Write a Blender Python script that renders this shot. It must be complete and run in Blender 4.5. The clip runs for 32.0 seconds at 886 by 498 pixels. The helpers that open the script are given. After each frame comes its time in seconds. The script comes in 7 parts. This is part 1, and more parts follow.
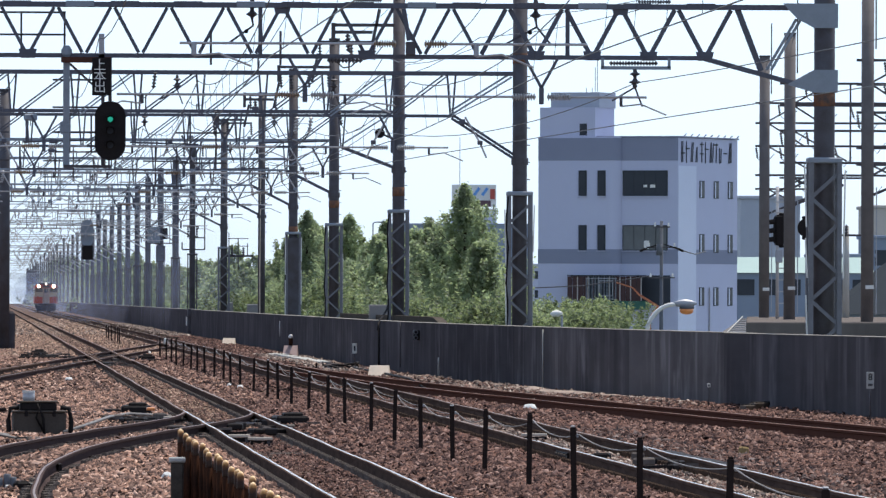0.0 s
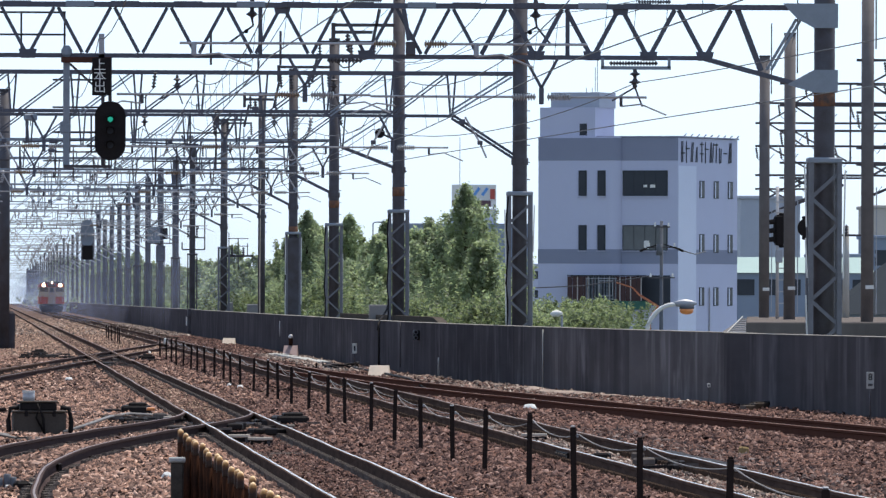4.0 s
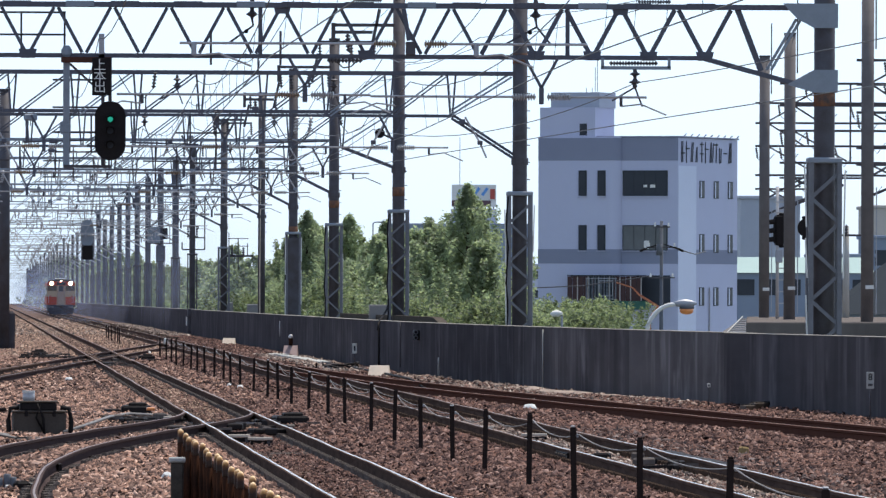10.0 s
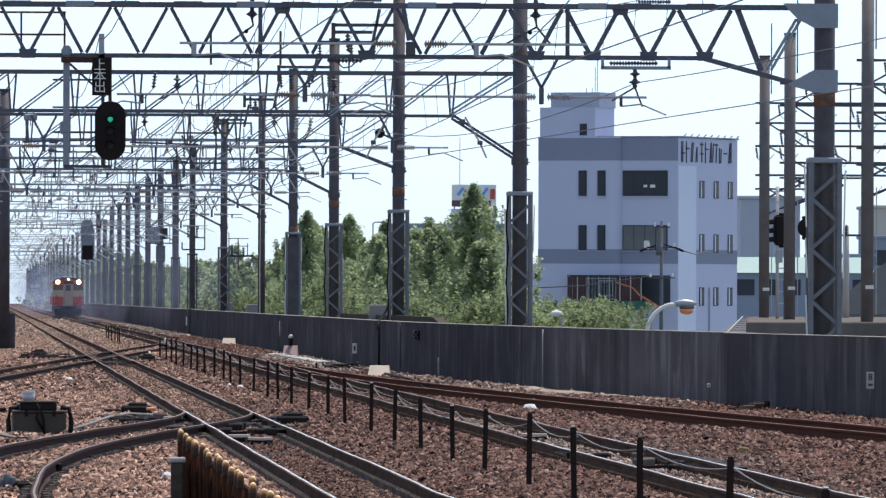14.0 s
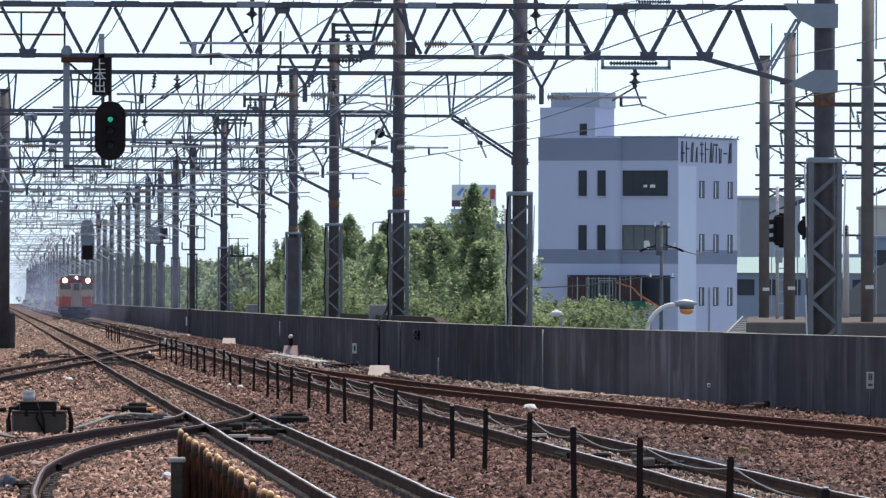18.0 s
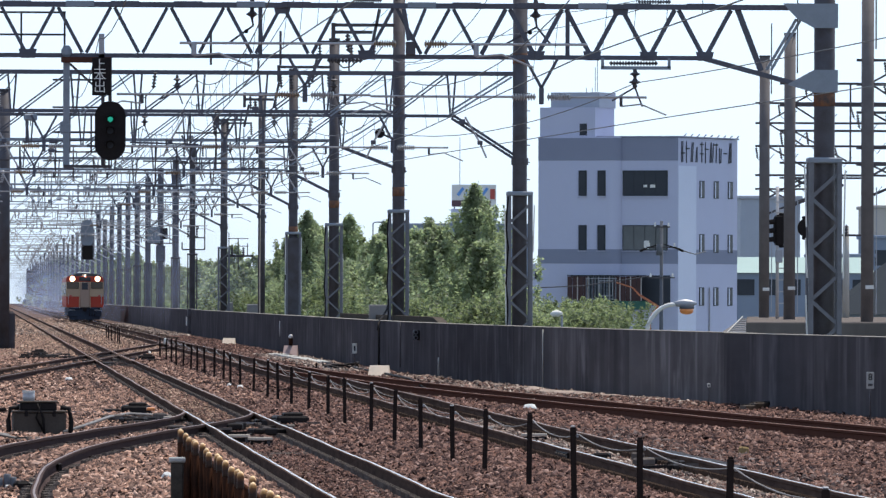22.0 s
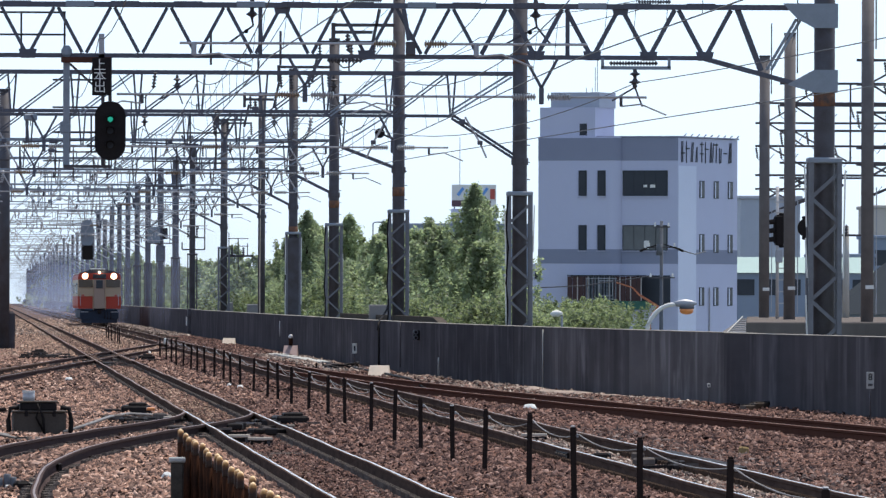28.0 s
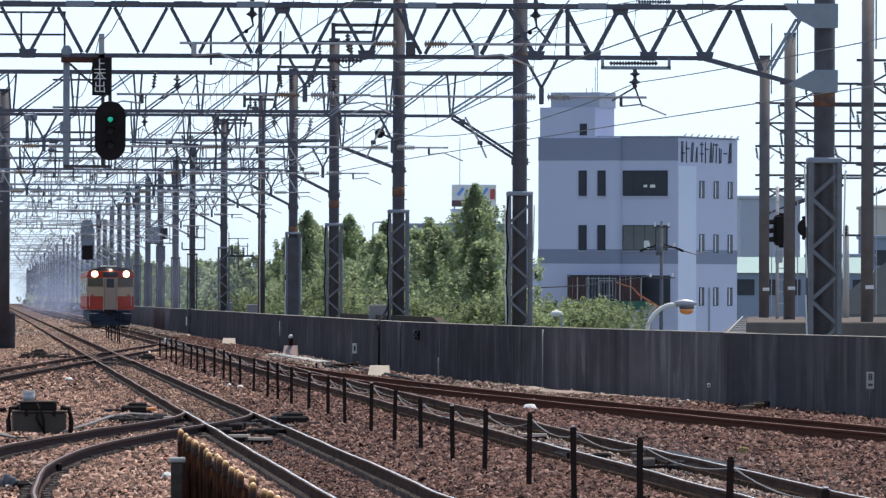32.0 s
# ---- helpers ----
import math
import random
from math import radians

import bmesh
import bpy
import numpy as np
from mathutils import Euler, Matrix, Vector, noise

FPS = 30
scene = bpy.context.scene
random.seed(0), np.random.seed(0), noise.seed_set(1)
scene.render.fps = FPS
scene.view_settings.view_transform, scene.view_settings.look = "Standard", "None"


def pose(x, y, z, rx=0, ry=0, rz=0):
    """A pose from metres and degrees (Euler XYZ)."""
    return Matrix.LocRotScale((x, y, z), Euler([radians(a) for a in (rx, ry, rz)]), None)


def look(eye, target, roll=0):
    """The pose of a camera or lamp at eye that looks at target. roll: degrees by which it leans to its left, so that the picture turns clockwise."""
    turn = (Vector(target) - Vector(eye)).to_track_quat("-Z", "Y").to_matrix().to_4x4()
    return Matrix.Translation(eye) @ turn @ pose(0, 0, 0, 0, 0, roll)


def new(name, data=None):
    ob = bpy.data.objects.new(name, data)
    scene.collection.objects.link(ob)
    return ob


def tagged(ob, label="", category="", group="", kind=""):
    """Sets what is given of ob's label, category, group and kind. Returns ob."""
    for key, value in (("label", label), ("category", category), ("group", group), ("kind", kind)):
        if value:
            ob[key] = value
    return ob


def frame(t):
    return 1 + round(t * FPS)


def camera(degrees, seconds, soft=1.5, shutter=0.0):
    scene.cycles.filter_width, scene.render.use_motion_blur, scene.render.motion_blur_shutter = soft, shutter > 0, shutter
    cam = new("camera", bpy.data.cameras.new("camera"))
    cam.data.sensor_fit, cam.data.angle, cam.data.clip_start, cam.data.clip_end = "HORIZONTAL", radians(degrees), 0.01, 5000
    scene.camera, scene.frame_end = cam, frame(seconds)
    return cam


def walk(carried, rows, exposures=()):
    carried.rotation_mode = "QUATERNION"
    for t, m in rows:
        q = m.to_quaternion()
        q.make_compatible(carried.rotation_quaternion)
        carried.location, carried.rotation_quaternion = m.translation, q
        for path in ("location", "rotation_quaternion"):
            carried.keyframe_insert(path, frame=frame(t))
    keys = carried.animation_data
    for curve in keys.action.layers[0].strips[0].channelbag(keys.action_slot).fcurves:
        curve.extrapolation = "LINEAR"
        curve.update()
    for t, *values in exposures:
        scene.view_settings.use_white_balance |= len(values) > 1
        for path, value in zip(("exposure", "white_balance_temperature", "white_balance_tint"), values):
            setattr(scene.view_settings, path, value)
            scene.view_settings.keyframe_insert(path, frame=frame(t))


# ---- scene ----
# Axes: y runs along the line away from the station, x to the side, z = 0 at the rail heads.
cam = camera(5.0, 32.0, soft=1.35)
YAW, PITCH, ROLL = 2.571, 0.2824, 0.2
EYE = Vector((0.0, 0.0, 1.81))


def aim():
    a, p = radians(YAW), radians(PITCH)
    way = Vector((math.sin(a) * math.cos(p), math.cos(a) * math.cos(p), math.sin(p)))
    return look(EYE, EYE + way * 100, ROLL)


walk(cam, [(0, aim()), (32, aim())], exposures=[(0, 0.03), (32, 0.03)])

# ---- light ----
SUN_AZ, SUN_EL = 26.0, 63.0          # degrees from +y towards +x, and above the horizon
world = bpy.data.worlds.new("sky")
scene.world = world
world.use_nodes = True
wn = world.node_tree
sky = wn.nodes.new("ShaderNodeTexSky")
sky.sky_type, sky.sun_disc = "NISHITA", False
sky.sun_elevation, sky.sun_rotation = radians(SUN_EL), radians(SUN_AZ)
sky.air_density, sky.dust_density, sky.ozone_density = 1.0, 0.5, 2.0
pale = wn.nodes.new("ShaderNodeHueSaturation")              # a pale, hazy summer sky
pale.inputs["Saturation"].default_value = 0.38
cool = wn.nodes.new("ShaderNodeMix")
cool.data_type, cool.blend_type = "RGBA", "MULTIPLY"
cool.inputs["Factor"].default_value = 1.0
cool.inputs["B"].default_value = (0.733, 0.90, 1.155, 1)
wn.links.new(sky.outputs[0], pale.inputs["Color"])
wn.links.new(pale.outputs[0], cool.inputs["A"])
wn.links.new(cool.outputs["Result"], wn.nodes["Background"].inputs[0])
wn.nodes["Background"].inputs[1].default_value = 0.176
sun_data = bpy.data.lights.new("sun", "SUN")
sun_data.energy, sun_data.angle, sun_data.color = 5.0, radians(0.55), (1.0, 0.95, 0.87)
sun = new("sun", sun_data)
_a, _e = radians(SUN_AZ), radians(SUN_EL)
sun.matrix_basis = look((60, 200, 90), Vector((60, 200, 90)) - Vector((math.sin(_a) * math.cos(_e), math.cos(_a) * math.cos(_e), math.sin(_e))))


# ---- materials ----
def material(name, color, rough=0.6, metal=0.0, second=None, scale=6.0, amount=0.5, bump=0.0, bump_scale=60.0,
             stretch=(1, 1, 1), rnd=0.0, emit=None, strength=0.0, fine=0.12, spec=None, sharp=0.25):
    """Two scales of noise over a base colour, with relief; rnd varies piece by piece."""
    m = bpy.data.materials.new(name)
    m.use_nodes = True
    nt = m.node_tree
    N, L = nt.nodes, nt.links.new
    b = N["Principled BSDF"]
    b.inputs["Roughness"].default_value, b.inputs["Metallic"].default_value = rough, metal
    b.inputs["Specular IOR Level"].default_value = spec if spec is not None else 0.0 if rough >= 0.75 else 0.2 if rough >= 0.5 else 0.5
    co = N.new("ShaderNodeTexCoord")
    mp = N.new("ShaderNodeMapping")
    mp.inputs["Scale"].default_value = stretch
    L(co.outputs["Object"], mp.inputs[0])
    n1 = N.new("ShaderNodeTexNoise")
    n1.inputs["Scale"].default_value, n1.inputs["Detail"].default_value, n1.inputs["Roughness"].default_value = scale, 6, 0.65
    L(mp.outputs[0], n1.inputs["Vector"])
    ramp = N.new("ShaderNodeValToRGB")
    ramp.color_ramp.elements[0].position, ramp.color_ramp.elements[1].position = 0.5 - sharp, 0.5 + sharp
    c2 = second or tuple(c * 0.6 for c in color)
    ramp.color_ramp.elements[0].color = (*[a + (b2 - a) * amount for a, b2 in zip(color, c2)], 1)
    ramp.color_ramp.elements[1].color = (*color, 1)
    L(n1.outputs["Fac"], ramp.inputs[0])
    n2 = N.new("ShaderNodeTexNoise")
    n2.inputs["Scale"].default_value, n2.inputs["Detail"].default_value = bump_scale, 3
    L(co.outputs["Object"], n2.inputs["Vector"])
    mul = N.new("ShaderNodeHueSaturation")
    rng = N.new("ShaderNodeMapRange")
    rng.inputs["To Min"].default_value, rng.inputs["To Max"].default_value = 1 - fine * 2, 1 + fine * 2
    L(n2.outputs["Fac"], rng.inputs[0])
    val = rng.outputs[0]
    if rnd:
        info = N.new("ShaderNodeObjectInfo")
        r2 = N.new("ShaderNodeMapRange")
        r2.inputs["To Min"].default_value, r2.inputs["To Max"].default_value = 1 - rnd, 1 + rnd
        L(info.outputs["Random"], r2.inputs[0])
        mm = N.new("ShaderNodeMath")
        mm.operation = "MULTIPLY"
        L(val, mm.inputs[0]), L(r2.outputs[0], mm.inputs[1])
        val = mm.outputs[0]
    L(val, mul.inputs["Value"])
    L(ramp.outputs[0], mul.inputs["Color"])
    L(mul.outputs[0], b.inputs["Base Color"])
    rr = N.new("ShaderNodeMapRange")
    rr.inputs["To Min"].default_value, rr.inputs["To Max"].default_value = max(0.04, rough - 0.12), min(1, rough + 0.12)
    L(n1.outputs["Fac"], rr.inputs[0]), L(rr.outputs[0], b.inputs["Roughness"])
    if bump:
        bp = N.new("ShaderNodeBump")
        bp.inputs["Strength"].default_value, bp.inputs["Distance"].default_value = 1.0, bump
        L(n2.outputs["Fac"], bp.inputs["Height"]), L(bp.outputs[0], b.inputs["Normal"])
    if emit:
        b.inputs["Emission Color"].default_value, b.inputs["Emission Strength"].default_value = (*emit, 1), strength
    return m


M_BALLAST = material("ballast", (0.15, 0.10, 0.08), 0.9, second=(0.085, 0.06, 0.05), scale=0.35, amount=0.8, bump=0.05, bump_scale=14, fine=0.3)


def wall_material(name, dark, mid, pale, pale_at, force):
    """Sooty concrete with rain streaks of two widths and soft blotches."""
    m = material(name, mid, 0.9, second=dark, scale=0.3, amount=1.0, bump=0.004, fine=0.06, sharp=0.3, stretch=(1, 0.2, 1.3))
    nt = m.node_tree
    N, L = nt.nodes, nt.links.new
    bs = N["Principled BSDF"]
    co = N.new("ShaderNodeTexCoord")
    src = bs.inputs["Base Color"].links[0].from_socket
    for sc, st, lo, hi, col in ((0.32, 0.6, pale_at, pale_at + 0.22, pale), (1.6, 0.16, 0.52, 0.68, pale), (1.1, 0.25, 0.5, 0.66, dark), (0.9, 0.9, 0.56, 0.7, pale)):
        mp = N.new("ShaderNodeMapping")
        mp.inputs["Scale"].default_value = (1, 1, st)
        mp.inputs["Location"].default_value = (sc * 3, sc, 0)
        n = N.new("ShaderNodeTexNoise")
        n.inputs["Scale"].default_value, n.inputs["Detail"].default_value = sc, 3
        blot = N.new("ShaderNodeTexNoise")
        blot.inputs["Scale"].default_value, blot.inputs["Detail"].default_value = 0.35, 4
        r = N.new("ShaderNodeMapRange")
        r.inputs["From Min"].default_value, r.inputs["From Max"].default_value = lo, hi
        k = N.new("ShaderNodeMath")
        k.operation = "MULTIPLY"
        mix = N.new("ShaderNodeMix")
        mix.data_type = "RGBA"
        mix.inputs["B"].default_value = (*col, 1)
        L(co.outputs["Object"], mp.inputs[0]), L(mp.outputs[0], n.inputs["Vector"]), L(co.outputs["Object"], blot.inputs["Vector"])
        patch = N.new("ShaderNodeMapRange")
        patch.inputs["From Min"].default_value, patch.inputs["From Max"].default_value = 0.36, 0.66
        L(blot.outputs["Fac"], patch.inputs[0])
        L(n.outputs["Fac"], r.inputs[0]), L(r.outputs[0], k.inputs[0]), L(patch.outputs[0], k.inputs[1])
        w = N.new("ShaderNodeMath")
        w.operation = "MULTIPLY"
        w.inputs[1].default_value = force
        L(k.outputs[0], w.inputs[0])
        L(w.outputs[0], mix.inputs["Factor"]), L(src, mix.inputs["A"])
        src = mix.outputs["Result"]
    L(src, bs.inputs["Base Color"])
    return m


M_CONCRETE = wall_material("sooty_concrete", (0.047, 0.042, 0.044), (0.106, 0.095, 0.100), (0.205, 0.186, 0.188), 0.52, 0.48)
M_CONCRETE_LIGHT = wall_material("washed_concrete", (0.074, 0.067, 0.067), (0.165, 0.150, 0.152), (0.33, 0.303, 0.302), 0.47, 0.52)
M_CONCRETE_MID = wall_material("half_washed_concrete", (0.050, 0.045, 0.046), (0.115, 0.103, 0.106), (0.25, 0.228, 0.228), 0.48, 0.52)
# Paler than the wall: the sunlit top edge is put into the colour.
M_COPING = material("sunlit_coping", (0.31, 0.285, 0.25), 0.85, second=(0.15, 0.135, 0.12), scale=0.6, bump=0.003)
M_TAN_CONCRETE = material("brownish_concrete", (0.185, 0.158, 0.142), 0.9, second=(0.10, 0.086, 0.078), scale=0.9, amount=1.0, bump=0.003, stretch=(1, 1, 0.3))
M_PALE_CONCRETE = material("pale_concrete", (0.50, 0.48, 0.44), 0.85, second=(0.3, 0.29, 0.26), scale=1.5, bump=0.003)
M_STEEL = material("weathered_steel", (0.112, 0.110, 0.122), 0.6, 0.3, second=(0.068, 0.054, 0.052), scale=2.2, amount=1.0, bump=0.002)
M_BEAM = material("blue_grey_painted_steel", (0.128, 0.133, 0.163), 0.6, 0.2, second=(0.085, 0.082, 0.095), scale=2.5, amount=1.0, bump=0.002)
M_GALV = material("galvanised_steel", (0.42, 0.42, 0.44), 0.5, 0.5, second=(0.21, 0.21, 0.22), scale=5, bump=0.001)
M_RAIL = material("rail_side", (0.14, 0.096, 0.076), 0.9, 0.0, second=(0.056, 0.039, 0.033), scale=1.6, amount=1.0, stretch=(4, 0.5, 6), bump=0.002)
M_FAR_RAIL = material("dull_brown_rail", (0.13, 0.085, 0.068), 0.9, second=(0.07, 0.048, 0.04), scale=0.6, bump=0.002)
M_FOOT = material("dusty_rail_foot", (0.10, 0.068, 0.05), 0.9, second=(0.05, 0.035, 0.027), scale=2)
# Top of the same polished rails where no glint shows, put into the colour.
M_DIM_HEAD = material("dim_rail_top", (0.25, 0.20, 0.18), 0.6, second=(0.15, 0.115, 0.10), scale=3)
M_DULL_SIDE = material("purplish_rail_side", (0.08, 0.057, 0.053), 0.9, second=(0.045, 0.033, 0.031), scale=1.2, bump=0.002)
M_DULL = material("dull_rail_top", (0.185, 0.14, 0.13), 0.65, second=(0.115, 0.085, 0.08), scale=3)
M_RUST_TOP = material("rusty_rail_top", (0.27, 0.175, 0.14), 0.7, second=(0.19, 0.12, 0.095), scale=3)
M_RUST = material("rusty_rail", (0.105, 0.05, 0.036), 0.85, 0.0, second=(0.058, 0.03, 0.025), scale=6, bump=0.003)
M_SHINE = material("polished_rail_head", (1.0, 0.79, 0.60), 0.24, 0.9, second=(0.32, 0.27, 0.24), scale=2.2, amount=1.0, stretch=(6, 0.35, 6), fine=0.08, sharp=0.18)
M_BLACK = material("black_paint", (0.020, 0.017, 0.017), 0.6, second=(0.034, 0.027, 0.024), scale=8, spec=0.03)
M_POST = material("rusty_black_post", (0.034, 0.024, 0.021), 0.75, second=(0.016, 0.012, 0.011), scale=5)
M_POST_GREY = material("grey_cast_concrete", (0.115, 0.096, 0.078), 0.85, second=(0.055, 0.047, 0.039), scale=9, amount=1.0, bump=0.002)
M_CREAM_BLOCK = material("cream_concrete", (0.62, 0.52, 0.42), 0.85, second=(0.45, 0.37, 0.29), scale=3, bump=0.002)
M_TAN_BLOCK = material("ochre_concrete", (0.30, 0.21, 0.10), 0.85, second=(0.2, 0.14, 0.07), scale=8)
M_SIGN_DARK = material("dark_sign_letters", (0.06, 0.062, 0.075), 0.7, second=(0.04, 0.042, 0.05), scale=3)
M_UTILITY = material("grey_concrete_pole", (0.145, 0.15, 0.165), 0.85, second=(0.09, 0.092, 0.1), scale=1.5)
M_TAN = material("tan_grey_paint", (0.27, 0.25, 0.235), 0.7, second=(0.19, 0.175, 0.165), scale=3)
M_WHITE = material("white_paint", (0.78, 0.76, 0.71), 0.6, second=(0.5, 0.48, 0.43), scale=5, amount=0.4)
M_WIRE = material("copper_wire", (0.09, 0.08, 0.075), 0.5, 0.6, scale=2)
M_BARK = material("bark", (0.10, 0.075, 0.055), 0.9, second=(0.06, 0.045, 0.035), scale=9, bump=0.01)
M_BLDG = material("grey_render", (0.525, 0.54, 0.67), 0.8, second=(0.48, 0.49, 0.61), scale=0.25, amount=0.7, bump=0.002)
M_BLDG_BAND = material("dark_grey_render", (0.268, 0.284, 0.36), 0.8, second=(0.238, 0.252, 0.325), scale=0.3, amount=0.7)
M_GLASS = material("window_glass", (0.045, 0.05, 0.06), 0.12, second=(0.07, 0.075, 0.085), scale=0.6)
# Paler copy of window_glass: light in the lower window put into the colour.
M_GLASS_PALE = material("lit_window_glass", (0.13, 0.14, 0.145), 0.15, second=(0.06, 0.065, 0.07), scale=0.5, amount=1.0)
# Lit copy of grey_render: sunlight is put into the colour.
M_BLDG_SUNLIT = material("sunlit_grey_render", (0.66, 0.69, 0.80), 0.8, second=(0.6, 0.63, 0.74), scale=0.25, amount=0.7)
M_GLASS.node_tree.nodes["Principled BSDF"].inputs["Specular IOR Level"].default_value = 0.07
M_EARTH = material("town_ground", (0.2, 0.2, 0.19), 0.95, second=(0.1, 0.12, 0.08), scale=0.05, amount=0.9)
M_RED = material("vermilion_paint", (0.45, 0.055, 0.03), 0.5, second=(0.33, 0.045, 0.03), scale=1.5, amount=0.5)
M_CREAM = material("cream_paint", (0.44, 0.325, 0.215), 0.5, second=(0.35, 0.26, 0.175), scale=1.5, amount=0.5)
M_DOOR = material("dull_cream_paint", (0.36, 0.26, 0.20), 0.55, second=(0.28, 0.2, 0.16), scale=2, amount=0.6)
M_HEAD = material("lit_headlight", (1, 0.95, 0.85), 0.3, emit=(1.0, 0.86, 0.62), strength=60)
# Emission that paints the orange bloom round the headlights.
M_BLOOM = material("headlight_bloom", (0.9, 0.4, 0.2), 0.3, emit=(1.0, 0.36, 0.16), strength=1.6)
M_INSUL = material("tan_porcelain", (0.33, 0.24, 0.17), 0.25, second=(0.22, 0.15, 0.10), scale=12)
M_INSUL_GREY = material("grey_porcelain", (0.45, 0.42, 0.40), 0.3, second=(0.3, 0.28, 0.27), scale=12)
M_PIPE = material("grey_pipe", (0.56, 0.545, 0.54), 0.5, 0.4, second=(0.25, 0.2, 0.17), scale=4)
M_ORANGE_RUST = material("rust_band", (0.25, 0.12, 0.068), 0.85, second=(0.095, 0.075, 0.072), scale=5, amount=1.0, sharp=0.15)
M_GUSSET = material("grey_painted_plate", (0.28, 0.31, 0.35), 0.6, 0.2, second=(0.18, 0.2, 0.22), scale=4)
M_ANGLE = material("grey_painted_angle", (0.21, 0.212, 0.226), 0.6, 0.2, second=(0.14, 0.137, 0.143), scale=4, amount=1.0)
# Lighter than weathered_steel: haze over the branch masts put into the colour.
M_BRANCH_HAZED = material("hazed_mast_steel", (0.185, 0.165, 0.158), 0.65, 0.1, second=(0.12, 0.103, 0.098), scale=2.2, amount=1.0)
M_CRANE = material("orange_paint", (0.58, 0.22, 0.11), 0.5, second=(0.42, 0.14, 0.07), scale=6)
M_STAKE_TIP = material("yellow_painted_tip", (1, 1, 1), 0.5, scale=30, fine=0.1)


def grade_tip(m):
    """Yellow paint giving way to rust brown below, with the sunlit top put into the colour."""
    nt = m.node_tree
    co, sep, nz, add, ramp = (nt.nodes.new(q) for q in ("ShaderNodeTexCoord", "ShaderNodeSeparateXYZ", "ShaderNodeTexNoise", "ShaderNodeMath", "ShaderNodeValToRGB"))
    nz.inputs["Scale"].default_value = 30
    add.operation, add.inputs[1].default_value = "MULTIPLY_ADD", 0.3
    low_z = nt.nodes.new("ShaderNodeMath")
    low_z.operation, low_z.inputs[1].default_value = "MULTIPLY", 0.85
    e = ramp.color_ramp.elements
    e[0].position, e[0].color = 0.48, (0.045, 0.022, 0.013, 1)
    e[1].position, e[1].color = 0.95, (1.0, 0.66, 0.34, 1)
    mid = e.new(0.85)
    mid.color = (0.72, 0.36, 0.12, 1)
    low = e.new(0.72)
    low.color = (0.17, 0.065, 0.022, 1)
    nt.links.new(co.outputs["Generated"], sep.inputs[0]), nt.links.new(co.outputs["Object"], nz.inputs["Vector"])
    nt.links.new(nz.outputs["Fac"], add.inputs[0]), nt.links.new(sep.outputs["Z"], low_z.inputs[0]), nt.links.new(low_z.outputs[0], add.inputs[2])
    nt.links.new(add.outputs[0], ramp.inputs[0])
    nt.links.new(ramp.outputs[0], nt.nodes["Principled BSDF"].inputs["Base Color"])


grade_tip(M_STAKE_TIP)
M_STAKE = material("rusty_brown_stake", (0.085, 0.034, 0.018), 0.85, second=(0.014, 0.01, 0.009), amount=1.0, sharp=0.16, scale=5, stretch=(1, 1, 0.3))
M_OLIVE = material("dark_olive_casing", (0.092, 0.074, 0.06), 0.65, second=(0.05, 0.04, 0.034), scale=6, spec=0.05)
M_CABLE = material("grey_cable", (0.19, 0.17, 0.155), 0.7, second=(0.12, 0.11, 0.1), scale=10)
M_PINK = material("pinkish_concrete", (0.45, 0.33, 0.30), 0.85, second=(0.3, 0.22, 0.2), scale=5)
M_BLUE = material("blue_sign_paint", (0.16, 0.36, 0.72), 0.5, scale=3)
M_SIGN_RED = material("red_sign_paint", (0.48, 0.10, 0.08), 0.5, scale=3)
M_DARK_RED = material("maroon_sign_paint", (0.14, 0.08, 0.09), 0.5, scale=3)
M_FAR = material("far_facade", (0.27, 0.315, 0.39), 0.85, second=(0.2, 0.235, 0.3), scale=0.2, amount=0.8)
M_PALE_PANEL = material("pale_grey_panels", (0.40, 0.425, 0.49), 0.7, second=(0.33, 0.35, 0.41), scale=0.8)
M_NET = material("green_mesh", (0.07, 0.16, 0.12), 0.8, second=(0.04, 0.1, 0.08), scale=6)
M_BEIGE = material("beige_facade", (0.55, 0.50, 0.45), 0.85, second=(0.42, 0.39, 0.36), scale=0.3)
M_MINT = material("mint_roof", (0.29, 0.39, 0.355), 0.6, second=(0.23, 0.32, 0.29), scale=0.5)
M_SLATE = material("dark_roof", (0.05, 0.056, 0.062), 0.85, second=(0.06, 0.065, 0.07), scale=1)
M_ROOF_TILE = material("grey_brown_roof_tile", (0.24, 0.222, 0.218), 0.8, second=(0.14, 0.127, 0.124), scale=3)
M_TILE = material("light_roof_tile", (0.48, 0.47, 0.46), 0.7, second=(0.3, 0.29, 0.28), scale=2)
M_REDWOOD = material("red_brown_boards", (0.08, 0.046, 0.044), 0.7, second=(0.06, 0.034, 0.033), scale=3, stretch=(6, 6, 1))
M_SKIRT = material("grey_underframe", (0.035, 0.045, 0.068), 0.7, second=(0.016, 0.019, 0.026), scale=3)
M_ROOF = material("train_roof", (0.075, 0.072, 0.078), 0.8, second=(0.045, 0.043, 0.048), scale=1)
M_CAB_GLASS = material("cab_window_glass", (0.085, 0.058, 0.038), 0.2, second=(0.03, 0.03, 0.025), scale=1.5)
M_LENS = material("amber_lamp_lens", (0.90, 0.33, 0.10), 0.3, second=(0.70, 0.20, 0.06), scale=6)
M_SLEEPER = material("stained_sleeper", (0.15, 0.125, 0.11), 0.9, second=(0.08, 0.068, 0.06), scale=4, bump=0.004)
M_GREEN = material("green_signal_lens", (0.0, 0.3, 0.2), 0.3, emit=(0.02, 0.75, 0.5), strength=0.42)


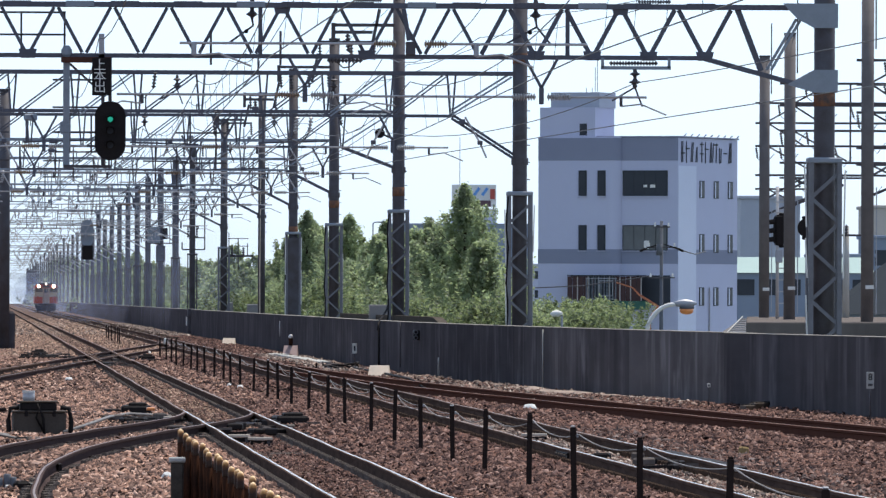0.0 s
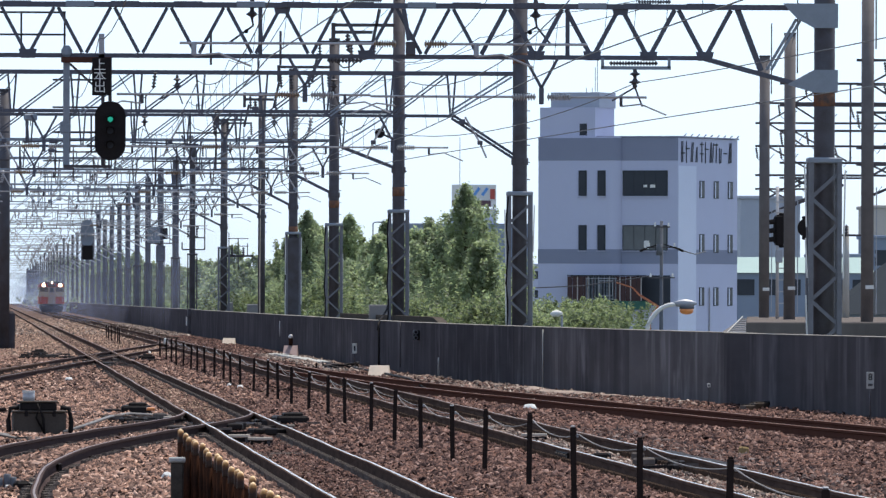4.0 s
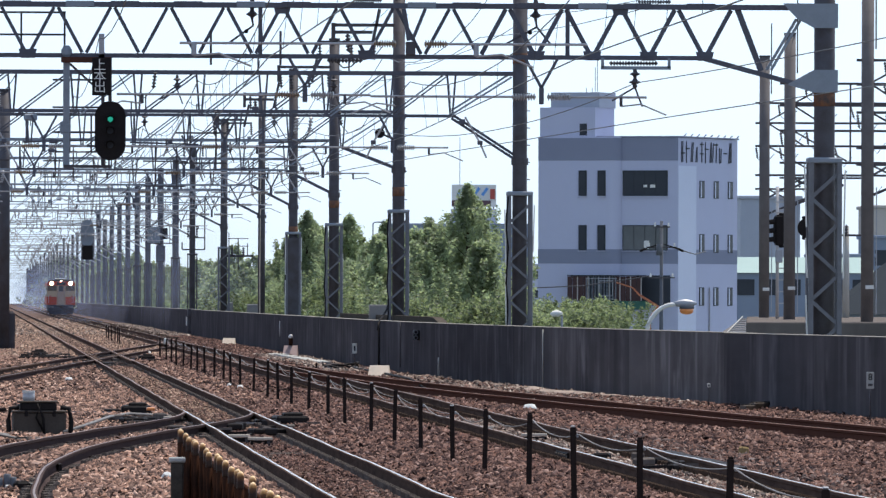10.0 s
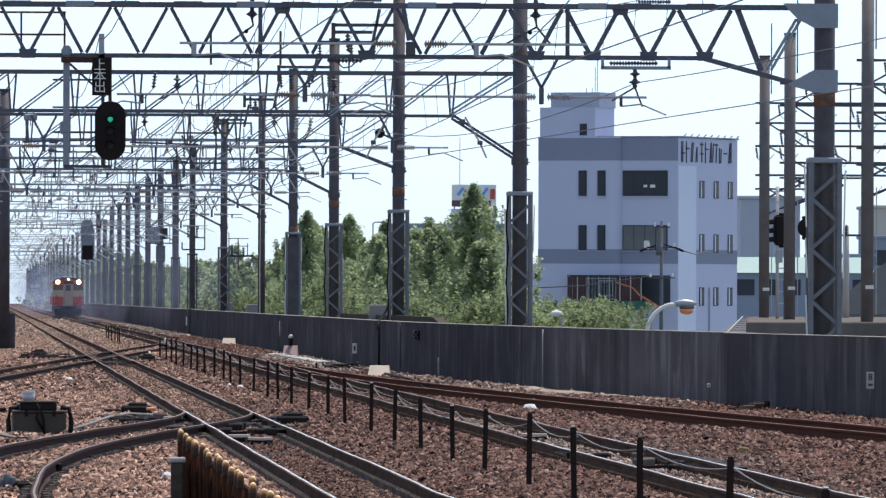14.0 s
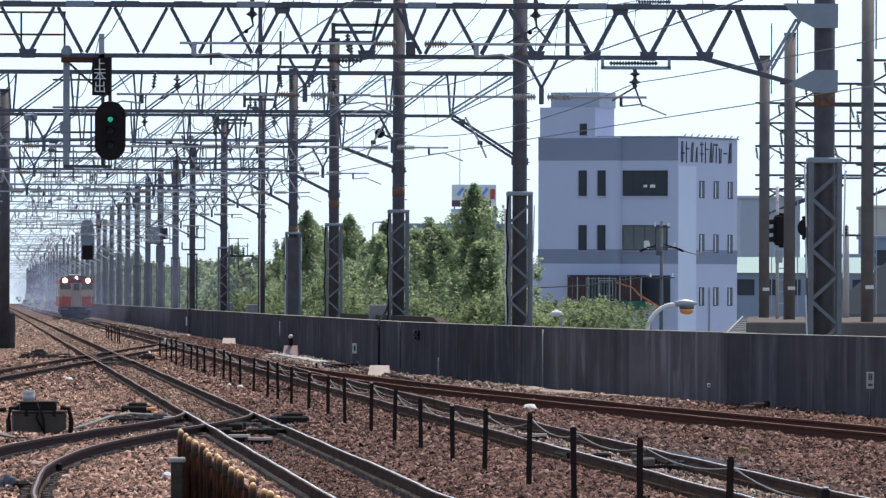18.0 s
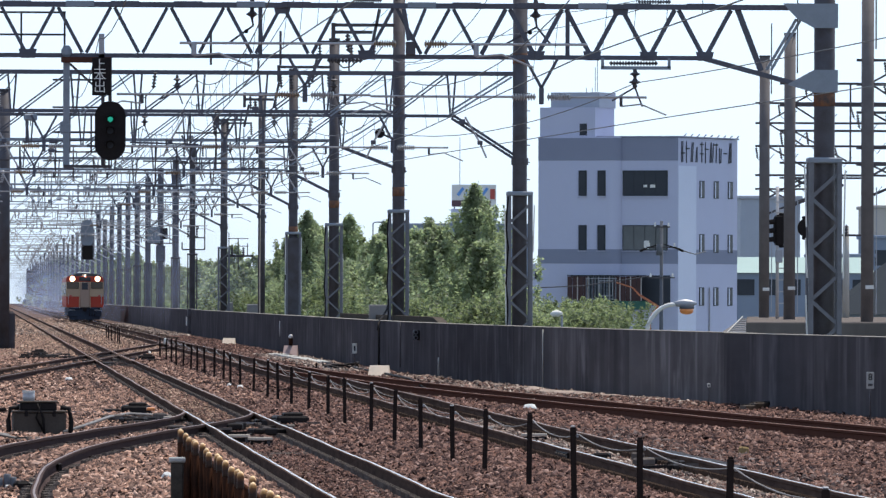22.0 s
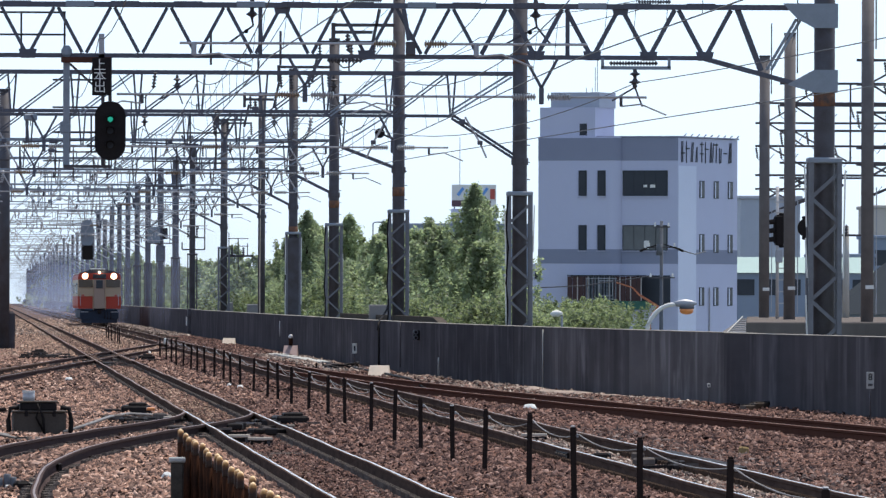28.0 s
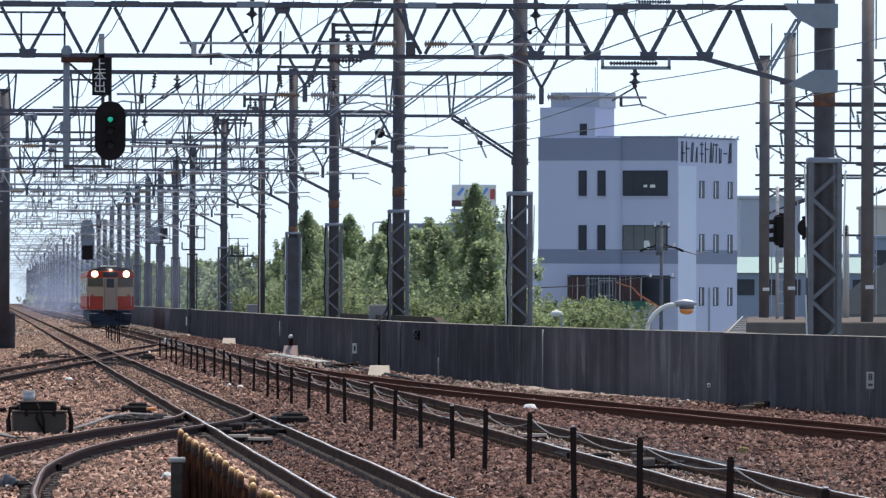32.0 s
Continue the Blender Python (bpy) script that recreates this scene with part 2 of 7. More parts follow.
def leaf_material(name, a, b, glow):
    """Leaves that let some light through."""
    m = material(name, a, 0.5, second=b, scale=0.9, amount=0.9, rnd=0.18, fine=0.2, bump_scale=2.5)
    nt = m.node_tree
    tr = nt.nodes.new("ShaderNodeBsdfTranslucent")
    mix = nt.nodes.new("ShaderNodeMixShader")
    mix.inputs[0].default_value = 0.56
    bs = nt.nodes["Principled BSDF"]
    hs = nt.nodes.new("ShaderNodeMix")
    hs.data_type, hs.blend_type = "RGBA", "MULTIPLY"
    hs.inputs["Factor"].default_value = 1.0
    hs.inputs["B"].default_value = (*glow, 1)
    nt.links.new(bs.inputs["Base Color"].links[0].from_socket, hs.inputs["A"])
    nt.links.new(hs.outputs["Result"], tr.inputs["Color"])
    nt.links.new(bs.outputs[0], mix.inputs[1])
    nt.links.new(tr.outputs[0], mix.inputs[2])
    nt.links.new(mix.outputs[0], nt.nodes["Material Output"].inputs["Surface"])
    return m


M_SHRUB = leaf_material("shrub_leaves", (0.235, 0.263, 0.152), (0.098, 0.114, 0.07), (1.48, 1.58, 1.2))
M_LEAF = leaf_material("leaves", (0.34, 0.37, 0.235), (0.152, 0.17, 0.11), (1.42, 1.56, 1.25))


# ---- mesh helpers ----
class Mesh:
    """Collects vertices and faces, then becomes one mesh."""

    def __init__(self):
        self.v, self.f = [], []

    def add(self, vs, fs):
        k = len(self.v)
        self.v += [tuple(p) for p in vs]
        self.f += [tuple(i + k for i in f) for f in fs]
        return self

    def box(self, c, s, rz=0.0):
        x, y, z = (d / 2 for d in s)
        r = Matrix.Rotation(radians(rz), 3, "Z")
        vs = [r @ Vector((a * x, b * y, d * z)) + Vector(c) for d in (-1, 1) for a, b in ((-1, -1), (1, -1), (1, 1), (-1, 1))]
        return self.add(vs, [(3, 2, 1, 0), (4, 5, 6, 7), (0, 1, 5, 4), (1, 2, 6, 5), (2, 3, 7, 6), (3, 0, 4, 7)])

    def block(self, c, s, b=0.02):
        """A box with bevelled edges."""
        x, y, z = (d / 2 for d in s)
        b = min(b, x * 0.9, y * 0.9, z * 0.9)
        bm = bmesh.new()
        bmesh.ops.create_cube(bm, size=1, matrix=Matrix.Translation(c) @ Matrix.Diagonal((*s, 1)))
        bmesh.ops.bevel(bm, geom=bm.edges[:], offset=b, segments=1, affect="EDGES")
        bm.verts.index_update()
        self.add([v.co for v in bm.verts], [[v.index for v in f.verts] for f in bm.faces])
        bm.free()
        return self

    def bar(self, p, q, w, h=None):
        """A square bar from p to q."""
        p, q = Vector(p), Vector(q)
        d = (q - p).normalized()
        up = Vector((0, 0, 1)) if abs(d.z) < 0.97 else Vector((0, 1, 0))
        s = d.cross(up).normalized() * (w / 2)
        u = s.cross(d).normalized() * ((h or w) / 2)
        vs = [e + a * s + b * u for e in (p, q) for a, b in ((-1, -1), (1, -1), (1, 1), (-1, 1))]
        return self.add(vs, [(3, 2, 1, 0), (4, 5, 6, 7), (0, 1, 5, 4), (1, 2, 6, 5), (2, 3, 7, 6), (3, 0, 4, 7)])

    def tube(self, pts, r, n=8, r2=None, caps=True):
        """A round tube along points; r may taper to r2."""
        pts = [Vector(p) for p in pts]
        vs, fs = [], []
        for i, p in enumerate(pts):
            d = (pts[min(i + 1, len(pts) - 1)] - pts[max(i - 1, 0)]).normalized()
            up = Vector((0, 0, 1)) if abs(d.z) < 0.95 else Vector((0, 1, 0))
            s = d.cross(up).normalized()
            u = s.cross(d)
            rr = r if r2 is None else r + (r2 - r) * i / (len(pts) - 1)
            vs += [p + (s * math.cos(a) + u * math.sin(a)) * rr for a in (2 * math.pi * k / n for k in range(n))]
        for i in range(len(pts) - 1):
            fs += [(i * n + k, i * n + (k + 1) % n, (i + 1) * n + (k + 1) % n, (i + 1) * n + k) for k in range(n)]
        if caps:
            fs += [tuple(reversed(range(n))), tuple(range((len(pts) - 1) * n, len(pts) * n))]
        return self.add(vs, fs)

    def stack(self, p, q, radii, n=10):
        """Rings of the given radii at even steps from p to q: ribbed insulators and turned bodies."""
        p, q = Vector(p), Vector(q)
        d = (q - p).normalized()
        up = Vector((0, 0, 1)) if abs(d.z) < 0.95 else Vector((0, 1, 0))
        a = d.cross(up).normalized()
        b = a.cross(d)
        k = len(radii)
        vs = [p.lerp(q, i / (k - 1)) + (a * math.cos(t) + b * math.sin(t)) * r for i, r in enumerate(radii) for t in (2 * math.pi * j / n for j in range(n))]
        fs = [(i * n + j, i * n + (j + 1) % n, (i + 1) * n + (j + 1) % n, (i + 1) * n + j) for i in range(k - 1) for j in range(n)]
        fs += [tuple(reversed(range(n))), tuple(range((k - 1) * n, k * n))]
        return self.add(vs, fs)

    def ribs(self, p, q, r=0.05, count=6):
        return self.stack(p, q, [0.4 * r] + [e * r for _ in range(count) for e in (0.4, 1.0, 0.95, 0.4)] + [0.4 * r])

    def plate(self, outline, y, thick):
        """A flat outline of (x, z) points given thickness along y."""
        k = len(outline)
        vs = [(x, y + d, z) for d in (-thick / 2, thick / 2) for x, z in outline]
        fs = [tuple(range(k)), tuple(reversed(range(k, 2 * k)))] + [(i, i + k, (i + 1) % k + k, (i + 1) % k) for i in range(k)]
        return self.add(vs, fs)

    def lathe(self, profile, n=12, c=(0, 0, 0)):
        """Turns (radius, z) pairs round the z axis."""
        c = Vector(c)
        vs = [c + Vector((r * math.cos(a), r * math.sin(a), z)) for r, z in profile for a in (2 * math.pi * k / n for k in range(n))]
        fs = [(i * n + k, i * n + (k + 1) % n, (i + 1) * n + (k + 1) % n, (i + 1) * n + k) for i in range(len(profile) - 1) for k in range(n)]
        fs += [tuple(reversed(range(n))), tuple(range((len(profile) - 1) * n, len(profile) * n))]
        return self.add(vs, fs)

    def sweep(self, line, profile):
        """Sweeps a closed (side, height) outline along a line of (x, y, z) points."""
        n, vs, fs = len(profile), [], []
        for i, p in enumerate(line):
            a, b = Vector(line[max(i - 1, 0)]), Vector(line[min(i + 1, len(line) - 1)])
            d = (b - a).normalized()
            s = Vector((d.y, -d.x, 0)).normalized()
            vs += [Vector(p) + s * u + Vector((0, 0, w)) for u, w in profile]
        for i in range(len(line) - 1):
            fs += [(i * n + k, i * n + (k + 1) % n, (i + 1) * n + (k + 1) % n, (i + 1) * n + k) for k in range(n)]
        fs += [tuple(reversed(range(n))), tuple(range((len(line) - 1) * n, len(line) * n))]
        return self.add(vs, fs)

    def data(self, name, mat, smooth=False):
        me = bpy.data.meshes.new(name)
        me.from_pydata(self.v, [], self.f)
        me.materials.append(mat)
        if smooth:
            me.polygons.foreach_set("use_smooth", [True] * len(me.polygons))
        me.update()
        return me


def part(name, mesh, mat, parent, label="", at=None, smooth=False):
    data = mesh.data(name, mat, smooth) if isinstance(mesh, Mesh) else mesh
    ob = new(name, data)
    ob.parent = parent
    if at is not None:
        ob.matrix_basis = at if isinstance(at, Matrix) else Matrix.Translation(at)
    return tagged(ob, label)


def thing(name, at, label, category, group="", kind=""):
    ob = new(name)
    ob.empty_display_size = 0.2
    ob.matrix_basis = at if isinstance(at, Matrix) else Matrix.Translation(at)
    return tagged(ob, label, category, group, kind)


def solo(name, mesh, mat, label, category, at=None, group="", kind="", smooth=False):
    ob = part(name, mesh, mat, None, "", at, smooth)
    return tagged(ob, label, category, group, kind)


# ---- plan ----
GAUGE = 1.067
T1, T2 = 3.70, 7.55
WALL_TOP, BED = 1.21, -0.17


def wall_x(y):
    """Track-side face of the parapet: it swings out towards the station."""
    return 10.9 + 6.437e-5 * max(0.0, 300 - y) ** 2.28


def t3_x(y):
    return T2 + 0.000515 * max(0.0, 300 - y) ** 1.81


def t0_x(y):
    """Turnout from track 1 to the platform track."""
    d = y - 98.0
    u = np.clip(0.06 + d * (0.0062 + 1.25e-4 * d), 0, 1) * (d > -14)
    return -0.1 + (T1 + 0.1) * u * u * (3 - 2 * u)


def mast_x(i):
    return (14.70, 12.38, 11.54, 11.5)[i] if i < 4 else 11.5


def cross_x(y):
    return 1.78 + (y - 278) / 22.7


GANTRY_Y = [184, 236, 285, 337, 382, 426, 494, 530, 570, 621, 675, 728, 780, 832, 885, 940, 995, 1050, 1110, 1170, 1230, 1300, 1370, 1450, 1530] + list(range(1600, 3000, 75))

# ---- ground, deck, wall ----
g = Mesh()
g.add([(-6000, -3000, -7.2), (6000, -3000, -7.2), (6000, 12000, -7.2), (-6000, 12000, -7.2)], [(0, 1, 2, 3)])
solo("ground", g, M_EARTH, "flat town ground reaching the horizon", "ground", kind="structure")

def bed_z(x, y):
    """Ballast level: gently uneven, lower under the rails."""
    free = min(abs(abs(x - c) - GAUGE / 2) for c in (T1, T2, t3_x(y) if y < 296 else T2, float(t0_x(y)) if y < 163 else T1))
    lift = min(1.0, max(0.0, (free - 0.12) / 0.3))
    return BED + lift * (0.045 * noise.noise((x * 0.8, y * 0.09, 3)) + 0.03 * noise.noise((x * 2.1, y * 0.4, 8)) + 0.03)


deck = Mesh()
ys = [-30, 20] + list(range(60, 340, 2)) + list(range(340, 700, 20)) + [800, 1000, 1500, 2200, 3200]
COLS = 64
vs, fs = [], []
for yy in ys:
    xw = wall_x(yy) - 0.02
    for k in range(COLS + 1):
        x = -12 + (xw + 12) * (1 - (1 - k / COLS) ** 1.25)
        vs.append((x, yy, bed_z(x, yy) if 20 < k < COLS else BED))
for i in range(len(ys) - 1):
    for k in range(COLS):
        a = i * (COLS + 1) + k
        fs.append((a, a + 1, a + COLS + 2, a + COLS + 1))
deck.add(vs, fs)
deck.add([(-12, -30, -1.6), (11, -30, -1.6), (11, 3200, -1.6), (-12, 3200, -1.6), (-12, -30, BED), (-12, 3200, BED)], [(3, 2, 1, 0), (0, 4, 5, 3)])
solo("ballast_bed", deck, M_BALLAST, "reddish-brown ballast bed between the tracks", "ballast", kind="structure")

RAIL = [(-0.065, -0.155), (0.065, -0.155), (0.065, -0.142), (0.012, -0.125), (0.009, -0.045), (0.033, -0.035), (0.033, -0.004), (0.022, -0.0005),
        (-0.022, -0.0005), (-0.033, -0.004), (-0.033, -0.035), (-0.009, -0.045), (-0.012, -0.125), (-0.065, -0.142)]
HEAD = [(-0.014, -0.003), (0.014, -0.003), (0.010, 0.002), (-0.010, 0.002)]


def rail_line(fx, y0, y1, step, side):
    """Rails are never quite true: they wander by a few millimetres."""
    out, y = [], y0
    while y < y1:
        w = 0.015 * noise.noise((y * 0.11, side * 3.1 + fx(300), 2)) + 0.012 * noise.noise((y * 0.27, side * 5.3, 7))
        out.append((fx(y) + side * GAUGE / 2 + w, y, 0.013 * noise.noise((y * 0.2, side * 2.2, fx(300)))))
        y += step
    return out + [(fx(y1) + side * GAUGE / 2, y1, 0)]


def track(fx, y0, y1, step, label, side_mat, head_mat=None, foot=0):
    t = thing("railway_track", (0, 0, 0), label, "railway track", "tracks", "structure")
    for side in (-1, 1):
        ln = rail_line(fx, y0, y1, step, side)
        r = part("rail", Mesh().sweep(ln, RAIL), side_mat, t)
        if foot:
            m = Mesh()
            near = [q for q in ln if 60 < q[1] <= foot]
            for e in (-1, 1):
                m.sweep(near, [(e * a, b) for a, b in ((0.045, -0.126), (0.078, -0.130), (0.078, -0.156), (0.045, -0.156))][::e])
            part("rail_foot", m, M_FOOT, r, "dusty brown rail foot")
        if head_mat:
            part("rail_head", Mesh().sweep(ln, HEAD), head_mat, r, "polished running surface" if head_mat == M_SHINE else "dull running surface")
    return t


# Main rails are alike throughout: glint fading with distance is put into the materials.
track(lambda y: T1, -20, 164, 2, "straight main track with polished rail heads", M_RAIL, M_SHINE, 164)
track(lambda y: T1, 164.01, 288, 2, "middle length of the main track, fading glint put into the colour", M_RAIL, M_DIM_HEAD, 286)
track(lambda y: T1, 288.01, 3100, 20, "far length of the main track, lost glint put into dull brown", M_FAR_RAIL, M_DIM_HEAD)
track(lambda y: T2, -20, 132, 2, "second straight main track with polished rail heads", M_RAIL, M_SHINE)
track(lambda y: T2, 132.01, 300, 2, "middle length of the second main track, fading glint put into the colour", M_RAIL, M_DIM_HEAD)
track(lambda y: T2, 300.01, 3100, 20, "far length of the second main track, lost glint put into dull brown", M_FAR_RAIL, M_DIM_HEAD)
track(t3_x, 40, 296, 4, "rusty siding track that follows the parapet", M_RUST, M_RUST_TOP)
track(lambda y: float(t0_x(y)), 40, 163, 2, "brown turnout track curving off to the platform", M_DULL_SIDE, M_DULL)
track(cross_x, 198, 410, 6, "crossover track running across both main tracks", M_DULL_SIDE, M_DULL)

wall = thing("wall_parapet", (0, 0, 0), "dark weathered concrete parapet of the viaduct", "wall", kind="structure")
edges = [40, 60, 80, 100, 120, 140, 152, 160, 168, 176, 187.3, 198, 205, 212, 220, 230, 240, 252, 264, 280, 300, 330, 370, 420, 480, 560, 660, 800, 1000, 1300, 1800, 2400, 3100]
for y0, y1 in zip(edges, edges[1:]):
    step = -0.35 if y1 <= 187.3 else 0.0
    w = Mesh()
    ln = [(wall_x(y0 + 0.02) + 0.1 + step, y0 + 0.012, 0), (wall_x((y0 + y1) / 2) + 0.1 + step, (y0 + y1) / 2, 0), (wall_x(y1 - 0.02) + 0.1 + step, y1 - 0.012, 0)]
    w.sweep(ln, [(-0.1, -1.6), (0.1, -1.6), (0.1, WALL_TOP - 0.016), (-0.1, WALL_TOP - 0.016)])
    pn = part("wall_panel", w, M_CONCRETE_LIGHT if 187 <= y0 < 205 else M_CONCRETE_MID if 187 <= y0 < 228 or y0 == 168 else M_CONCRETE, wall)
    # Thin cap in the pale material paints the highlight along the wall top.
    part("coping", Mesh().sweep(ln, [(-0.11, WALL_TOP - 0.016), (0.11, WALL_TOP - 0.016), (0.11, WALL_TOP - 0.008), (0.1, WALL_TOP), (-0.1, WALL_TOP), (-0.11, WALL_TOP - 0.008)]), M_COPING, pn, "weathered coping, sunlit edge put into its pale colour")
part("buttress", Mesh().block((10.88, 543, 0.5), (0.36, 0.5, 1.5), 0.02), M_STEEL, wall, "dark steel buttress")
part("buttress", Mesh().block((10.86, 552, 0.55), (0.12, 0.3, 0.5), 0.02), M_WHITE, wall, "small white plate")

left_wall = thing("wall_parapet_left", (0, 0, 0), "weathered concrete parapet on the far side of the viaduct", "wall", kind="structure")
for y0, y1 in zip(range(0, 3100, 310), range(310, 3101, 310)):
    part("wall_panel", Mesh().box((-12.1, (y0 + y1) / 2, -0.2), (0.2, y1 - y0 - 0.02, 2.8)), M_CONCRETE, left_wall)


# ---- gantries ----
def pole(parent, x, base, height, lattice=True, radius=0.17, fine=True, band=None):
    # Far masts take the bluer steel: distance haze put into the colour.
    steel = M_BEAM if radius > 0.2 and not fine else M_STEEL
    part("mast", Mesh().tube([(x, 0, base), (x, 0, height)], radius, 16 if fine else 8), steel, parent, smooth=fine)
    part("mast_cap", Mesh().tube([(x, 0, height), (x, 0, height + 0.06)], radius + 0.015, 16 if fine else 8), steel, parent)
    if band:
        part("band", Mesh().tube([(x, 0, band - 0.08), (x, 0, band + 0.17)], radius + 0.006, 16), M_ORANGE_RUST, parent, "rust-stained band", smooth=True)
    if not lattice:
        return
    w, t = 0.25, 4.27
    part("collar", Mesh().block((x, 0, t), (0.60, 0.60, 0.10), 0.02), M_GUSSET if fine else M_STEEL, parent)
    for sx in (-1, 1):
        for sy in (-1, 1):
            part("corner_angle", Mesh().bar((x + sx * w, sy * w, base), (x + sx * w, sy * w, t), 0.085 if fine else 0.06), M_ANGLE if fine else M_STEEL, parent)
    k, z, far = 0, t - (0.21 if radius > 0.18 and fine else 0.24), Mesh()
    while z > base + 0.3:
        a, b = (-w, w) if k % 2 else (w, -w)
        z2 = z - (0.45 if fine else 0.6)
        m = Mesh() if fine else far
        for s in (-1, 1):
            m.bar((x + a, s * (w + 0.01), z), (x + b, s * (w + 0.01), z2), 0.02, 0.035 if not fine else 0.062 if radius > 0.18 else 0.055)
            m.bar((x + s * (w + 0.01), a, z), (x + s * (w + 0.01), b, z2), 0.02, 0.05)
        if fine:
            part("lattice_brace", m, M_ANGLE, parent)
        z, k = z2, k + 1
    if not fine:
        part("lattice_bracing", far, steel, parent)


def hanger(t, x, top, left, right, fine, z=5.33, dy=-0.25):
    """A V hanger under the beam with an insulated steady pipe on each side."""
    # Hangers of far gantries are paler: haze put into the steel colour.
    steel = M_BEAM if fine else M_GALV
    for d in (-0.3, 0.3):
        part("hanger_arm", Mesh().bar((x + d, dy, top), (x, dy, z + 0.16), 0.06, 0.05), steel, t)
    part("clamp", Mesh().block((x, dy, z + 0.02), (0.085, 0.1, 0.3), 0.015), steel, t)
    for s, run in ((-1, left), (1, right)):
        if not run:
            continue
        part("insulator", Mesh().ribs((x + s * 0.1, dy, z), (x + s * 0.52, dy, z), 0.068, 9 if fine else 4), M_INSUL if s < 0 and fine and x < 8 else M_INSUL_GREY, t, smooth=False)
        part("steady_pipe", Mesh().tube([(x + s * 0.52, dy, z), (x + s * run, dy, z)], 0.024, 6), M_PIPE, t)
        if fine:
            part("drop_clip", Mesh().bar((x + s * (run - 0.45), dy, z), (x + s * (run - 0.45), dy, z - 0.16), 0.05), M_STEEL, t)
            part("steady_arm", Mesh().tube([(x + s * (run - 0.45), dy, z - 0.16), (x + s * (run - 0.1), dy, z - 0.12), (x + s * (run + 0.35), dy, z - 0.31)], 0.016, 6), M_PIPE, t)


def wire_support(t, x, top, fine, dy=0.25):
    """A hanging insulator whose V arms steady the messenger wire."""
    part("hanging_insulator", Mesh().stack((x, dy, top), (x, dy, top - 0.36), [0.02, 0.035, 0.035, 0.1, 0.03, 0.03, 0.045, 0.115, 0.03, 0.045, 0.02]), M_STEEL, t)
    for d, e in ((-0.4, 0.58), (0.13, 0.68)):
        part("v_arm", Mesh().bar((x, dy, top - 0.34), (x + d, dy, top - e), 0.035, 0.03), M_STEEL, t)


def gantry(i, y):
    xr = mast_x(i)
    xl = -9.5 if i < 4 else 0.64
    fine = i < 7
    at = Matrix.Translation((0, y, -0.061)) @ Matrix.Scale(1.0337, 4) if i == 0 else Matrix.Translation((0, y, 0))
    t = thing("overhead_line_gantry", at, "dark steel portal gantry carrying the overhead wires", "gantry", "gantries over the tracks")
    slim = i == 5
    pole(t, xr, -1.6, 10.4 if i < 14 else 10.0 + 0.8 * math.sin(i * 2.7), not slim and i < 19, 0.185 if i == 0 else 0.15 if slim else 0.17 if i < 9 else 0.202 if i < 20 else 0.17, fine, {0: 5.3, 1: 7.38, 2: 4.78, 3: 4.9, 4: 4.35}.get(i))
    pole(t, xl, BED - 0.2, 9.6, False, 0.2, fine)
    if i == 4:
        part("casing", Mesh().block((xr, 0, 1.25), (0.56, 0.56, 5.7), 0.03), M_STEEL, t, "solid dark steel casing round the mast foot")
    uneven = 0.0 if i < 10 else 0.22 * math.sin(i * 2.3) + 0.1 * math.sin(i * 5.1)
    up, lo = (6.955, 6.06) if i == 0 else (7.06 + uneven, 6.15 + uneven * 0.7)
    if i == 0:
        part("upper_chord", Mesh().bar((xl, 0, up), (xr - 0.2, 0, up), 0.22, 0.09), M_BEAM, t)
        part("lower_chord", Mesh().bar((xl, 0, lo), (12.6, 0, lo), 0.22, 0.075), M_BEAM, t)
        part("lower_chord", Mesh().bar((12.55, 0, lo), (14.4, 0, lo - 0.5), 0.2, 0.08), M_BEAM, t)
        for k in range(16):
            part("splice_plate", Mesh().block((-2.5 + k * 1.0 + 0.12 * math.sin(k * 2.1), -0.115, up + 0.012), (0.5, 0.02, 0.1), 0.004), M_GUSSET if k % 3 == 1 else M_BEAM, t)
        for a, b in ((11.4, 11.98), (6.43, 6.9)):
            part("long_insulator", Mesh().ribs((a, -0.1, up + 0.09), (b, -0.1, up + 0.09), 0.04, 12), M_BEAM, t)
        x, pitch, s = 13.08, 0.4955, 0
        while x > xl:
            za, zb = (up - 0.05, lo + 0.05) if s % 2 == 0 else (lo + 0.05, up - 0.05)
            part("diagonal", Mesh().bar((x - 0.035, 0, za), (x - pitch + 0.035, 0, zb), 0.09, 0.076 if x > 9 else 0.06), M_BEAM, t)
            if s % 12 == 1 or s % 12 == 4 or (x > 9.5 and s % 2):
                part("gusset", Mesh().plate([(x - 0.16, za + 0.06), (x + 0.16, za + 0.06), (x + 0.12, za - 0.1), (x - 0.12, za - 0.1)], -0.06, 0.02), M_BEAM, t)
            x, s = x - pitch, s + 1
        part("diagonal", Mesh().bar((13.15, 0, up), (13.58, 0, lo - 0.22), 0.1, 0.1), M_BEAM, t)
        for d in (0, 0.08):
            part("diagonal", Mesh().bar((13.68 + d, 0, lo - 0.2), (14.2 + d, 0, up - 0.2), 0.05, 0.05), M_GUSSET, t)
        part("gusset_plate", Mesh().plate([(13.95, up + 0.07), (14.92, up + 0.07), (14.92, up - 0.36), (14.5, up - 0.36), (14.2, up - 0.2)], -0.2, 0.03), M_GUSSET, t, "grey riveted gusset plate")
        part("gusset_plate", Mesh().plate([(14.5, 5.86), (14.92, 5.86), (14.92, 5.46), (14.5, 5.46), (14.02, 5.6)], -0.2, 0.03), M_GUSSET, t, "grey riveted gusset plate")
        part("collar", Mesh().tube([(xr, 0, 5.46), (xr, 0, 5.86)], 0.2, 16), M_GUSSET, t, smooth=True)
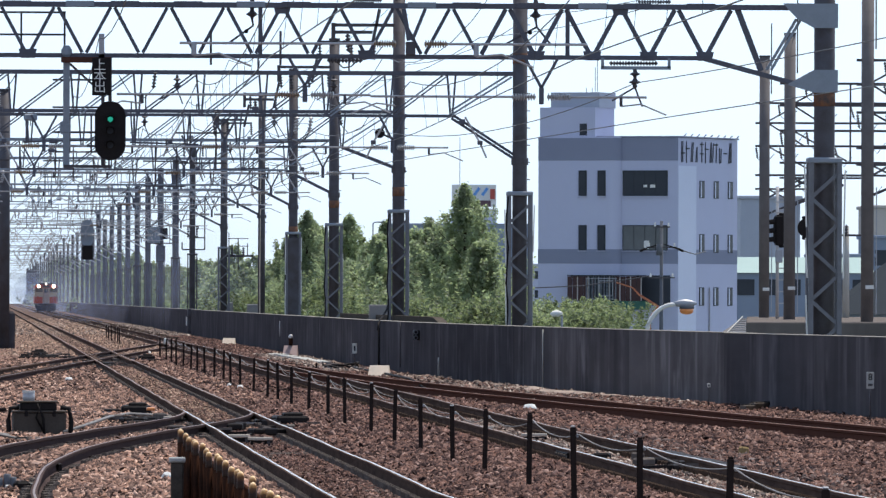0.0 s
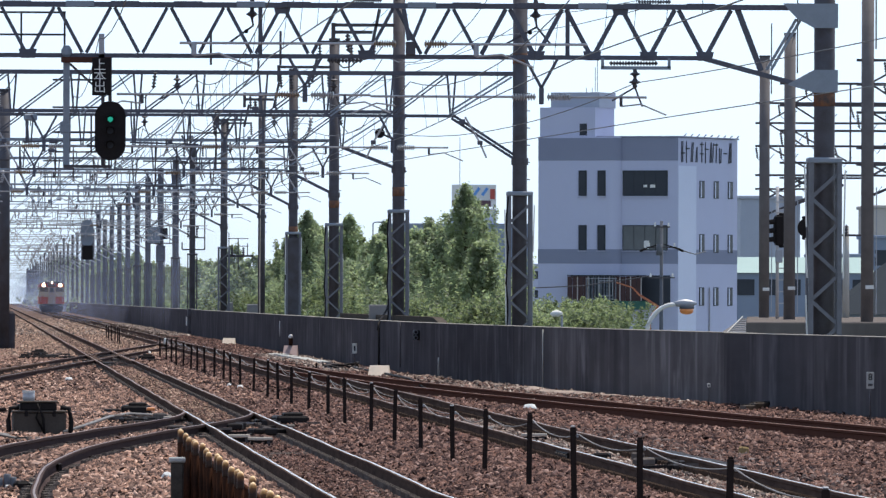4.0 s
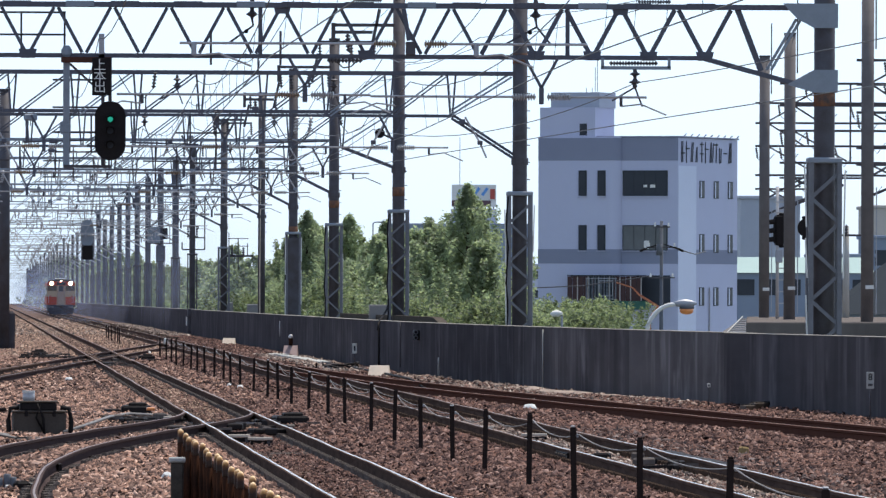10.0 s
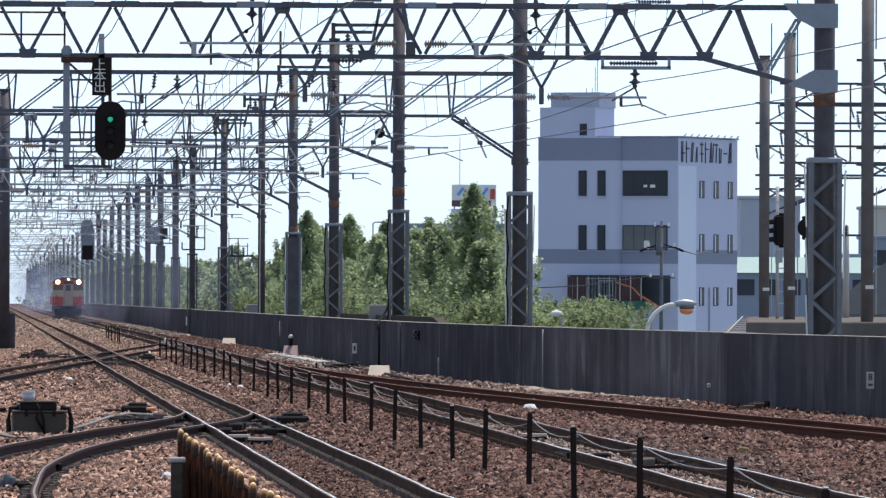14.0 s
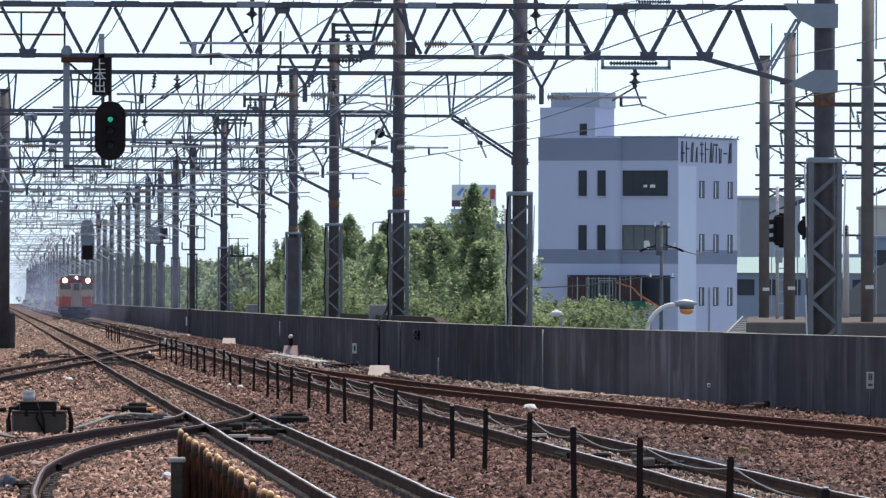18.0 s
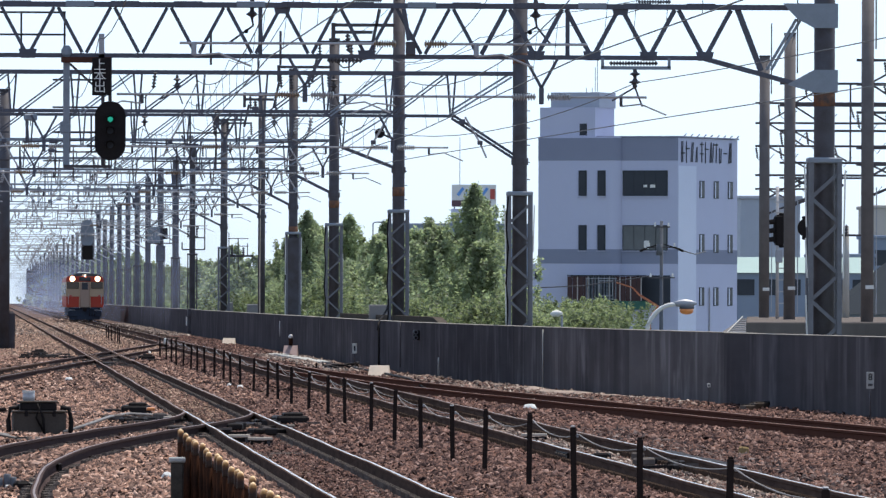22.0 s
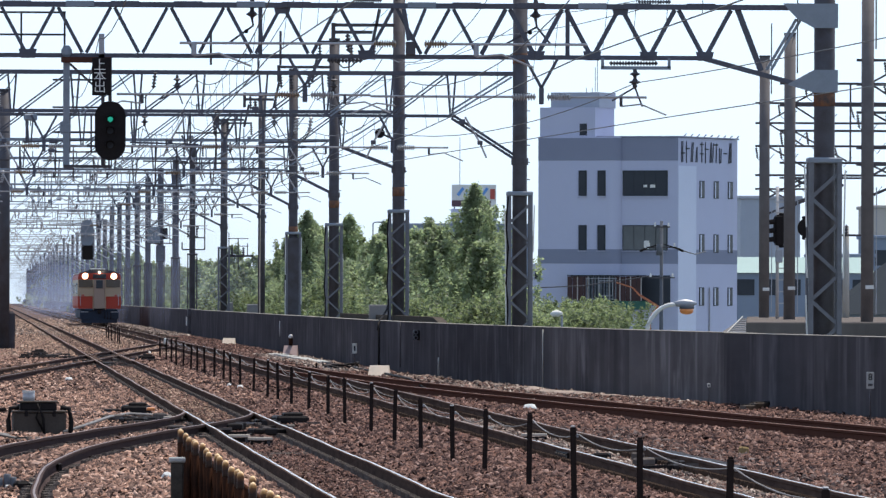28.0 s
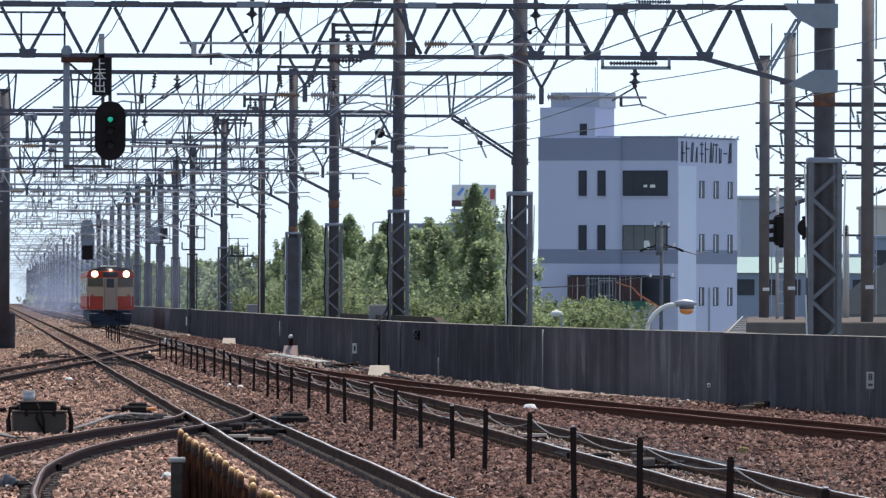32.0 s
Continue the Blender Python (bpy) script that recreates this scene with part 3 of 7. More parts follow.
        part("collar", Mesh().tube([(xr, 0, up - 0.36), (xr, 0, up + 0.07)], 0.2, 16), M_GUSSET, t, smooth=True)
        # long insulator under the beam with its frame
        part("long_insulator", Mesh().ribs((10.9, -0.15, 5.96), (11.75, -0.15, 5.96), 0.045, 16), M_STEEL, t)
        part("insulator_frame", Mesh().bar((10.75, -0.15, 5.88), (11.98, -0.15, 5.88), 0.05, 0.06), M_GUSSET, t)
        for x in (10.78, 11.95):
            part("frame_end", Mesh().bar((x, -0.15, 5.88), (x, -0.15, 6.06), 0.05), M_GUSSET, t)
        wire_support(t, 11.35, 5.88, True, -0.15)
        for x, left, right in ((9.62, 0.52, 0.26), (4.63, 0.40, 0.0)):
            part("hanging_insulator", Mesh().stack((x, 0.2, 7.1), (x, 0.2, 6.7), [0.02, 0.04, 0.04, 0.1, 0.03, 0.045, 0.11, 0.03, 0.02]), M_STEEL, t)
            part("link", Mesh().bar((x, 0.2, 6.72), (x + 0.02, 0.2, 6.6), 0.035), M_STEEL, t)
            part("v_arm", Mesh().bar((x + 0.02, 0.2, 6.6), (x - left, 0.2, 6.3), 0.04, 0.035), M_STEEL, t)
            if right:
                part("v_arm", Mesh().bar((x + 0.02, 0.2, 6.6), (x + right, 0.2, 6.3), 0.04, 0.035), M_STEEL, t)
            part("damper", Mesh().block((x - 0.1, 0.18, 6.5), (0.07, 0.05, 0.07), 0.02), M_BLACK, t)
        for x in (4.77, 10.17):
            part("post", Mesh().bar((x, 0, lo), (x, 0, up), 0.07), M_BEAM, t)
        for a, b in ((7.28, 7.375), (7.66, 7.43)):
            part("bracket_arm", Mesh().bar((a, -0.2, 6.9), (b, -0.2, 6.34), 0.075, 0.06), M_BEAM, t)
        part("long_insulator", Mesh().ribs((5.94, -0.1, 5.99), (6.56, -0.1, 5.99), 0.05, 10), M_STEEL, t)
        part("jumper", Mesh().tube([(6.1, -0.1, 5.98), (6.22, -0.1, 5.86), (6.36, -0.1, 5.88), (6.46, -0.1, 5.98)], 0.014, 6), M_WIRE, t, smooth=True)
        hanger(t, 5.55, lo, 3.3, 1.15, True, 5.38)
        hanger(t, 9.70, lo, 3.0, 1.85, True, 5.36)
        for dx, za, zb in ((-0.37, 4.2, 3.1), (-0.35, 2.9, 2.2), (-0.34, 1.9, 0.9), (0.35, 4.1, 2.2)):
            part("mast_conduit", Mesh().tube([(xr + dx, -0.28, za), (xr + dx * 0.9, -0.28, zb)], 0.014, 6), M_WHITE, t, "white conduit on the mast")
        # upper steady pipe on the beam
        zt = 6.28
        part("steady_pipe", Mesh().tube([(3.35, -0.3, zt), (6.75, -0.3, zt)], 0.023, 8), M_PIPE, t)
        part("insulator", Mesh().ribs((6.75, -0.3, zt), (7.15, -0.3, zt), 0.07, 9), M_INSUL, t)
        part("pipe_bracket", Mesh().block((7.4, -0.25, 6.2), (0.17, 0.1, 0.24), 0.015), M_STEEL, t)
        part("insulator", Mesh().ribs((7.64, -0.3, zt), (8.04, -0.3, zt), 0.07, 9), M_INSUL, t)
        part("steady_pipe", Mesh().tube([(8.04, -0.3, zt), (10.5, -0.3, zt)], 0.023, 8), M_PIPE, t)
        for x in (3.6, 8.55):
            part("drop_clip", Mesh().block((x, -0.3, 6.18), (0.09, 0.07, 0.24), 0.015), M_GALV, t)
            part("steady_arm", Mesh().tube([(x, -0.3, 6.06), (x + 0.45, -0.3, 6.1), (x + 1.0, -0.3, 5.88)], 0.02, 6), M_PIPE, t)
        for x in (0.58, 1.34):
            part("frame_post", Mesh().bar((x, 0.3, lo), (x, 0.3, 6.84), 0.035), M_STEEL, t)
        for z in (6.43, 6.82):
            part("frame_bar", Mesh().bar((-2, 0.3, z), (1.36, 0.3, z), 0.035), M_STEEL, t)
        for x in (3.9, 5.12):
            part("hook_post", Mesh().bar((x, -0.2, 5.9), (x, -0.2, 6.5), 0.04), M_STEEL, t)
        return
    # Steel pales from gantry to gantry: haze and glare put into the colour.
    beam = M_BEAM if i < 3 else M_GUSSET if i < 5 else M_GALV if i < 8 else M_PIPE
    bw = 0.1 if i < 8 else 0.05 if i < 20 else 0.03
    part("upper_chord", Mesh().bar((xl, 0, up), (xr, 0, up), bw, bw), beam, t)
    if i > 24:
        return
    if 9 < i < 18:
        for x in (1.6, 3.1, 4.7, 6.3, 8.0):
            x += 0.5 * math.sin(i * 3.7 + x)
            part("diagonal", Mesh().bar((x, 0, lo - 0.05), (x + 1.3 * math.cos(i + x), 0, up), 0.04), beam, t)
        hanger(t, 5.3 + 0.4 * math.sin(i), lo - 0.1, 2.6, 1.2, False)
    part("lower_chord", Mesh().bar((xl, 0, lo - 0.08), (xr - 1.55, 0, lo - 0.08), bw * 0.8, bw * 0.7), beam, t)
    knee = 5.04 if i < 2 else 5.45 if i == 2 else 5.27
    for d in ((-0.05, 0.05) if i < 2 else (0,)):
        part("knee_brace", Mesh().bar((xr - 1.6, d, lo - 0.08 + d), (xr, d, knee + d), 0.06, 0.06 if i < 2 else 0.095), beam if i > 6 else M_BEAM, t)
        part("knee_brace", Mesh().bar((xr - 1.6, d, lo + d), (xr - 0.2, d, up - 0.03 + d), 0.045, 0.045), M_GUSSET if fine else M_STEEL, t)
    part("knee_collar", Mesh().tube([(xr, 0, knee - 0.1), (xr, 0, knee + 0.06)], 0.2, 12), M_STEEL, t)
    x, k = xr - 1.6, 0
    while x > xl + 1 and x > -4 and i < 10:
        for d in ((-0.1, 0.1) if i < 10 else (0.1,)):
            # Posts and diagonals pale with distance in the same way, as painted haze.
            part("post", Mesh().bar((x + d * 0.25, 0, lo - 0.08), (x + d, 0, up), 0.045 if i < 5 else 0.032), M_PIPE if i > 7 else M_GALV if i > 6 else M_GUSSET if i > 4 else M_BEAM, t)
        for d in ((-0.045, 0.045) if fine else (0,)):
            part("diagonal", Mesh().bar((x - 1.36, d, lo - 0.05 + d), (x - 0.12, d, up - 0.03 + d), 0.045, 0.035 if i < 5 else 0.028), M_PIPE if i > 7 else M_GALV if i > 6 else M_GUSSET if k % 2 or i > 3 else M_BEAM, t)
        x, k = x - (1.46 if i < 9 else 2.92), k + 1
    if i < 10:
        hanger(t, 5.5, lo - 0.1, 2.6, 1.2, fine)
        hanger(t, 9.4, lo - 0.1, 2.0, 1.3, fine)
        if i < 4:
            hanger(t, 1.3, lo - 0.1, 2.4, 1.0, fine)
        for dx, w, zb in ((-0.5, 0.75, 1.15), (1.9, 0.5, 0.95), (4.7, 0.6, 1.2)) if i < 7 else ():
            for e in (0, w):
                part("drop_frame_post", Mesh().bar((dx + e, -0.12, lo - 0.1), (dx + e, -0.12, lo - zb), 0.04), M_GUSSET if i > 2 else M_STEEL, t)
            for z in (0.5, zb):
                part("drop_frame_bar", Mesh().bar((dx - 0.35, -0.12, lo - z), (dx + w + 0.25, -0.12, lo - z), 0.04), M_PIPE if i > 2 else M_STEEL, t)
        for dx in (0.9, 3.4, 6.4) if i < 7 else ():
            part("drop_post", Mesh().bar((dx, 0.1, lo - 0.1), (dx, 0.1, lo - 0.75), 0.05), beam, t)
            part("drop_arm", Mesh().bar((dx - 0.1, 0.1, lo - 0.72), (dx + 1.5, 0.1, lo - 0.72 + 0.05 * math.sin(i + dx)), 0.04), beam, t)
        if fine:
            for wx in (T1 + 0.7, T2 + 0.5):
                wire_support(t, wx, up - 0.05, fine)
        if 2 < i < 9:
            part("top_arm", Mesh().bar((xr - 0.55, 0, 10.34), (xr + 1.35, 0, 10.34), 0.09), M_STEEL, t)
            for dx in (-0.5, 0.55, 1.3):
                part("top_insulator", Mesh().ribs((xr + dx, 0, 10.3), (xr + dx + 0.03, 0, 9.75), 0.07, 5), M_STEEL, t)
        # earth-wire outrigger high on the mast
        if 1 < i < 6:
            for z, w in ((9.5, 1.9), (9.3, 1.15)):
                part("outrigger", Mesh().bar((xr - 1.9, -0.05, z), (xr - 1.9 + w, -0.05, z), 0.09), M_STEEL, t)
            part("outrigger_post", Mesh().bar((xr - 1.85, -0.05, 9.56), (xr - 1.85, -0.05, 9.0), 0.11), M_STEEL, t)
            part("outrigger_strut", Mesh().bar((xr - 0.55, -0.05, 9.95), (xr - 0.75, -0.05, 9.0), 0.09), M_STEEL, t)
            part("mast_insulator", Mesh().ribs((xr - 1.45, -0.05, 9.25), (xr - 1.42, -0.05, 8.75), 0.08, 5), M_STEEL, t)
            part("jumper", Mesh().tube([(xr - 1.42, -0.05, 8.75), (xr - 1.1, -0.05, 8.5), (xr - 0.7, -0.05, 8.6), (xr - 0.4, -0.05, 9.0)], 0.016, 5), M_WIRE, t, smooth=True)
    if i < 22:
        rg = random.Random(40 + i)
        for k in range(14 if i < 5 else 7 if i < 11 else 10):
            x = rg.uniform(max(xl, -1.0) + 0.4, xr - 1.2)
            d = rg.choice((-1, 1))
            if k % 4 == 0:
                z = lo - 0.1 if k % 8 else up + 0.02
                part("insulator", Mesh().ribs((x, -0.1, z), (x + 0.05 * d, -0.1, z - 0.4), 0.055, 5), M_INSUL_GREY if k % 8 else M_STEEL, t)
                part("jumper", Mesh().tube([(x + 0.05 * d, -0.1, z - 0.4), (x + 0.25 * d, -0.1, z - 0.62), (x + 0.6 * d, -0.1, z - 0.5), (x + 0.85 * d, -0.1, z - 0.1)], 0.012, 5), M_WIRE, t)
            elif k % 4 == 1:
                part("slanting_arm", Mesh().tube([(x, -0.14, lo - 0.1), (x + 0.35 * d, -0.14, lo - 0.7), (x + 0.5 * d, -0.14, lo - 1.05)], 0.026, 6), M_PIPE, t)
                part("arm_clamp", Mesh().block((x + 0.35 * d, -0.16, lo - 0.7), (0.12, 0.08, 0.1), 0.015), beam, t)
            elif k % 4 == 2:
                part("fitting", Mesh().block((x, -0.1, rg.choice((lo - 0.22, up + 0.09, lo + 0.05))), (rg.uniform(0.1, 0.28), 0.12, rg.uniform(0.08, 0.16)), 0.015), beam, t)
            else:
                part("stand_off", Mesh().bar((x, 0, up), (x, 0, up + rg.uniform(0.2, 0.45)), 0.04), beam, t)
    if i == 2:
        w = part("tension_wheel", Mesh().tube([(11.0, -0.28, 6.46), (11.0, -0.2, 6.46)], 0.14, 14), M_BLACK, t, "dark tensioning wheel")
        part("wheel_arm", Mesh().bar((11.0, -0.2, 6.46), (11.54, -0.05, 6.25), 0.05), M_STEEL, w)
        part("wheel_arm", Mesh().bar((10.9, -0.24, 6.35), (11.15, -0.24, 6.7), 0.06), M_BLACK, w)
    if i == 4:
        for dx, za, zb in ((-0.3, 4.2, 2.7), (-0.3, 2.5, 0.9), (0.3, 4.1, 3.2), (0.3, 2.9, 1.6)):
            part("mast_conduit", Mesh().tube([(xr + dx, -0.3, za), (xr + dx, -0.3, zb)], 0.016, 6), M_WHITE, t, "white conduit on the casing")
    if i == 5:
        part("conduit", Mesh().tube([(xr - 0.06, -0.16, -0.2), (xr - 0.07, -0.17, 3.0), (xr - 0.05, -0.16, 7.2)], 0.022, 6), M_CREAM_BLOCK, t, "pale orange conduit")
    if i == 6:
        part("side_arm", Mesh().bar((xr, 0, 3.87), (12.95, 0, 3.87), 0.1), M_STEEL, t)
        for x, z in ((11.75, 5.0), (12.2, 4.75), (12.65, 4.5)):
            part("arm_post", Mesh().bar((x, 0, 3.2 if x < 12.4 else 3.87), (x, 0, z), 0.045), M_STEEL, t)
        for z in (4.35, 4.72):
            part("arm_rail", Mesh().bar((11.7, 0, z), (12.7, 0, z), 0.035), M_STEEL, t)
        for x in (11.9, 12.45):
            part("arm_insulator", Mesh().ribs((x, 0, 3.9), (x, 0, 4.3), 0.07, 4), M_STEEL, t)
    if i == 8:
        for a, b in (((10.92, 4.54), (12.19, 4.54)), ((12.19, 4.54), (12.19, 7.46)), ((11.5, 5.2), (12.19, 5.2)), ((10.92, 4.54), (10.92, 4.95)), ((10.88, 10.95), (11.5, 9.5)), ((12.1, 10.8), (11.5, 9.5))):
            part("wire_frame", Mesh().bar((a[0], -0.15, a[1]), (b[0], -0.15, b[1]), 0.1 if a[1] > 9 else 0.07), M_STEEL, t)
        for q in (-1, 1):
            part("mast_insulator", Mesh().ribs((11.5 + q * 0.25, -0.1, 5.9), (11.5 + q * 0.25, -0.1, 5.2), 0.065, 5), M_STEEL, t)
    if i == 1:
        for dx, za, zb in ((-0.36, 3.9, 2.6), (-0.34, 2.4, 0.9), (0.33, 4.0, 2.9)):
            part("mast_conduit", Mesh().tube([(xr + dx, -0.28, za), (xr + dx * 0.92, -0.28, zb)], 0.014, 6), M_WHITE, t, "white conduit on the mast")
        w = part("hanging_box", Mesh().block((0.99, -0.15, 6.0), (0.32, 0.2, 0.16), 0.03), M_GUSSET, t, "grey box hung under the beam")
        for q in range(5):
            part("box_fin", Mesh().bar((0.88 + 0.055 * q, -0.15, 5.92), (0.88 + 0.055 * q, -0.15, 5.8), 0.025), M_GUSSET, w)
    if i < 5:
        part("mast_cable", Mesh().tube([(xr - 0.3 - 0.03 * math.sin(q * 1.9), -0.28, 0.6 + 0.4 * q) for q in range(10)], 0.022, 6), M_BLACK, t, smooth=True)
        part("mast_conduit", Mesh().tube([(xr + 0.29, -0.2, 0.4), (xr + 0.29, -0.2, 3.3)], 0.012, 6), M_PIPE, t, smooth=True)
    if fine:
        for q in range(14):
            z = 4.6 + q * 0.4
            part("step_bolt", Mesh().bar((xr + 0.15, 0, z), (xr + 0.24, 0, z), 0.022), M_STEEL, t)


NO_MAST = 530                              # wires sag past here without a gantry
for i, yy in enumerate(GANTRY_Y):
    if yy != NO_MAST:
        gantry(i, yy)


def side_mast(x, y, top, reach, label):
    """Masts of the branch line with their cross beams."""
    t = thing("branch_line_mast", (x, y, 1.215), label, "mast", "masts of the branch line")
    z0 = -1.28
    part("mast", Mesh().tube([(0, 0, 0), (0, 0, top + z0)], 0.17, 16), M_BRANCH_HAZED, t, smooth=True)
    part("mast_cap", Mesh().tube([(0, 0, top + z0), (0, 0, top + z0 + 0.05)], 0.185, 16), M_STEEL, t)
    part("number_plate", Mesh().block((0.05, -0.19, 0.95), (0.22, 0.02, 0.1), 0.005), M_WHITE, t, "blank white plate")
    for z in (5.95, 6.9, 7.65, 8.3):
        part("cross_beam", Mesh().bar((-0.3, 0, z + z0), (reach, 0, z + z0), 0.07, 0.07), M_STEEL, t)
    part("knee_brace", Mesh().bar((0.1, 0, 5.2 + z0), (1.4, 0, 5.95 + z0), 0.06), M_STEEL, t)
    x = 1.8
    while x < reach - 0.2:
        part("post", Mesh().bar((x, 0, 5.95 + z0), (x, 0, 8.3 + z0), 0.05), M_STEEL, t)
        for d, z in ((0.5, 6.85), (1.0, 8.25), (1.5, 5.9)):
            part("insulator", Mesh().ribs((x + d, 0, z + z0), (x + d + 0.12, 0, z - 0.42 + z0), 0.045, 6), M_STEEL, t)
            part("jumper", Mesh().tube([(x + d + 0.12, 0, z - 0.42 + z0), (x + d + 0.3, 0, z - 0.62 + z0), (x + d + 0.55, 0, z - 0.3 + z0)], 0.012, 5), M_STEEL, t)
        x += 2.3
    for za, zb, xb in ((7.65, 6.9, 1.3), (7.7, 8.3, 1.2), (6.9, 6.0, 1.7), (5.5, 5.0, 1.1)):
        part("stay", Mesh().bar((0.1, 0, za + z0), (xb, 0, zb + z0), 0.05), M_STEEL, t)
    for dx, z in ((0.45, 8.25), (0.8, 7.6), (0.5, 6.85), (1.1, 5.9), (-0.28, 6.85)):
        part("insulator", Mesh().ribs((dx, -0.05, z + z0), (dx + 0.05, -0.05, z - 0.36 + z0), 0.045, 5), M_STEEL, t)
        part("jumper", Mesh().tube([(dx + 0.05, -0.05, z - 0.36 + z0), (dx + 0.3, -0.05, z - 0.55 + z0), (dx + 0.6, -0.05, z - 0.2 + z0)], 0.012, 5), M_STEEL, t)
    part("lightning_rod", Mesh().tube([(0.22, 0, 8.6 + z0), (0.22, 0, 10.9 + z0)], 0.02, 6), M_STEEL, t)
    part("ladder_rail", Mesh().bar((0.24, -0.05, 0.2), (0.24, -0.05, 4.9 + z0), 0.03), M_GALV, t)
    part("bracket_arm", Mesh().bar((-0.1, 0, 4.6 + z0), (1.6, 0, 5.3 + z0), 0.07), M_STEEL, t)
    part("bracket_arm", Mesh().bar((-0.3, 0, 5.5 + z0), (2.2, 0, 5.5 + z0), 0.06), M_STEEL, t)


plinth = thing("branch_viaduct", pose(19.9, 265, -7.2, 0, 0, -4.3), "weathered concrete viaduct of the branch line", "viaduct", kind="structure")
part("deck", Mesh().box((20, 42, 4.03), (40, 84, 8.06)), M_CONCRETE, plinth)
part("coping", Mesh().block((20, 42, 8.25), (40.1, 84.1, 0.38), 0.03), M_TAN_CONCRETE, plinth, "brownish concrete edge beam")
side_mast(25.3, 330, 9.8, 9, "dark steel mast with cross beams on the branch viaduct")
side_mast(23.75, 300, 9.75, 9, "dark steel mast with cross beams on the branch viaduct")
side_mast(23.5, 270.5, 10.6, 8, "tall dark steel mast with cross beams on the branch viaduct")


def disc_signal(x, y, z, label):
    t = thing("disc_signal", (x, y, 1.215), label, "signal", "signals of the branch line")
    part("post", Mesh().tube([(0, 0, 0), (0, 0, z - 0.9)], 0.05, 10), M_GALV, t, smooth=True)
    part("disc", Mesh().tube([(0, -0.09, z - 1.28), (0, -0.05, z - 1.28)], 0.29, 24), M_BLACK, t)
    for q in range(6):
        part("ladder_rung", Mesh().bar((0.03, 0, 0.3 + 0.35 * q), (0.2, 0, 0.3 + 0.35 * q), 0.025), M_GALV, t)
    part("lamp_case", Mesh().block((0, 0, z - 1.28), (0.3, 0.12, 0.7), 0.03), M_BLACK, t)
    part("ladder", Mesh().bar((0.2, 0, 0), (0.2, 0, z - 0.9), 0.03), M_GALV, t)
    return t


t = thing("branch_signal", (24.35, 312, 1.215), "narrow black signal with hoods on a white laddered post", "signal", "signals of the branch line")
part("post", Mesh().tube([(-0.02, 0.06, 0), (-0.02, 0.06, 4.1)], 0.05, 10), M_PIPE, t, smooth=True)
part("lamp_case", Mesh().block((0.05, 0, 2.75), (0.3, 0.16, 0.95), 0.06), M_BLACK, t)
board = [(0.25 * math.cos(a), 2.75 + (0.29 if math.sin(a) > 0 else -0.29) + 0.25 * math.sin(a)) for a in (2 * math.pi * (q + 0.5) / 24 for q in range(24))]
part("back_board", Mesh().plate([(x + 0.1, z) for x, z in board], 0.09, 0.02), M_BLACK, t, "black oval back board")
for q in range(3):
    part("hood", Mesh().tube([(-0.12, -0.1, 3.02 - 0.27 * q), (-0.28, -0.12, 3.0 - 0.27 * q)], 0.08, 10), M_BLACK, t)
part("ladder_rail", Mesh().bar((0.2, 0.05, 0.4), (0.2, 0.05, 4.1), 0.03), M_PIPE, t)
for q in range(10):
    part("ladder_rung", Mesh().bar((0.0, 0.05, 0.5 + 0.36 * q), (0.2, 0.05, 0.5 + 0.36 * q), 0.03), M_PIPE, t)
for z in (3.3, 3.62, 3.95):
    part("platform_rail", Mesh().bar((-0.14, -0.05, z), (0.34, -0.05, z), 0.04), M_PIPE, t)
part("relay_case", Mesh().block((0.02, -0.05, 1.95), (0.22, 0.2, 0.4), 0.02), M_GALV, t)
disc_signal(24.03, 297, 4.0, "black round signal back on a grey post")


t = thing("concrete_pole", (28.4, 335, 1.215), "pale concrete pole with insulators on the branch viaduct", "pole")
part("pole", Mesh().tube([(0, 0, 0), (0, 0, 3.05)], 0.12, 12, 0.1), M_PALE_CONCRETE, t, smooth=True)
part("crossarm", Mesh().bar((-0.7, -0.12, 2.75), (0.7, -0.12, 2.75), 0.07), M_STEEL, t)
for dx in (-0.55, 0.0, 0.55):
    part("insulator", Mesh().ribs((dx, -0.12, 2.78), (dx, -0.12, 3.1), 0.06, 3), M_STEEL, t)
part("box", Mesh().block((-0.42, -0.1, 1.75), (0.45, 0.3, 0.5), 0.03), M_UTILITY, t)
part("box_arm", Mesh().bar((-0.6, 0, 1.48), (0.1, 0, 1.48), 0.06), M_STEEL, t)


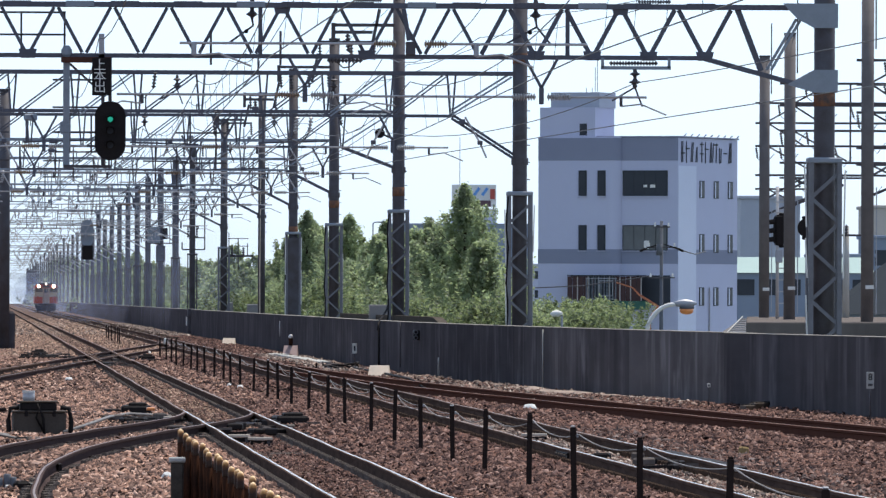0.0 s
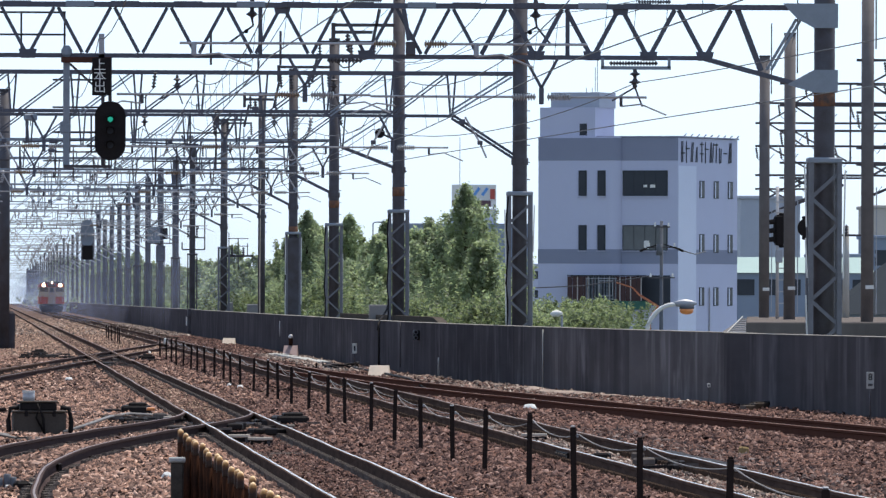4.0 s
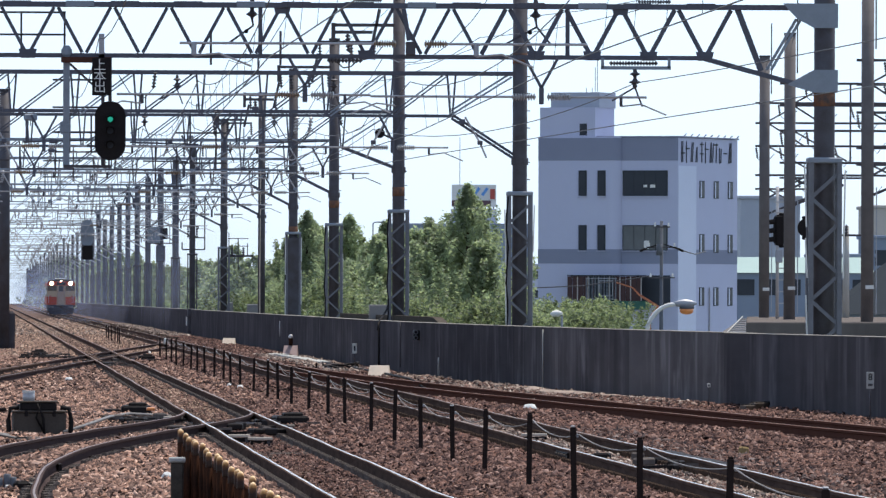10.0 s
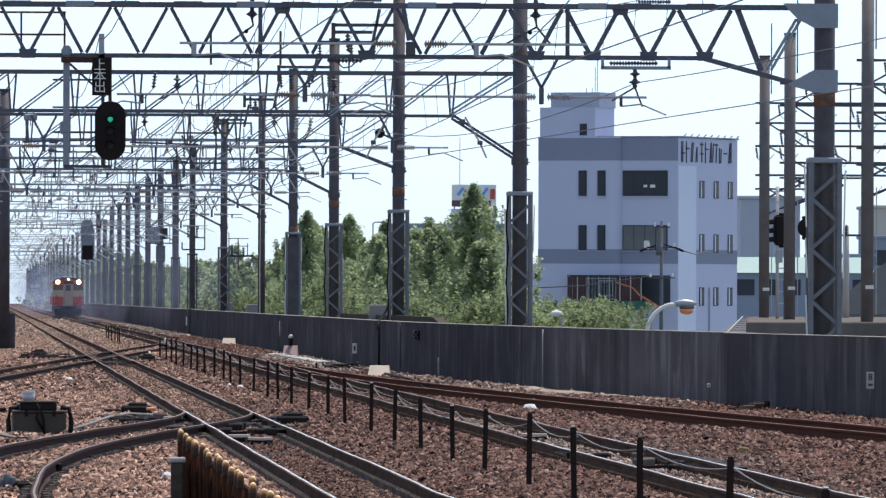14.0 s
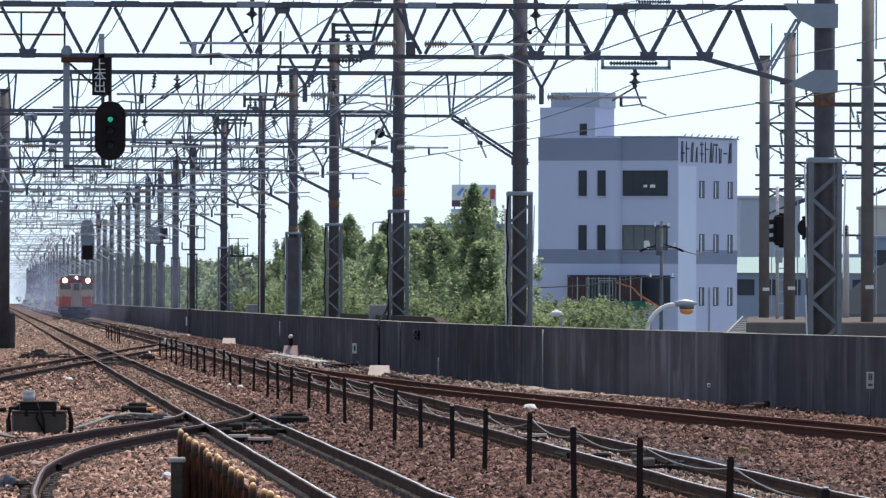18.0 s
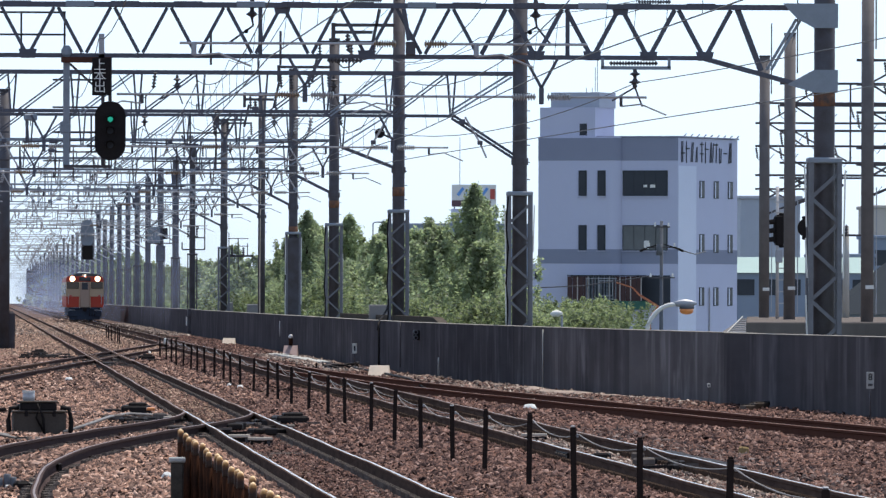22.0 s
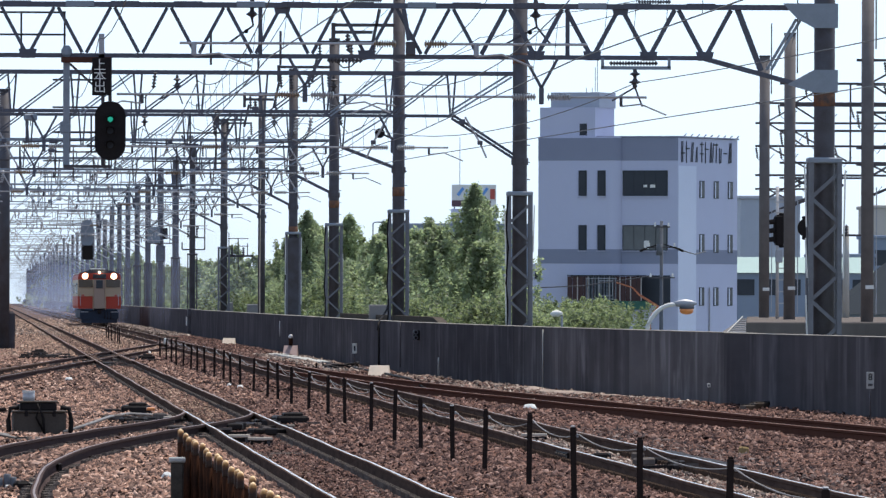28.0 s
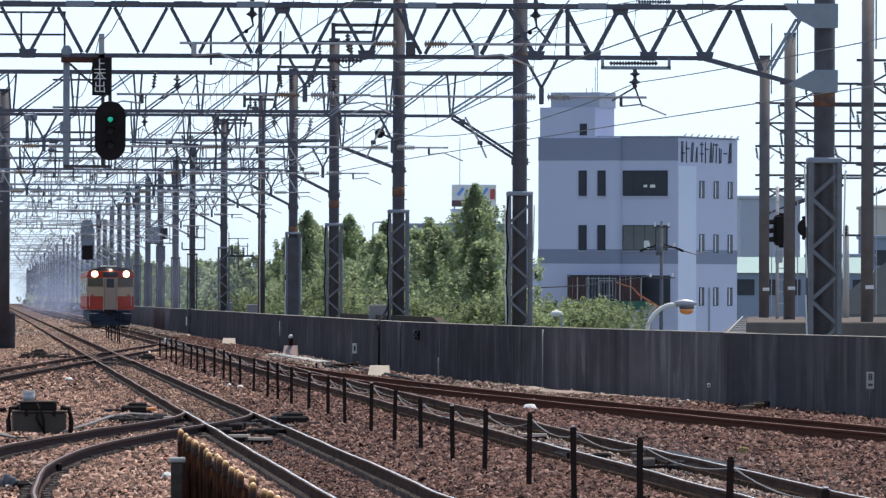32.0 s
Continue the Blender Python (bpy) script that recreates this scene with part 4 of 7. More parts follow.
# ---- wires ----
def overhead(fx, y0, label, stagger=0.2, pull=()):
    pull = dict(pull)                      # sideways shift of the messenger wire at its supports
    t = thing("overhead_wire", (0, 0, 0), label, "overhead wire", "overhead wires")
    sup = [y for y in [76, 127] + GANTRY_Y if y >= y0 and y != NO_MAST]
    zig = {y: stagger * (-1) ** k for k, y in enumerate(sup)}
    pts, msg = [], []
    for a, b in zip(sup, sup[1:]):
        near = b < 500
        steps = 10 if near else 4
        for j in range(steps):
            u = j / steps
            yy = a + (b - a) * u
            off = zig[a] + (zig[b] - zig[a]) * u
            zm = 5.75 - (0.1 if pull and b == 184 else 0.48) * 4 * u * (1 - u)
            pts.append((fx(yy) + off, yy, 4.82))
            mo = off * 0.5 + pull.get(a, 0) * (1 - u) + pull.get(b, 0) * u
            msg.append((fx(yy) + mo, yy, zm))
            if near and 0 < j and abs(mo - off) < 0.25:
                part("dropper", Mesh().tube([(fx(yy) + (mo if pull else off), yy, 4.82 + (0.25 if pull else 0)), (fx(yy) + mo, yy, zm)], 0.0035, 4), M_WIRE, t)
    part("contact_wire", Mesh().tube(pts, 0.009, 5), M_WIRE, t)
    part("messenger_wire", Mesh().tube(msg, 0.009, 5), M_WIRE, t)


overhead(lambda y: T1, 76, "contact and messenger wire over the main track")
overhead(lambda y: T2, 76, "contact and messenger wire over the second main track")
overhead(t3_x, 76, "contact and messenger wire over the siding", 0.1, ((127, 0.8), (184, 1.35), (236, 0.5)))


def line_wire(x, z, label):
    pts = []
    for a, b in zip(GANTRY_Y, GANTRY_Y[1:]):
        xa, xb = (mast_x(GANTRY_Y.index(q)) if q > 190 else 15.15 for q in (a, b))
        pts += [(xa + (xb - xa) * j / 5 + x, a + (b - a) * j / 5, z - 1.0 * (j / 5) * (1 - j / 5)) for j in range(5)]
    solo("feeder_wire", Mesh().tube(pts, 0.009, 5), M_WIRE, label, "wire", group="feeder wires")


def run_wire(x, z, sag, label):
    """A wire that follows the line above the tracks."""
    sup, pts = [y for y in [76, 127] + GANTRY_Y], []
    for a, b in zip(sup, sup[1:]):
        pts += [(x, a + (b - a) * j / 6, z - sag * 4 * (j / 6) * (1 - j / 6)) for j in range(6)]
    solo("feeder_wire", Mesh().tube(pts, 0.009, 5), M_WIRE, label, "wire", group="feeder wires")


run_wire(5.6, 7.35, 0.5, "thin feeder wire above the gantry beams")
run_wire(9.2, 7.45, 0.6, "thin feeder wire above the gantry beams")
run_wire(2.0, 6.5, 0.4, "thin feeder wire above the gantry beams")
line_wire(-0.95, 7.9, "thin feeder wire strung from mast to mast")
line_wire(0.25, 8.4, "thin feeder wire strung from mast to mast")
line_wire(0.0, 10.3, "thin earth wire along the mast tops")

# ---- fence of cable posts ----
posts = []
FENCE_Y = [67, 76.1, 86, 95.4, 104, 113.4, 120.5, 129.4, 138.6, 146.8, 156.7, 165, 175.8, 184.9, 192.8, 201, 212, 222, 230.7, 239]
FENCE_Y += [248.5 + 9.6 * k for k in range(9)]
FENCE_Y += [424, 433, 442, 452, 463, 475]
for k, y in enumerate(FENCE_Y):
    lean = 0.02 * math.sin(k * 1.7)
    z = 0.72 + 0.03 * math.sin(k * 5.1) + {76.1: 0.086, 86: 0.086, 95.4: 0.035, 104: 0.045}.get(y, 0)
    t = thing("cable_post", pose(5.55 + lean, y, BED - 0.05, 0, lean * 60, 0), "dark steel post of a low cable fence", "post", "cable fence posts")
    part("post", Mesh().block((0, 0, z / 2 + 0.03), (0.053, 0.053, z + 0.06), 0.008), M_POST, t)
    part("cap", Mesh().block((0, 0, z + 0.068), (0.042, 0.042, 0.016), 0.006), M_GALV if k % 3 == 0 else M_POST, t)
    part("cable_clip", Mesh().block((0.04, 0, z - 0.02), (0.02, 0.03, 0.035), 0.005), M_GALV, t)
    if y < 400:
        posts.append((5.59 + lean, y, BED + z - 0.06))
for drop, rad, off in ((0.10, 0.0065, 0.0), (0.045, 0.005, 0.02)):
    pts = []
    run = posts if drop > 0.05 else posts[6:]
    for k, (a, b) in enumerate(zip(run, run[1:])):
        sag = drop * (0.7 + 0.5 * math.sin(k * 3.3) ** 2)
        for j in range(8):
            u = j / 8
            p = Vector(a).lerp(Vector(b), u)
            pts.append((p.x + off, p.y, p.z - sag * 4 * u * (1 - u) - off))
    solo("fence_cable", Mesh().tube(pts, rad, 6), M_CABLE, "grey cable sagging from post to post", "cable", group="fence cables", smooth=True)

# ---- stakes beside the main track ----
for k in range(21):
    y = 61 + 1.72 * k + 0.15 * math.sin(k * 3.7)
    t = thing("snow_stake", pose(1.8 + 0.012 * math.sin(k * 2.9), y, BED - 0.05, 0.6 * math.sin(k * 1.9), 0.8 * math.sin(k * 4.1), 0), "rusty brown stake with a rounded yellow tip", "stake", "stakes beside the main track")
    h = 0.80 + 0.012 * math.sin(k * 7.7)
    part("shaft", Mesh().tube([(0, 0, 0), (0, 0, h - 0.12)], 0.026, 12), M_STAKE, t, smooth=True)
    part("tip", Mesh().lathe([(0.026, h - 0.122), (0.0265, h - 0.11), (0.0265, h - 0.03), (0.022, h - 0.01), (0.012, h + 0.002), (0.001, h + 0.006)], 12), M_STAKE_TIP, t, "yellow painted rounded tip, sunlit top put into its colour", smooth=True)
fb = thing("stake_board", (1.86, 79, BED - 0.04), "long rusty board behind the row of stakes", "board")
for z in (0.12, 0.35, 0.57):
    part("board", Mesh().block((0, 0, z), (0.03, 34.5, 0.21), 0.006), M_STAKE, fb)
t = thing("concrete_post", (1.66, 88.5, BED - 0.05), "short grey concrete post with a flat cap", "post")
part("shaft", Mesh().block((0, 0, 0.3), (0.11, 0.11, 0.6), 0.012), M_POST_GREY, t)
part("cap", Mesh().block((0, 0, 0.62), (0.145, 0.145, 0.045), 0.01), M_PALE_CONCRETE, t)


# ---- trackside things ----
def junction_box():
    t = thing("track_junction_box", pose(0.745, 145, BED - 0.03, 0, 0, 4), "dark olive steel junction box with a white-capped canister", "junction box")
    part("case", Mesh().block((0, 0, 0.19), (0.75, 0.45, 0.38), 0.03), M_OLIVE, t)
    part("rim", Mesh().block((0, 0, 0.385), (0.79, 0.5, 0.03), 0.012), M_OLIVE, t)
    part("lid", Mesh().block((-0.02, 0, 0.45), (0.52, 0.42, 0.13), 0.03), M_BLACK, t)
    part("lid_plate", Mesh().block((-0.02, 0, 0.525), (0.56, 0.45, 0.025), 0.01), M_OLIVE, t)
    part("canister", Mesh().tube([(-0.15, 0, 0.52), (-0.15, 0, 0.65)], 0.085, 16), M_PIPE, t, smooth=True)
    part("canister_cap", Mesh().tube([(-0.15, 0, 0.65), (-0.15, 0, 0.68)], 0.092, 16), M_WHITE, t, "white round cap")
    for q in (-1, 1):
        part("side_conduit", Mesh().tube([(q * 0.30, -0.1, 0.44), (q * 0.42, -0.12, 0.43), (q * 0.45, -0.14, 0.25), (q * 0.43, -0.2, 0.0)], 0.035, 8), M_BLACK, t, smooth=True)
        part("latch", Mesh().block((q * 0.2, -0.235, 0.36), (0.05, 0.03, 0.09), 0.008), M_BLACK, t)
    for a, b in ((-0.04, 0.04), (0.0, -0.06)):
        part("front_cable", Mesh().tube([(a, -0.22, 0.5), (b, -0.26, 0.3), (a + 0.1, -0.26, 0.0)], 0.018, 8), M_BLACK, t, smooth=True)
    return t


junction_box()


def cable(pts, r, mat, label):
    solo("ground_cable", Mesh().tube(pts, r, 7), mat, label, "cable", group="cables on the ballast", smooth=True)


cable([(1.1, 144.5, -0.1), (1.5, 150, -0.06), (1.9, 157, -0.03), (2.3, 164, -0.06), (3.0, 166, -0.12)], 0.025, M_CABLE, "grey cable lying on the ballast")
cable([(0.25, 146, 0.2), (0.1, 148, 0.15), (-0.3, 152, 0.05), (-0.8, 160, -0.1)], 0.03, M_BLACK, "black cable leading to the junction box")
cable([(0.3, 141, -0.1), (0.0, 139, -0.03), (0.4, 136.5, -0.08), (0.9, 138, -0.1)], 0.02, M_CABLE, "loose loop of grey cable on the ballast")
cable([(9.3, 215, -0.1), (9.8, 235, -0.04), (10.1, 262, -0.08), (9.9, 300, -0.08)], 0.03, M_BLACK, "black cable along the foot of the parapet")


def concrete_block(x, y, w, h, mat, label, lamp=False):
    t = thing("concrete_marker", pose(x, y, BED - 0.02, 0, 0, -6), label, "marker", "trackside markers")
    a, b = w / 2, w * 0.43
    part("block", Mesh().add([(-a, -0.45, 0), (a, -0.45, 0), (a, 0.15, 0), (-a, 0.15, 0), (-b, -0.02, h), (b, -0.02, h), (b, 0.13, h), (-b, 0.13, h)],
                             [(3, 2, 1, 0), (4, 5, 6, 7), (0, 1, 5, 4), (1, 2, 6, 5), (2, 3, 7, 6), (3, 0, 4, 7)]), mat, t)
    if lamp:
        part("lamp_stem", Mesh().tube([(0, 0, h), (0, 0, h + 0.24)], 0.07, 10), M_STAKE, t)
        part("lamp", Mesh().lathe([(0.02, h + 0.22), (0.07, h + 0.24), (0.085, h + 0.29), (0.06, h + 0.35), (0.01, h + 0.37)], 12), M_PIPE, t, "white round lamp", smooth=True)


concrete_block(9.9, 256, 0.56, 0.32, M_CREAM_BLOCK, "pale concrete block beside the parapet")
concrete_block(10.2, 428, 0.58, 0.32, M_CREAM_BLOCK, "pale concrete block beside the parapet")
concrete_block(10.2, 341, 0.52, 0.42, M_PINK, "pinkish concrete stand with a white lamp", True)
for x, y, r in ((9.53, 178, 0.13), (1.9, 236, 0.1), (5.41, 217, 0.075), (5.27, 221, 0.055), (5.58, 352, 0.12)):
    solo("marker_dome", Mesh().lathe([(r, 0), (r * 0.92, 0.025), (r * 0.62, 0.06 + r * 0.2), (0.01, 0.065 + r * 0.2)], 14), M_WHITE, "small white dome on the ballast", "marker", at=(x, y, BED + 0.05), group="white domes", smooth=True)
solo("pale_stone", Mesh().lathe([(0.03, 0), (0.07, 0.03), (0.05, 0.09), (0.01, 0.11)], 7), M_WHITE, "pale stone on the ballast", "stone", at=pose(1.93, 109, BED + 0.01, 20, 10, 0))


t = thing("white_lamp_post", (6.95, 395, BED), "short white lamp on a low post beside the fence", "lamp")
part("post", Mesh().tube([(0, 0, 0), (0, 0, 0.2)], 0.05, 8), M_BLACK, t)
part("lamp", Mesh().lathe([(0.05, 0.18), (0.075, 0.22), (0.075, 0.36), (0.05, 0.41), (0.01, 0.42)], 12), M_WHITE, t, "white rounded lamp body", smooth=True)


def point_machine(x, y, turn, label):
    t = thing("point_machine", pose(x, y, BED, 0, 0, turn), label, "point machine", "point machines")
    part("case", Mesh().block((0, 0, 0.1), (0.5, 1.1, 0.16), 0.03), M_BLACK, t)
    part("motor_cover", Mesh().block((0.02, -0.2, 0.2), (0.3, 0.5, 0.06), 0.02), M_BLACK, t)
    part("gear_case", Mesh().block((-0.4, 0.1, 0.07), (0.28, 0.5, 0.1), 0.02), M_BLACK, t)
    part("rod", Mesh().bar((-1.6, 0.2, 0.06), (0, 0.2, 0.06), 0.05, 0.04), M_STEEL, t)
    part("rod", Mesh().bar((-1.6, -0.2, 0.06), (0, -0.2, 0.06), 0.04, 0.03), M_GALV, t)


point_machine(4.66, 156, 3, "low black point machine beside the turnout")
point_machine(2.5, 170, 0, "low black point machine beside the turnout")
for x, y, w in ((3.40, 137, 0.30), (3.62, 134.5, 0.325), (2.9, 158, 0.3), (7.2, 147, 0.3), (7.5, 139, 0.35)):
    t = thing("tie_bar", (x, y, -0.06), "pale worn tie bar between the rails", "tie bar", "tie bars")
    part("bar", Mesh().block((0, 0, 0.012), (w, 0.11, 0.04), 0.006), M_CREAM_BLOCK, t)
    part("under_bar", Mesh().block((0.02, 0.03, -0.045), (w * 0.9, 0.09, 0.06), 0.006), M_BLACK, t)
    part("bracket", Mesh().bar((w * 0.35, 0, 0), (w * 0.35, 0, -0.14), 0.04), M_STEEL, t)


def gear_heap(x, y, w, d, n, seed, label):
    """Rods, chairs and cranks lying dark between the rails."""
    rg = random.Random(seed)
    t = thing("point_gear", (x, y, BED), label, "point gear", "point gear")
    for k in range(n):
        a = rg.uniform(-0.5, 0.5)
        c = (rg.uniform(-w, w), rg.uniform(-d, d), rg.uniform(0.06, 0.11))
        if k % 3 == 0:
            part("rod", Mesh().bar(c, (c[0] + rg.uniform(0.25, 0.5), c[1] + a, c[2] + 0.02), 0.035), M_BLACK if k % 2 else M_SLEEPER, t)
        else:
            part("casting", Mesh().block((0, 0, 0), (rg.uniform(0.08, 0.24), rg.uniform(0.2, 0.5), rg.uniform(0.07, 0.13)), 0.02), M_BLACK if k % 4 else M_SLEEPER, t, at=pose(*c, 0, 0, a * 60))


gear_heap(4.5, 153, 0.25, 2.5, 6, 1, "dark rods and castings of the turnout gear")
gear_heap(3.7, 146, 0.42, 4.0, 8, 2, "dark rods and castings between the main rails")
gear_heap(2.36, 157, 0.42, 3.6, 26, 3, "dark rods and castings beside the turnout")
gear_heap(2.95, 146, 0.25, 4.0, 10, 4, "dark rods and castings beside the turnout")
gear_heap(4.3, 318, 0.6, 12.0, 16, 5, "dark rods and castings at the crossing")
gear_heap(1.95, 334, 0.75, 7.0, 16, 6, "dark rods and castings beside the crossover")
solo("yellow_lump", Mesh().block((0, 0, 0), (0.14, 0.3, 0.05), 0.015), M_LENS, "small yellowish fitting on the point gear", "fitting", at=(2.63, 163, BED + 0.2))
point_machine(1.75, 345, 0, "low black point machine beside the crossover")
point_machine(5.0, 318, 0, "low black point machine beside the crossover")
t = thing("track_relay_box", pose(0.27, 104, BED - 0.02, 0, 0, 10), "grey pipes and dark track relay box with pale cable ends", "relay box")
part("case", Mesh().block((0.08, 0, 0.06), (0.16, 0.3, 0.13), 0.03), M_BLACK, t)
for dx, h in ((-0.14, 0.15), (-0.06, 0.19), (0.0, 0.16)):
    part("canister", Mesh().tube([(dx, 0.02, 0), (dx, 0.0, h)], 0.038, 10), M_UTILITY, t, smooth=True)
part("cable_end", Mesh().block((-0.08, -0.16, 0.05), (0.05, 0.06, 0.07), 0.01), M_WHITE, t)
part("cable_end", Mesh().block((0.27, -0.1, 0.04), (0.04, 0.05, 0.04), 0.01), M_WHITE, t)
part("cable", Mesh().tube([(0.1, 0, 0.1), (0.2, -0.05, 0.08), (0.3, -0.1, 0.03)], 0.02, 7), M_CABLE, t, smooth=True)


def check_rail(x0, y0, x1, y1, label):
    solo("check_rail", Mesh().sweep([(x0, y0, 0.01), ((x0 + x1) / 2, (y0 + y1) / 2, 0.01), (x1, y1, 0.01)], RAIL), M_RAIL, label, "check rail", group="check rails")


for side in (-1, 1):
    xa = T1 + side * (GAUGE / 2 - 0.1)
    check_rail(xa, 290, xa, 322, "dark check rail inside the main track")
check_rail(cross_x(300) + 0.4, 300, cross_x(326) + 0.4, 326, "dark check rail inside the crossover")
for side in (-1, 1):
    check_rail(cross_x(222) + side * (GAUGE / 2 - 0.11), 222, cross_x(286) + side * (GAUGE / 2 - 0.11), 286, "dark check rail beside the crossover rail")
t = thing("timber_baulk", pose(1.9, 322, BED, 0, 0, 2), "long dark timber baulk lying across the ballast", "timber")
part("baulk", Mesh().block((0, 0, 0.07), (1.75, 0.3, 0.12), 0.02), M_BLACK, t)
part("cross_piece", Mesh().block((0.1, 3.0, 0.08), (0.8, 0.3, 0.14), 0.02), M_BLACK, t)
check_rail(T2 - 0.42, 352, T2 - 0.42, 378, "dark check rail inside the main track")
plates = thing("crossing_plates", (0, 0, BED), "dark steel plates under the crossing", "track plate")
for k in range(9):
    part("plate", Mesh().block((3.6 + 0.45 * math.sin(k * 2.3), 288 + k * 4.6, 0.06), (1.2 + 0.4 * math.sin(k * 1.7), 0.5, 0.05), 0.01), M_BLACK if k % 3 else M_SLEEPER, plates)
plates = thing("turnout_plates", (0, 0, BED), "dark steel plates under the turnout blades", "track plate")
for k in range(3):
    part("plate", Mesh().block((T1 - 0.5 + 0.3 * math.sin(k * 2.6), 141 + k * 3.1 + math.sin(k * 5), 0.05 + 0.015 * math.sin(k * 3)), (0.5 + 0.3 * math.sin(k * 1.3) ** 2, 0.35, 0.05), 0.01), M_BLACK if k % 2 else M_SLEEPER, plates)
solo("joint_bar", Mesh().block((0, 0, 0), (0.05, 0.5, 0.09), 0.01), M_BLACK, "dark bolted joint bar on the rail", "joint bar", at=(t0_x(113) + GAUGE / 2 + 0.05, 113, -0.08))


def blade(x0, y0, x1, y1):
    """A short tapering switch rail."""
    pts = [(x0 + (x1 - x0) * (j / 8) ** 1.7, y0 + (y1 - y0) * j / 8, -0.004) for j in range(9)]
    solo("switch_blade", Mesh().sweep(pts, [(-0.03, -0.15), (0.03, -0.15), (0.02, 0), (-0.02, 0)]), M_RAIL, "dark tapering switch blade of the turnout", "switch blade", group="switch blades")


blade(T1 - 0.46, 158, T1 - 0.6, 146)
blade(T1 - 0.46, 305, T1 - 0.2, 325)
blade(T2 - 0.47, 300, T2 - 0.3, 280)
t = thing("rod_cover", (8.32, 118, BED), "long dark cover of the point rods beside the rail", "rod cover")
for k in range(4):
    part("cover_board", Mesh().block((0.02 * math.sin(k * 2.0), -4.6 + 3.1 * k, 0.10), (0.17, 3.0, 0.07), 0.012), M_BLACK, t)
    part("cover_cleat", Mesh().block((0, -4.6 + 3.1 * k, 0.04), (0.22, 0.2, 0.06), 0.01), M_SLEEPER, t)
t = thing("insulated_joint", (T2 - GAUGE / 2, 123, -0.08), "black insulated joint on the main rail", "rail joint")
for q in (-1, 1):
    part("joint_bar", Mesh().block((q * 0.03, 0, 0), (0.035, 2.4, 0.1), 0.01), M_BLACK, t)
    for k in range(4):
        part("bolt", Mesh().tube([(q * 0.045, -0.9 + 0.6 * k, 0), (q * 0.075, -0.9 + 0.6 * k, 0)], 0.025, 8), M_SLEEPER, t)
gear_heap(7.55, 119, 0.35, 5.0, 9, 8, "dark rods between the rails of the second track")
solo("beige_marker", Mesh().block((0, 0, 0.05), (0.11, 0.12, 0.12), 0.02), M_TAN_BLOCK, "small beige marker block on the ballast", "marker", at=pose(9.48, 127, BED + 0.03, 0, 6, 20))
M_SAND = material("pale_sandy_grit", (0.42, 0.345, 0.29), 0.95, second=(0.24, 0.18, 0.15), scale=1.8, amount=1.0, bump=0.01, bump_scale=30)
solo("sand_strip", Mesh().sweep([(wall_x(q) - 0.75 + 0.3 * noise.noise((q * 0.4, 1, 1)), q, BED + 0.05 * noise.noise((q * 0.3, 4, 2))) for q in range(188, 222)], [(-0.36, -0.08), (0.4, -0.08), (0.33, 0.045), (0.1, 0.085), (-0.15, 0.05)]), M_SAND, "strip of pale sandy grit at the parapet foot", "grit")
t = thing("track_debris", pose(13.65, 179.5, BED + 0.02, 0, 0, 70), "dark scrap timber at the foot of the parapet", "scrap")
for k in range(4):
    part("timber", Mesh().block((0.3 * k - 0.5, 0.06 * (k % 2), 0.06 + 0.02 * k), (0.9, 0.12, 0.08), 0.01), M_BLACK if k % 2 else M_SLEEPER, t)


for k, (y, side) in enumerate(((150, -1), (161, 1), (172, -1), (181, 1), (190, 1), (203, -1))):
    solo("joint_bar", Mesh().block((0, 0, 0), (0.08, 0.5, 0.018), 0.005), M_FOOT, "pale bolted joint bar on the siding rail", "joint bar", at=(t3_x(y) + side * GAUGE / 2 - 0.05, y, -0.118), group="joint bars")
t = thing("cable_trough", pose(9.85, 322, BED, 0, 0, 0.3), "pale concrete cable trough beside the parapet", "cable trough")
for k in range(9):
    part("trough_lid", Mesh().block((0.03 * math.sin(k * 2.2), -20 + k * 5, 0.09 + 0.012 * math.sin(k * 3)), (0.34, 4.8, 0.07), 0.01), M_PALE_CONCRETE, t)
t = thing("cable_coil", (9.7, 278, BED), "heap of dark cable and clamps at the parapet foot", "cable")
for k in range(7):
    a = k * 0.9
    part("cable_loop", Mesh().tube([(0.5 * math.cos(a + q * 0.6) * (0.6 + 0.1 * k), 1.6 * math.sin(a + q * 0.6) - 3 + k, 0.06 + 0.03 * k * math.sin(q)) for q in range(8)], 0.03, 6), M_BLACK, t, smooth=True)
rc = random.Random(21)
chairs = Mesh()
for k in range(150):
    y = 96 + k * 0.41
    for side in (-1, 1):
        for e in (-1, 1):
            if rc.random() < 0.75:
                chairs.box((t0_x(y) + side * GAUGE / 2 + e * rc.uniform(0.09, 0.13), y, -0.135), (0.07, rc.uniform(0.1, 0.2), rc.uniform(0.04, 0.07)), rc.uniform(-20, 20))
for k in range(120):
    y = 250 + k * 0.75
    for side in (-1, 1):
        if rc.random() < 0.7:
            chairs.box((cross_x(y) + side * GAUGE / 2 + rc.uniform(-0.14, 0.14), y, -0.12), (0.09, rc.uniform(0.15, 0.4), 0.07), rc.uniform(-20, 20))
        if rc.random() < 0.7:
            chairs.box((T1 + side * GAUGE / 2 + rc.uniform(-0.15, 0.15), y, -0.125), (0.09, rc.uniform(0.15, 0.4), 0.07), rc.uniform(-20, 20))
solo("rail_chairs", chairs, M_SLEEPER, "dark rail chairs of the turnout and crossover", "rail chairs", kind="stuff")


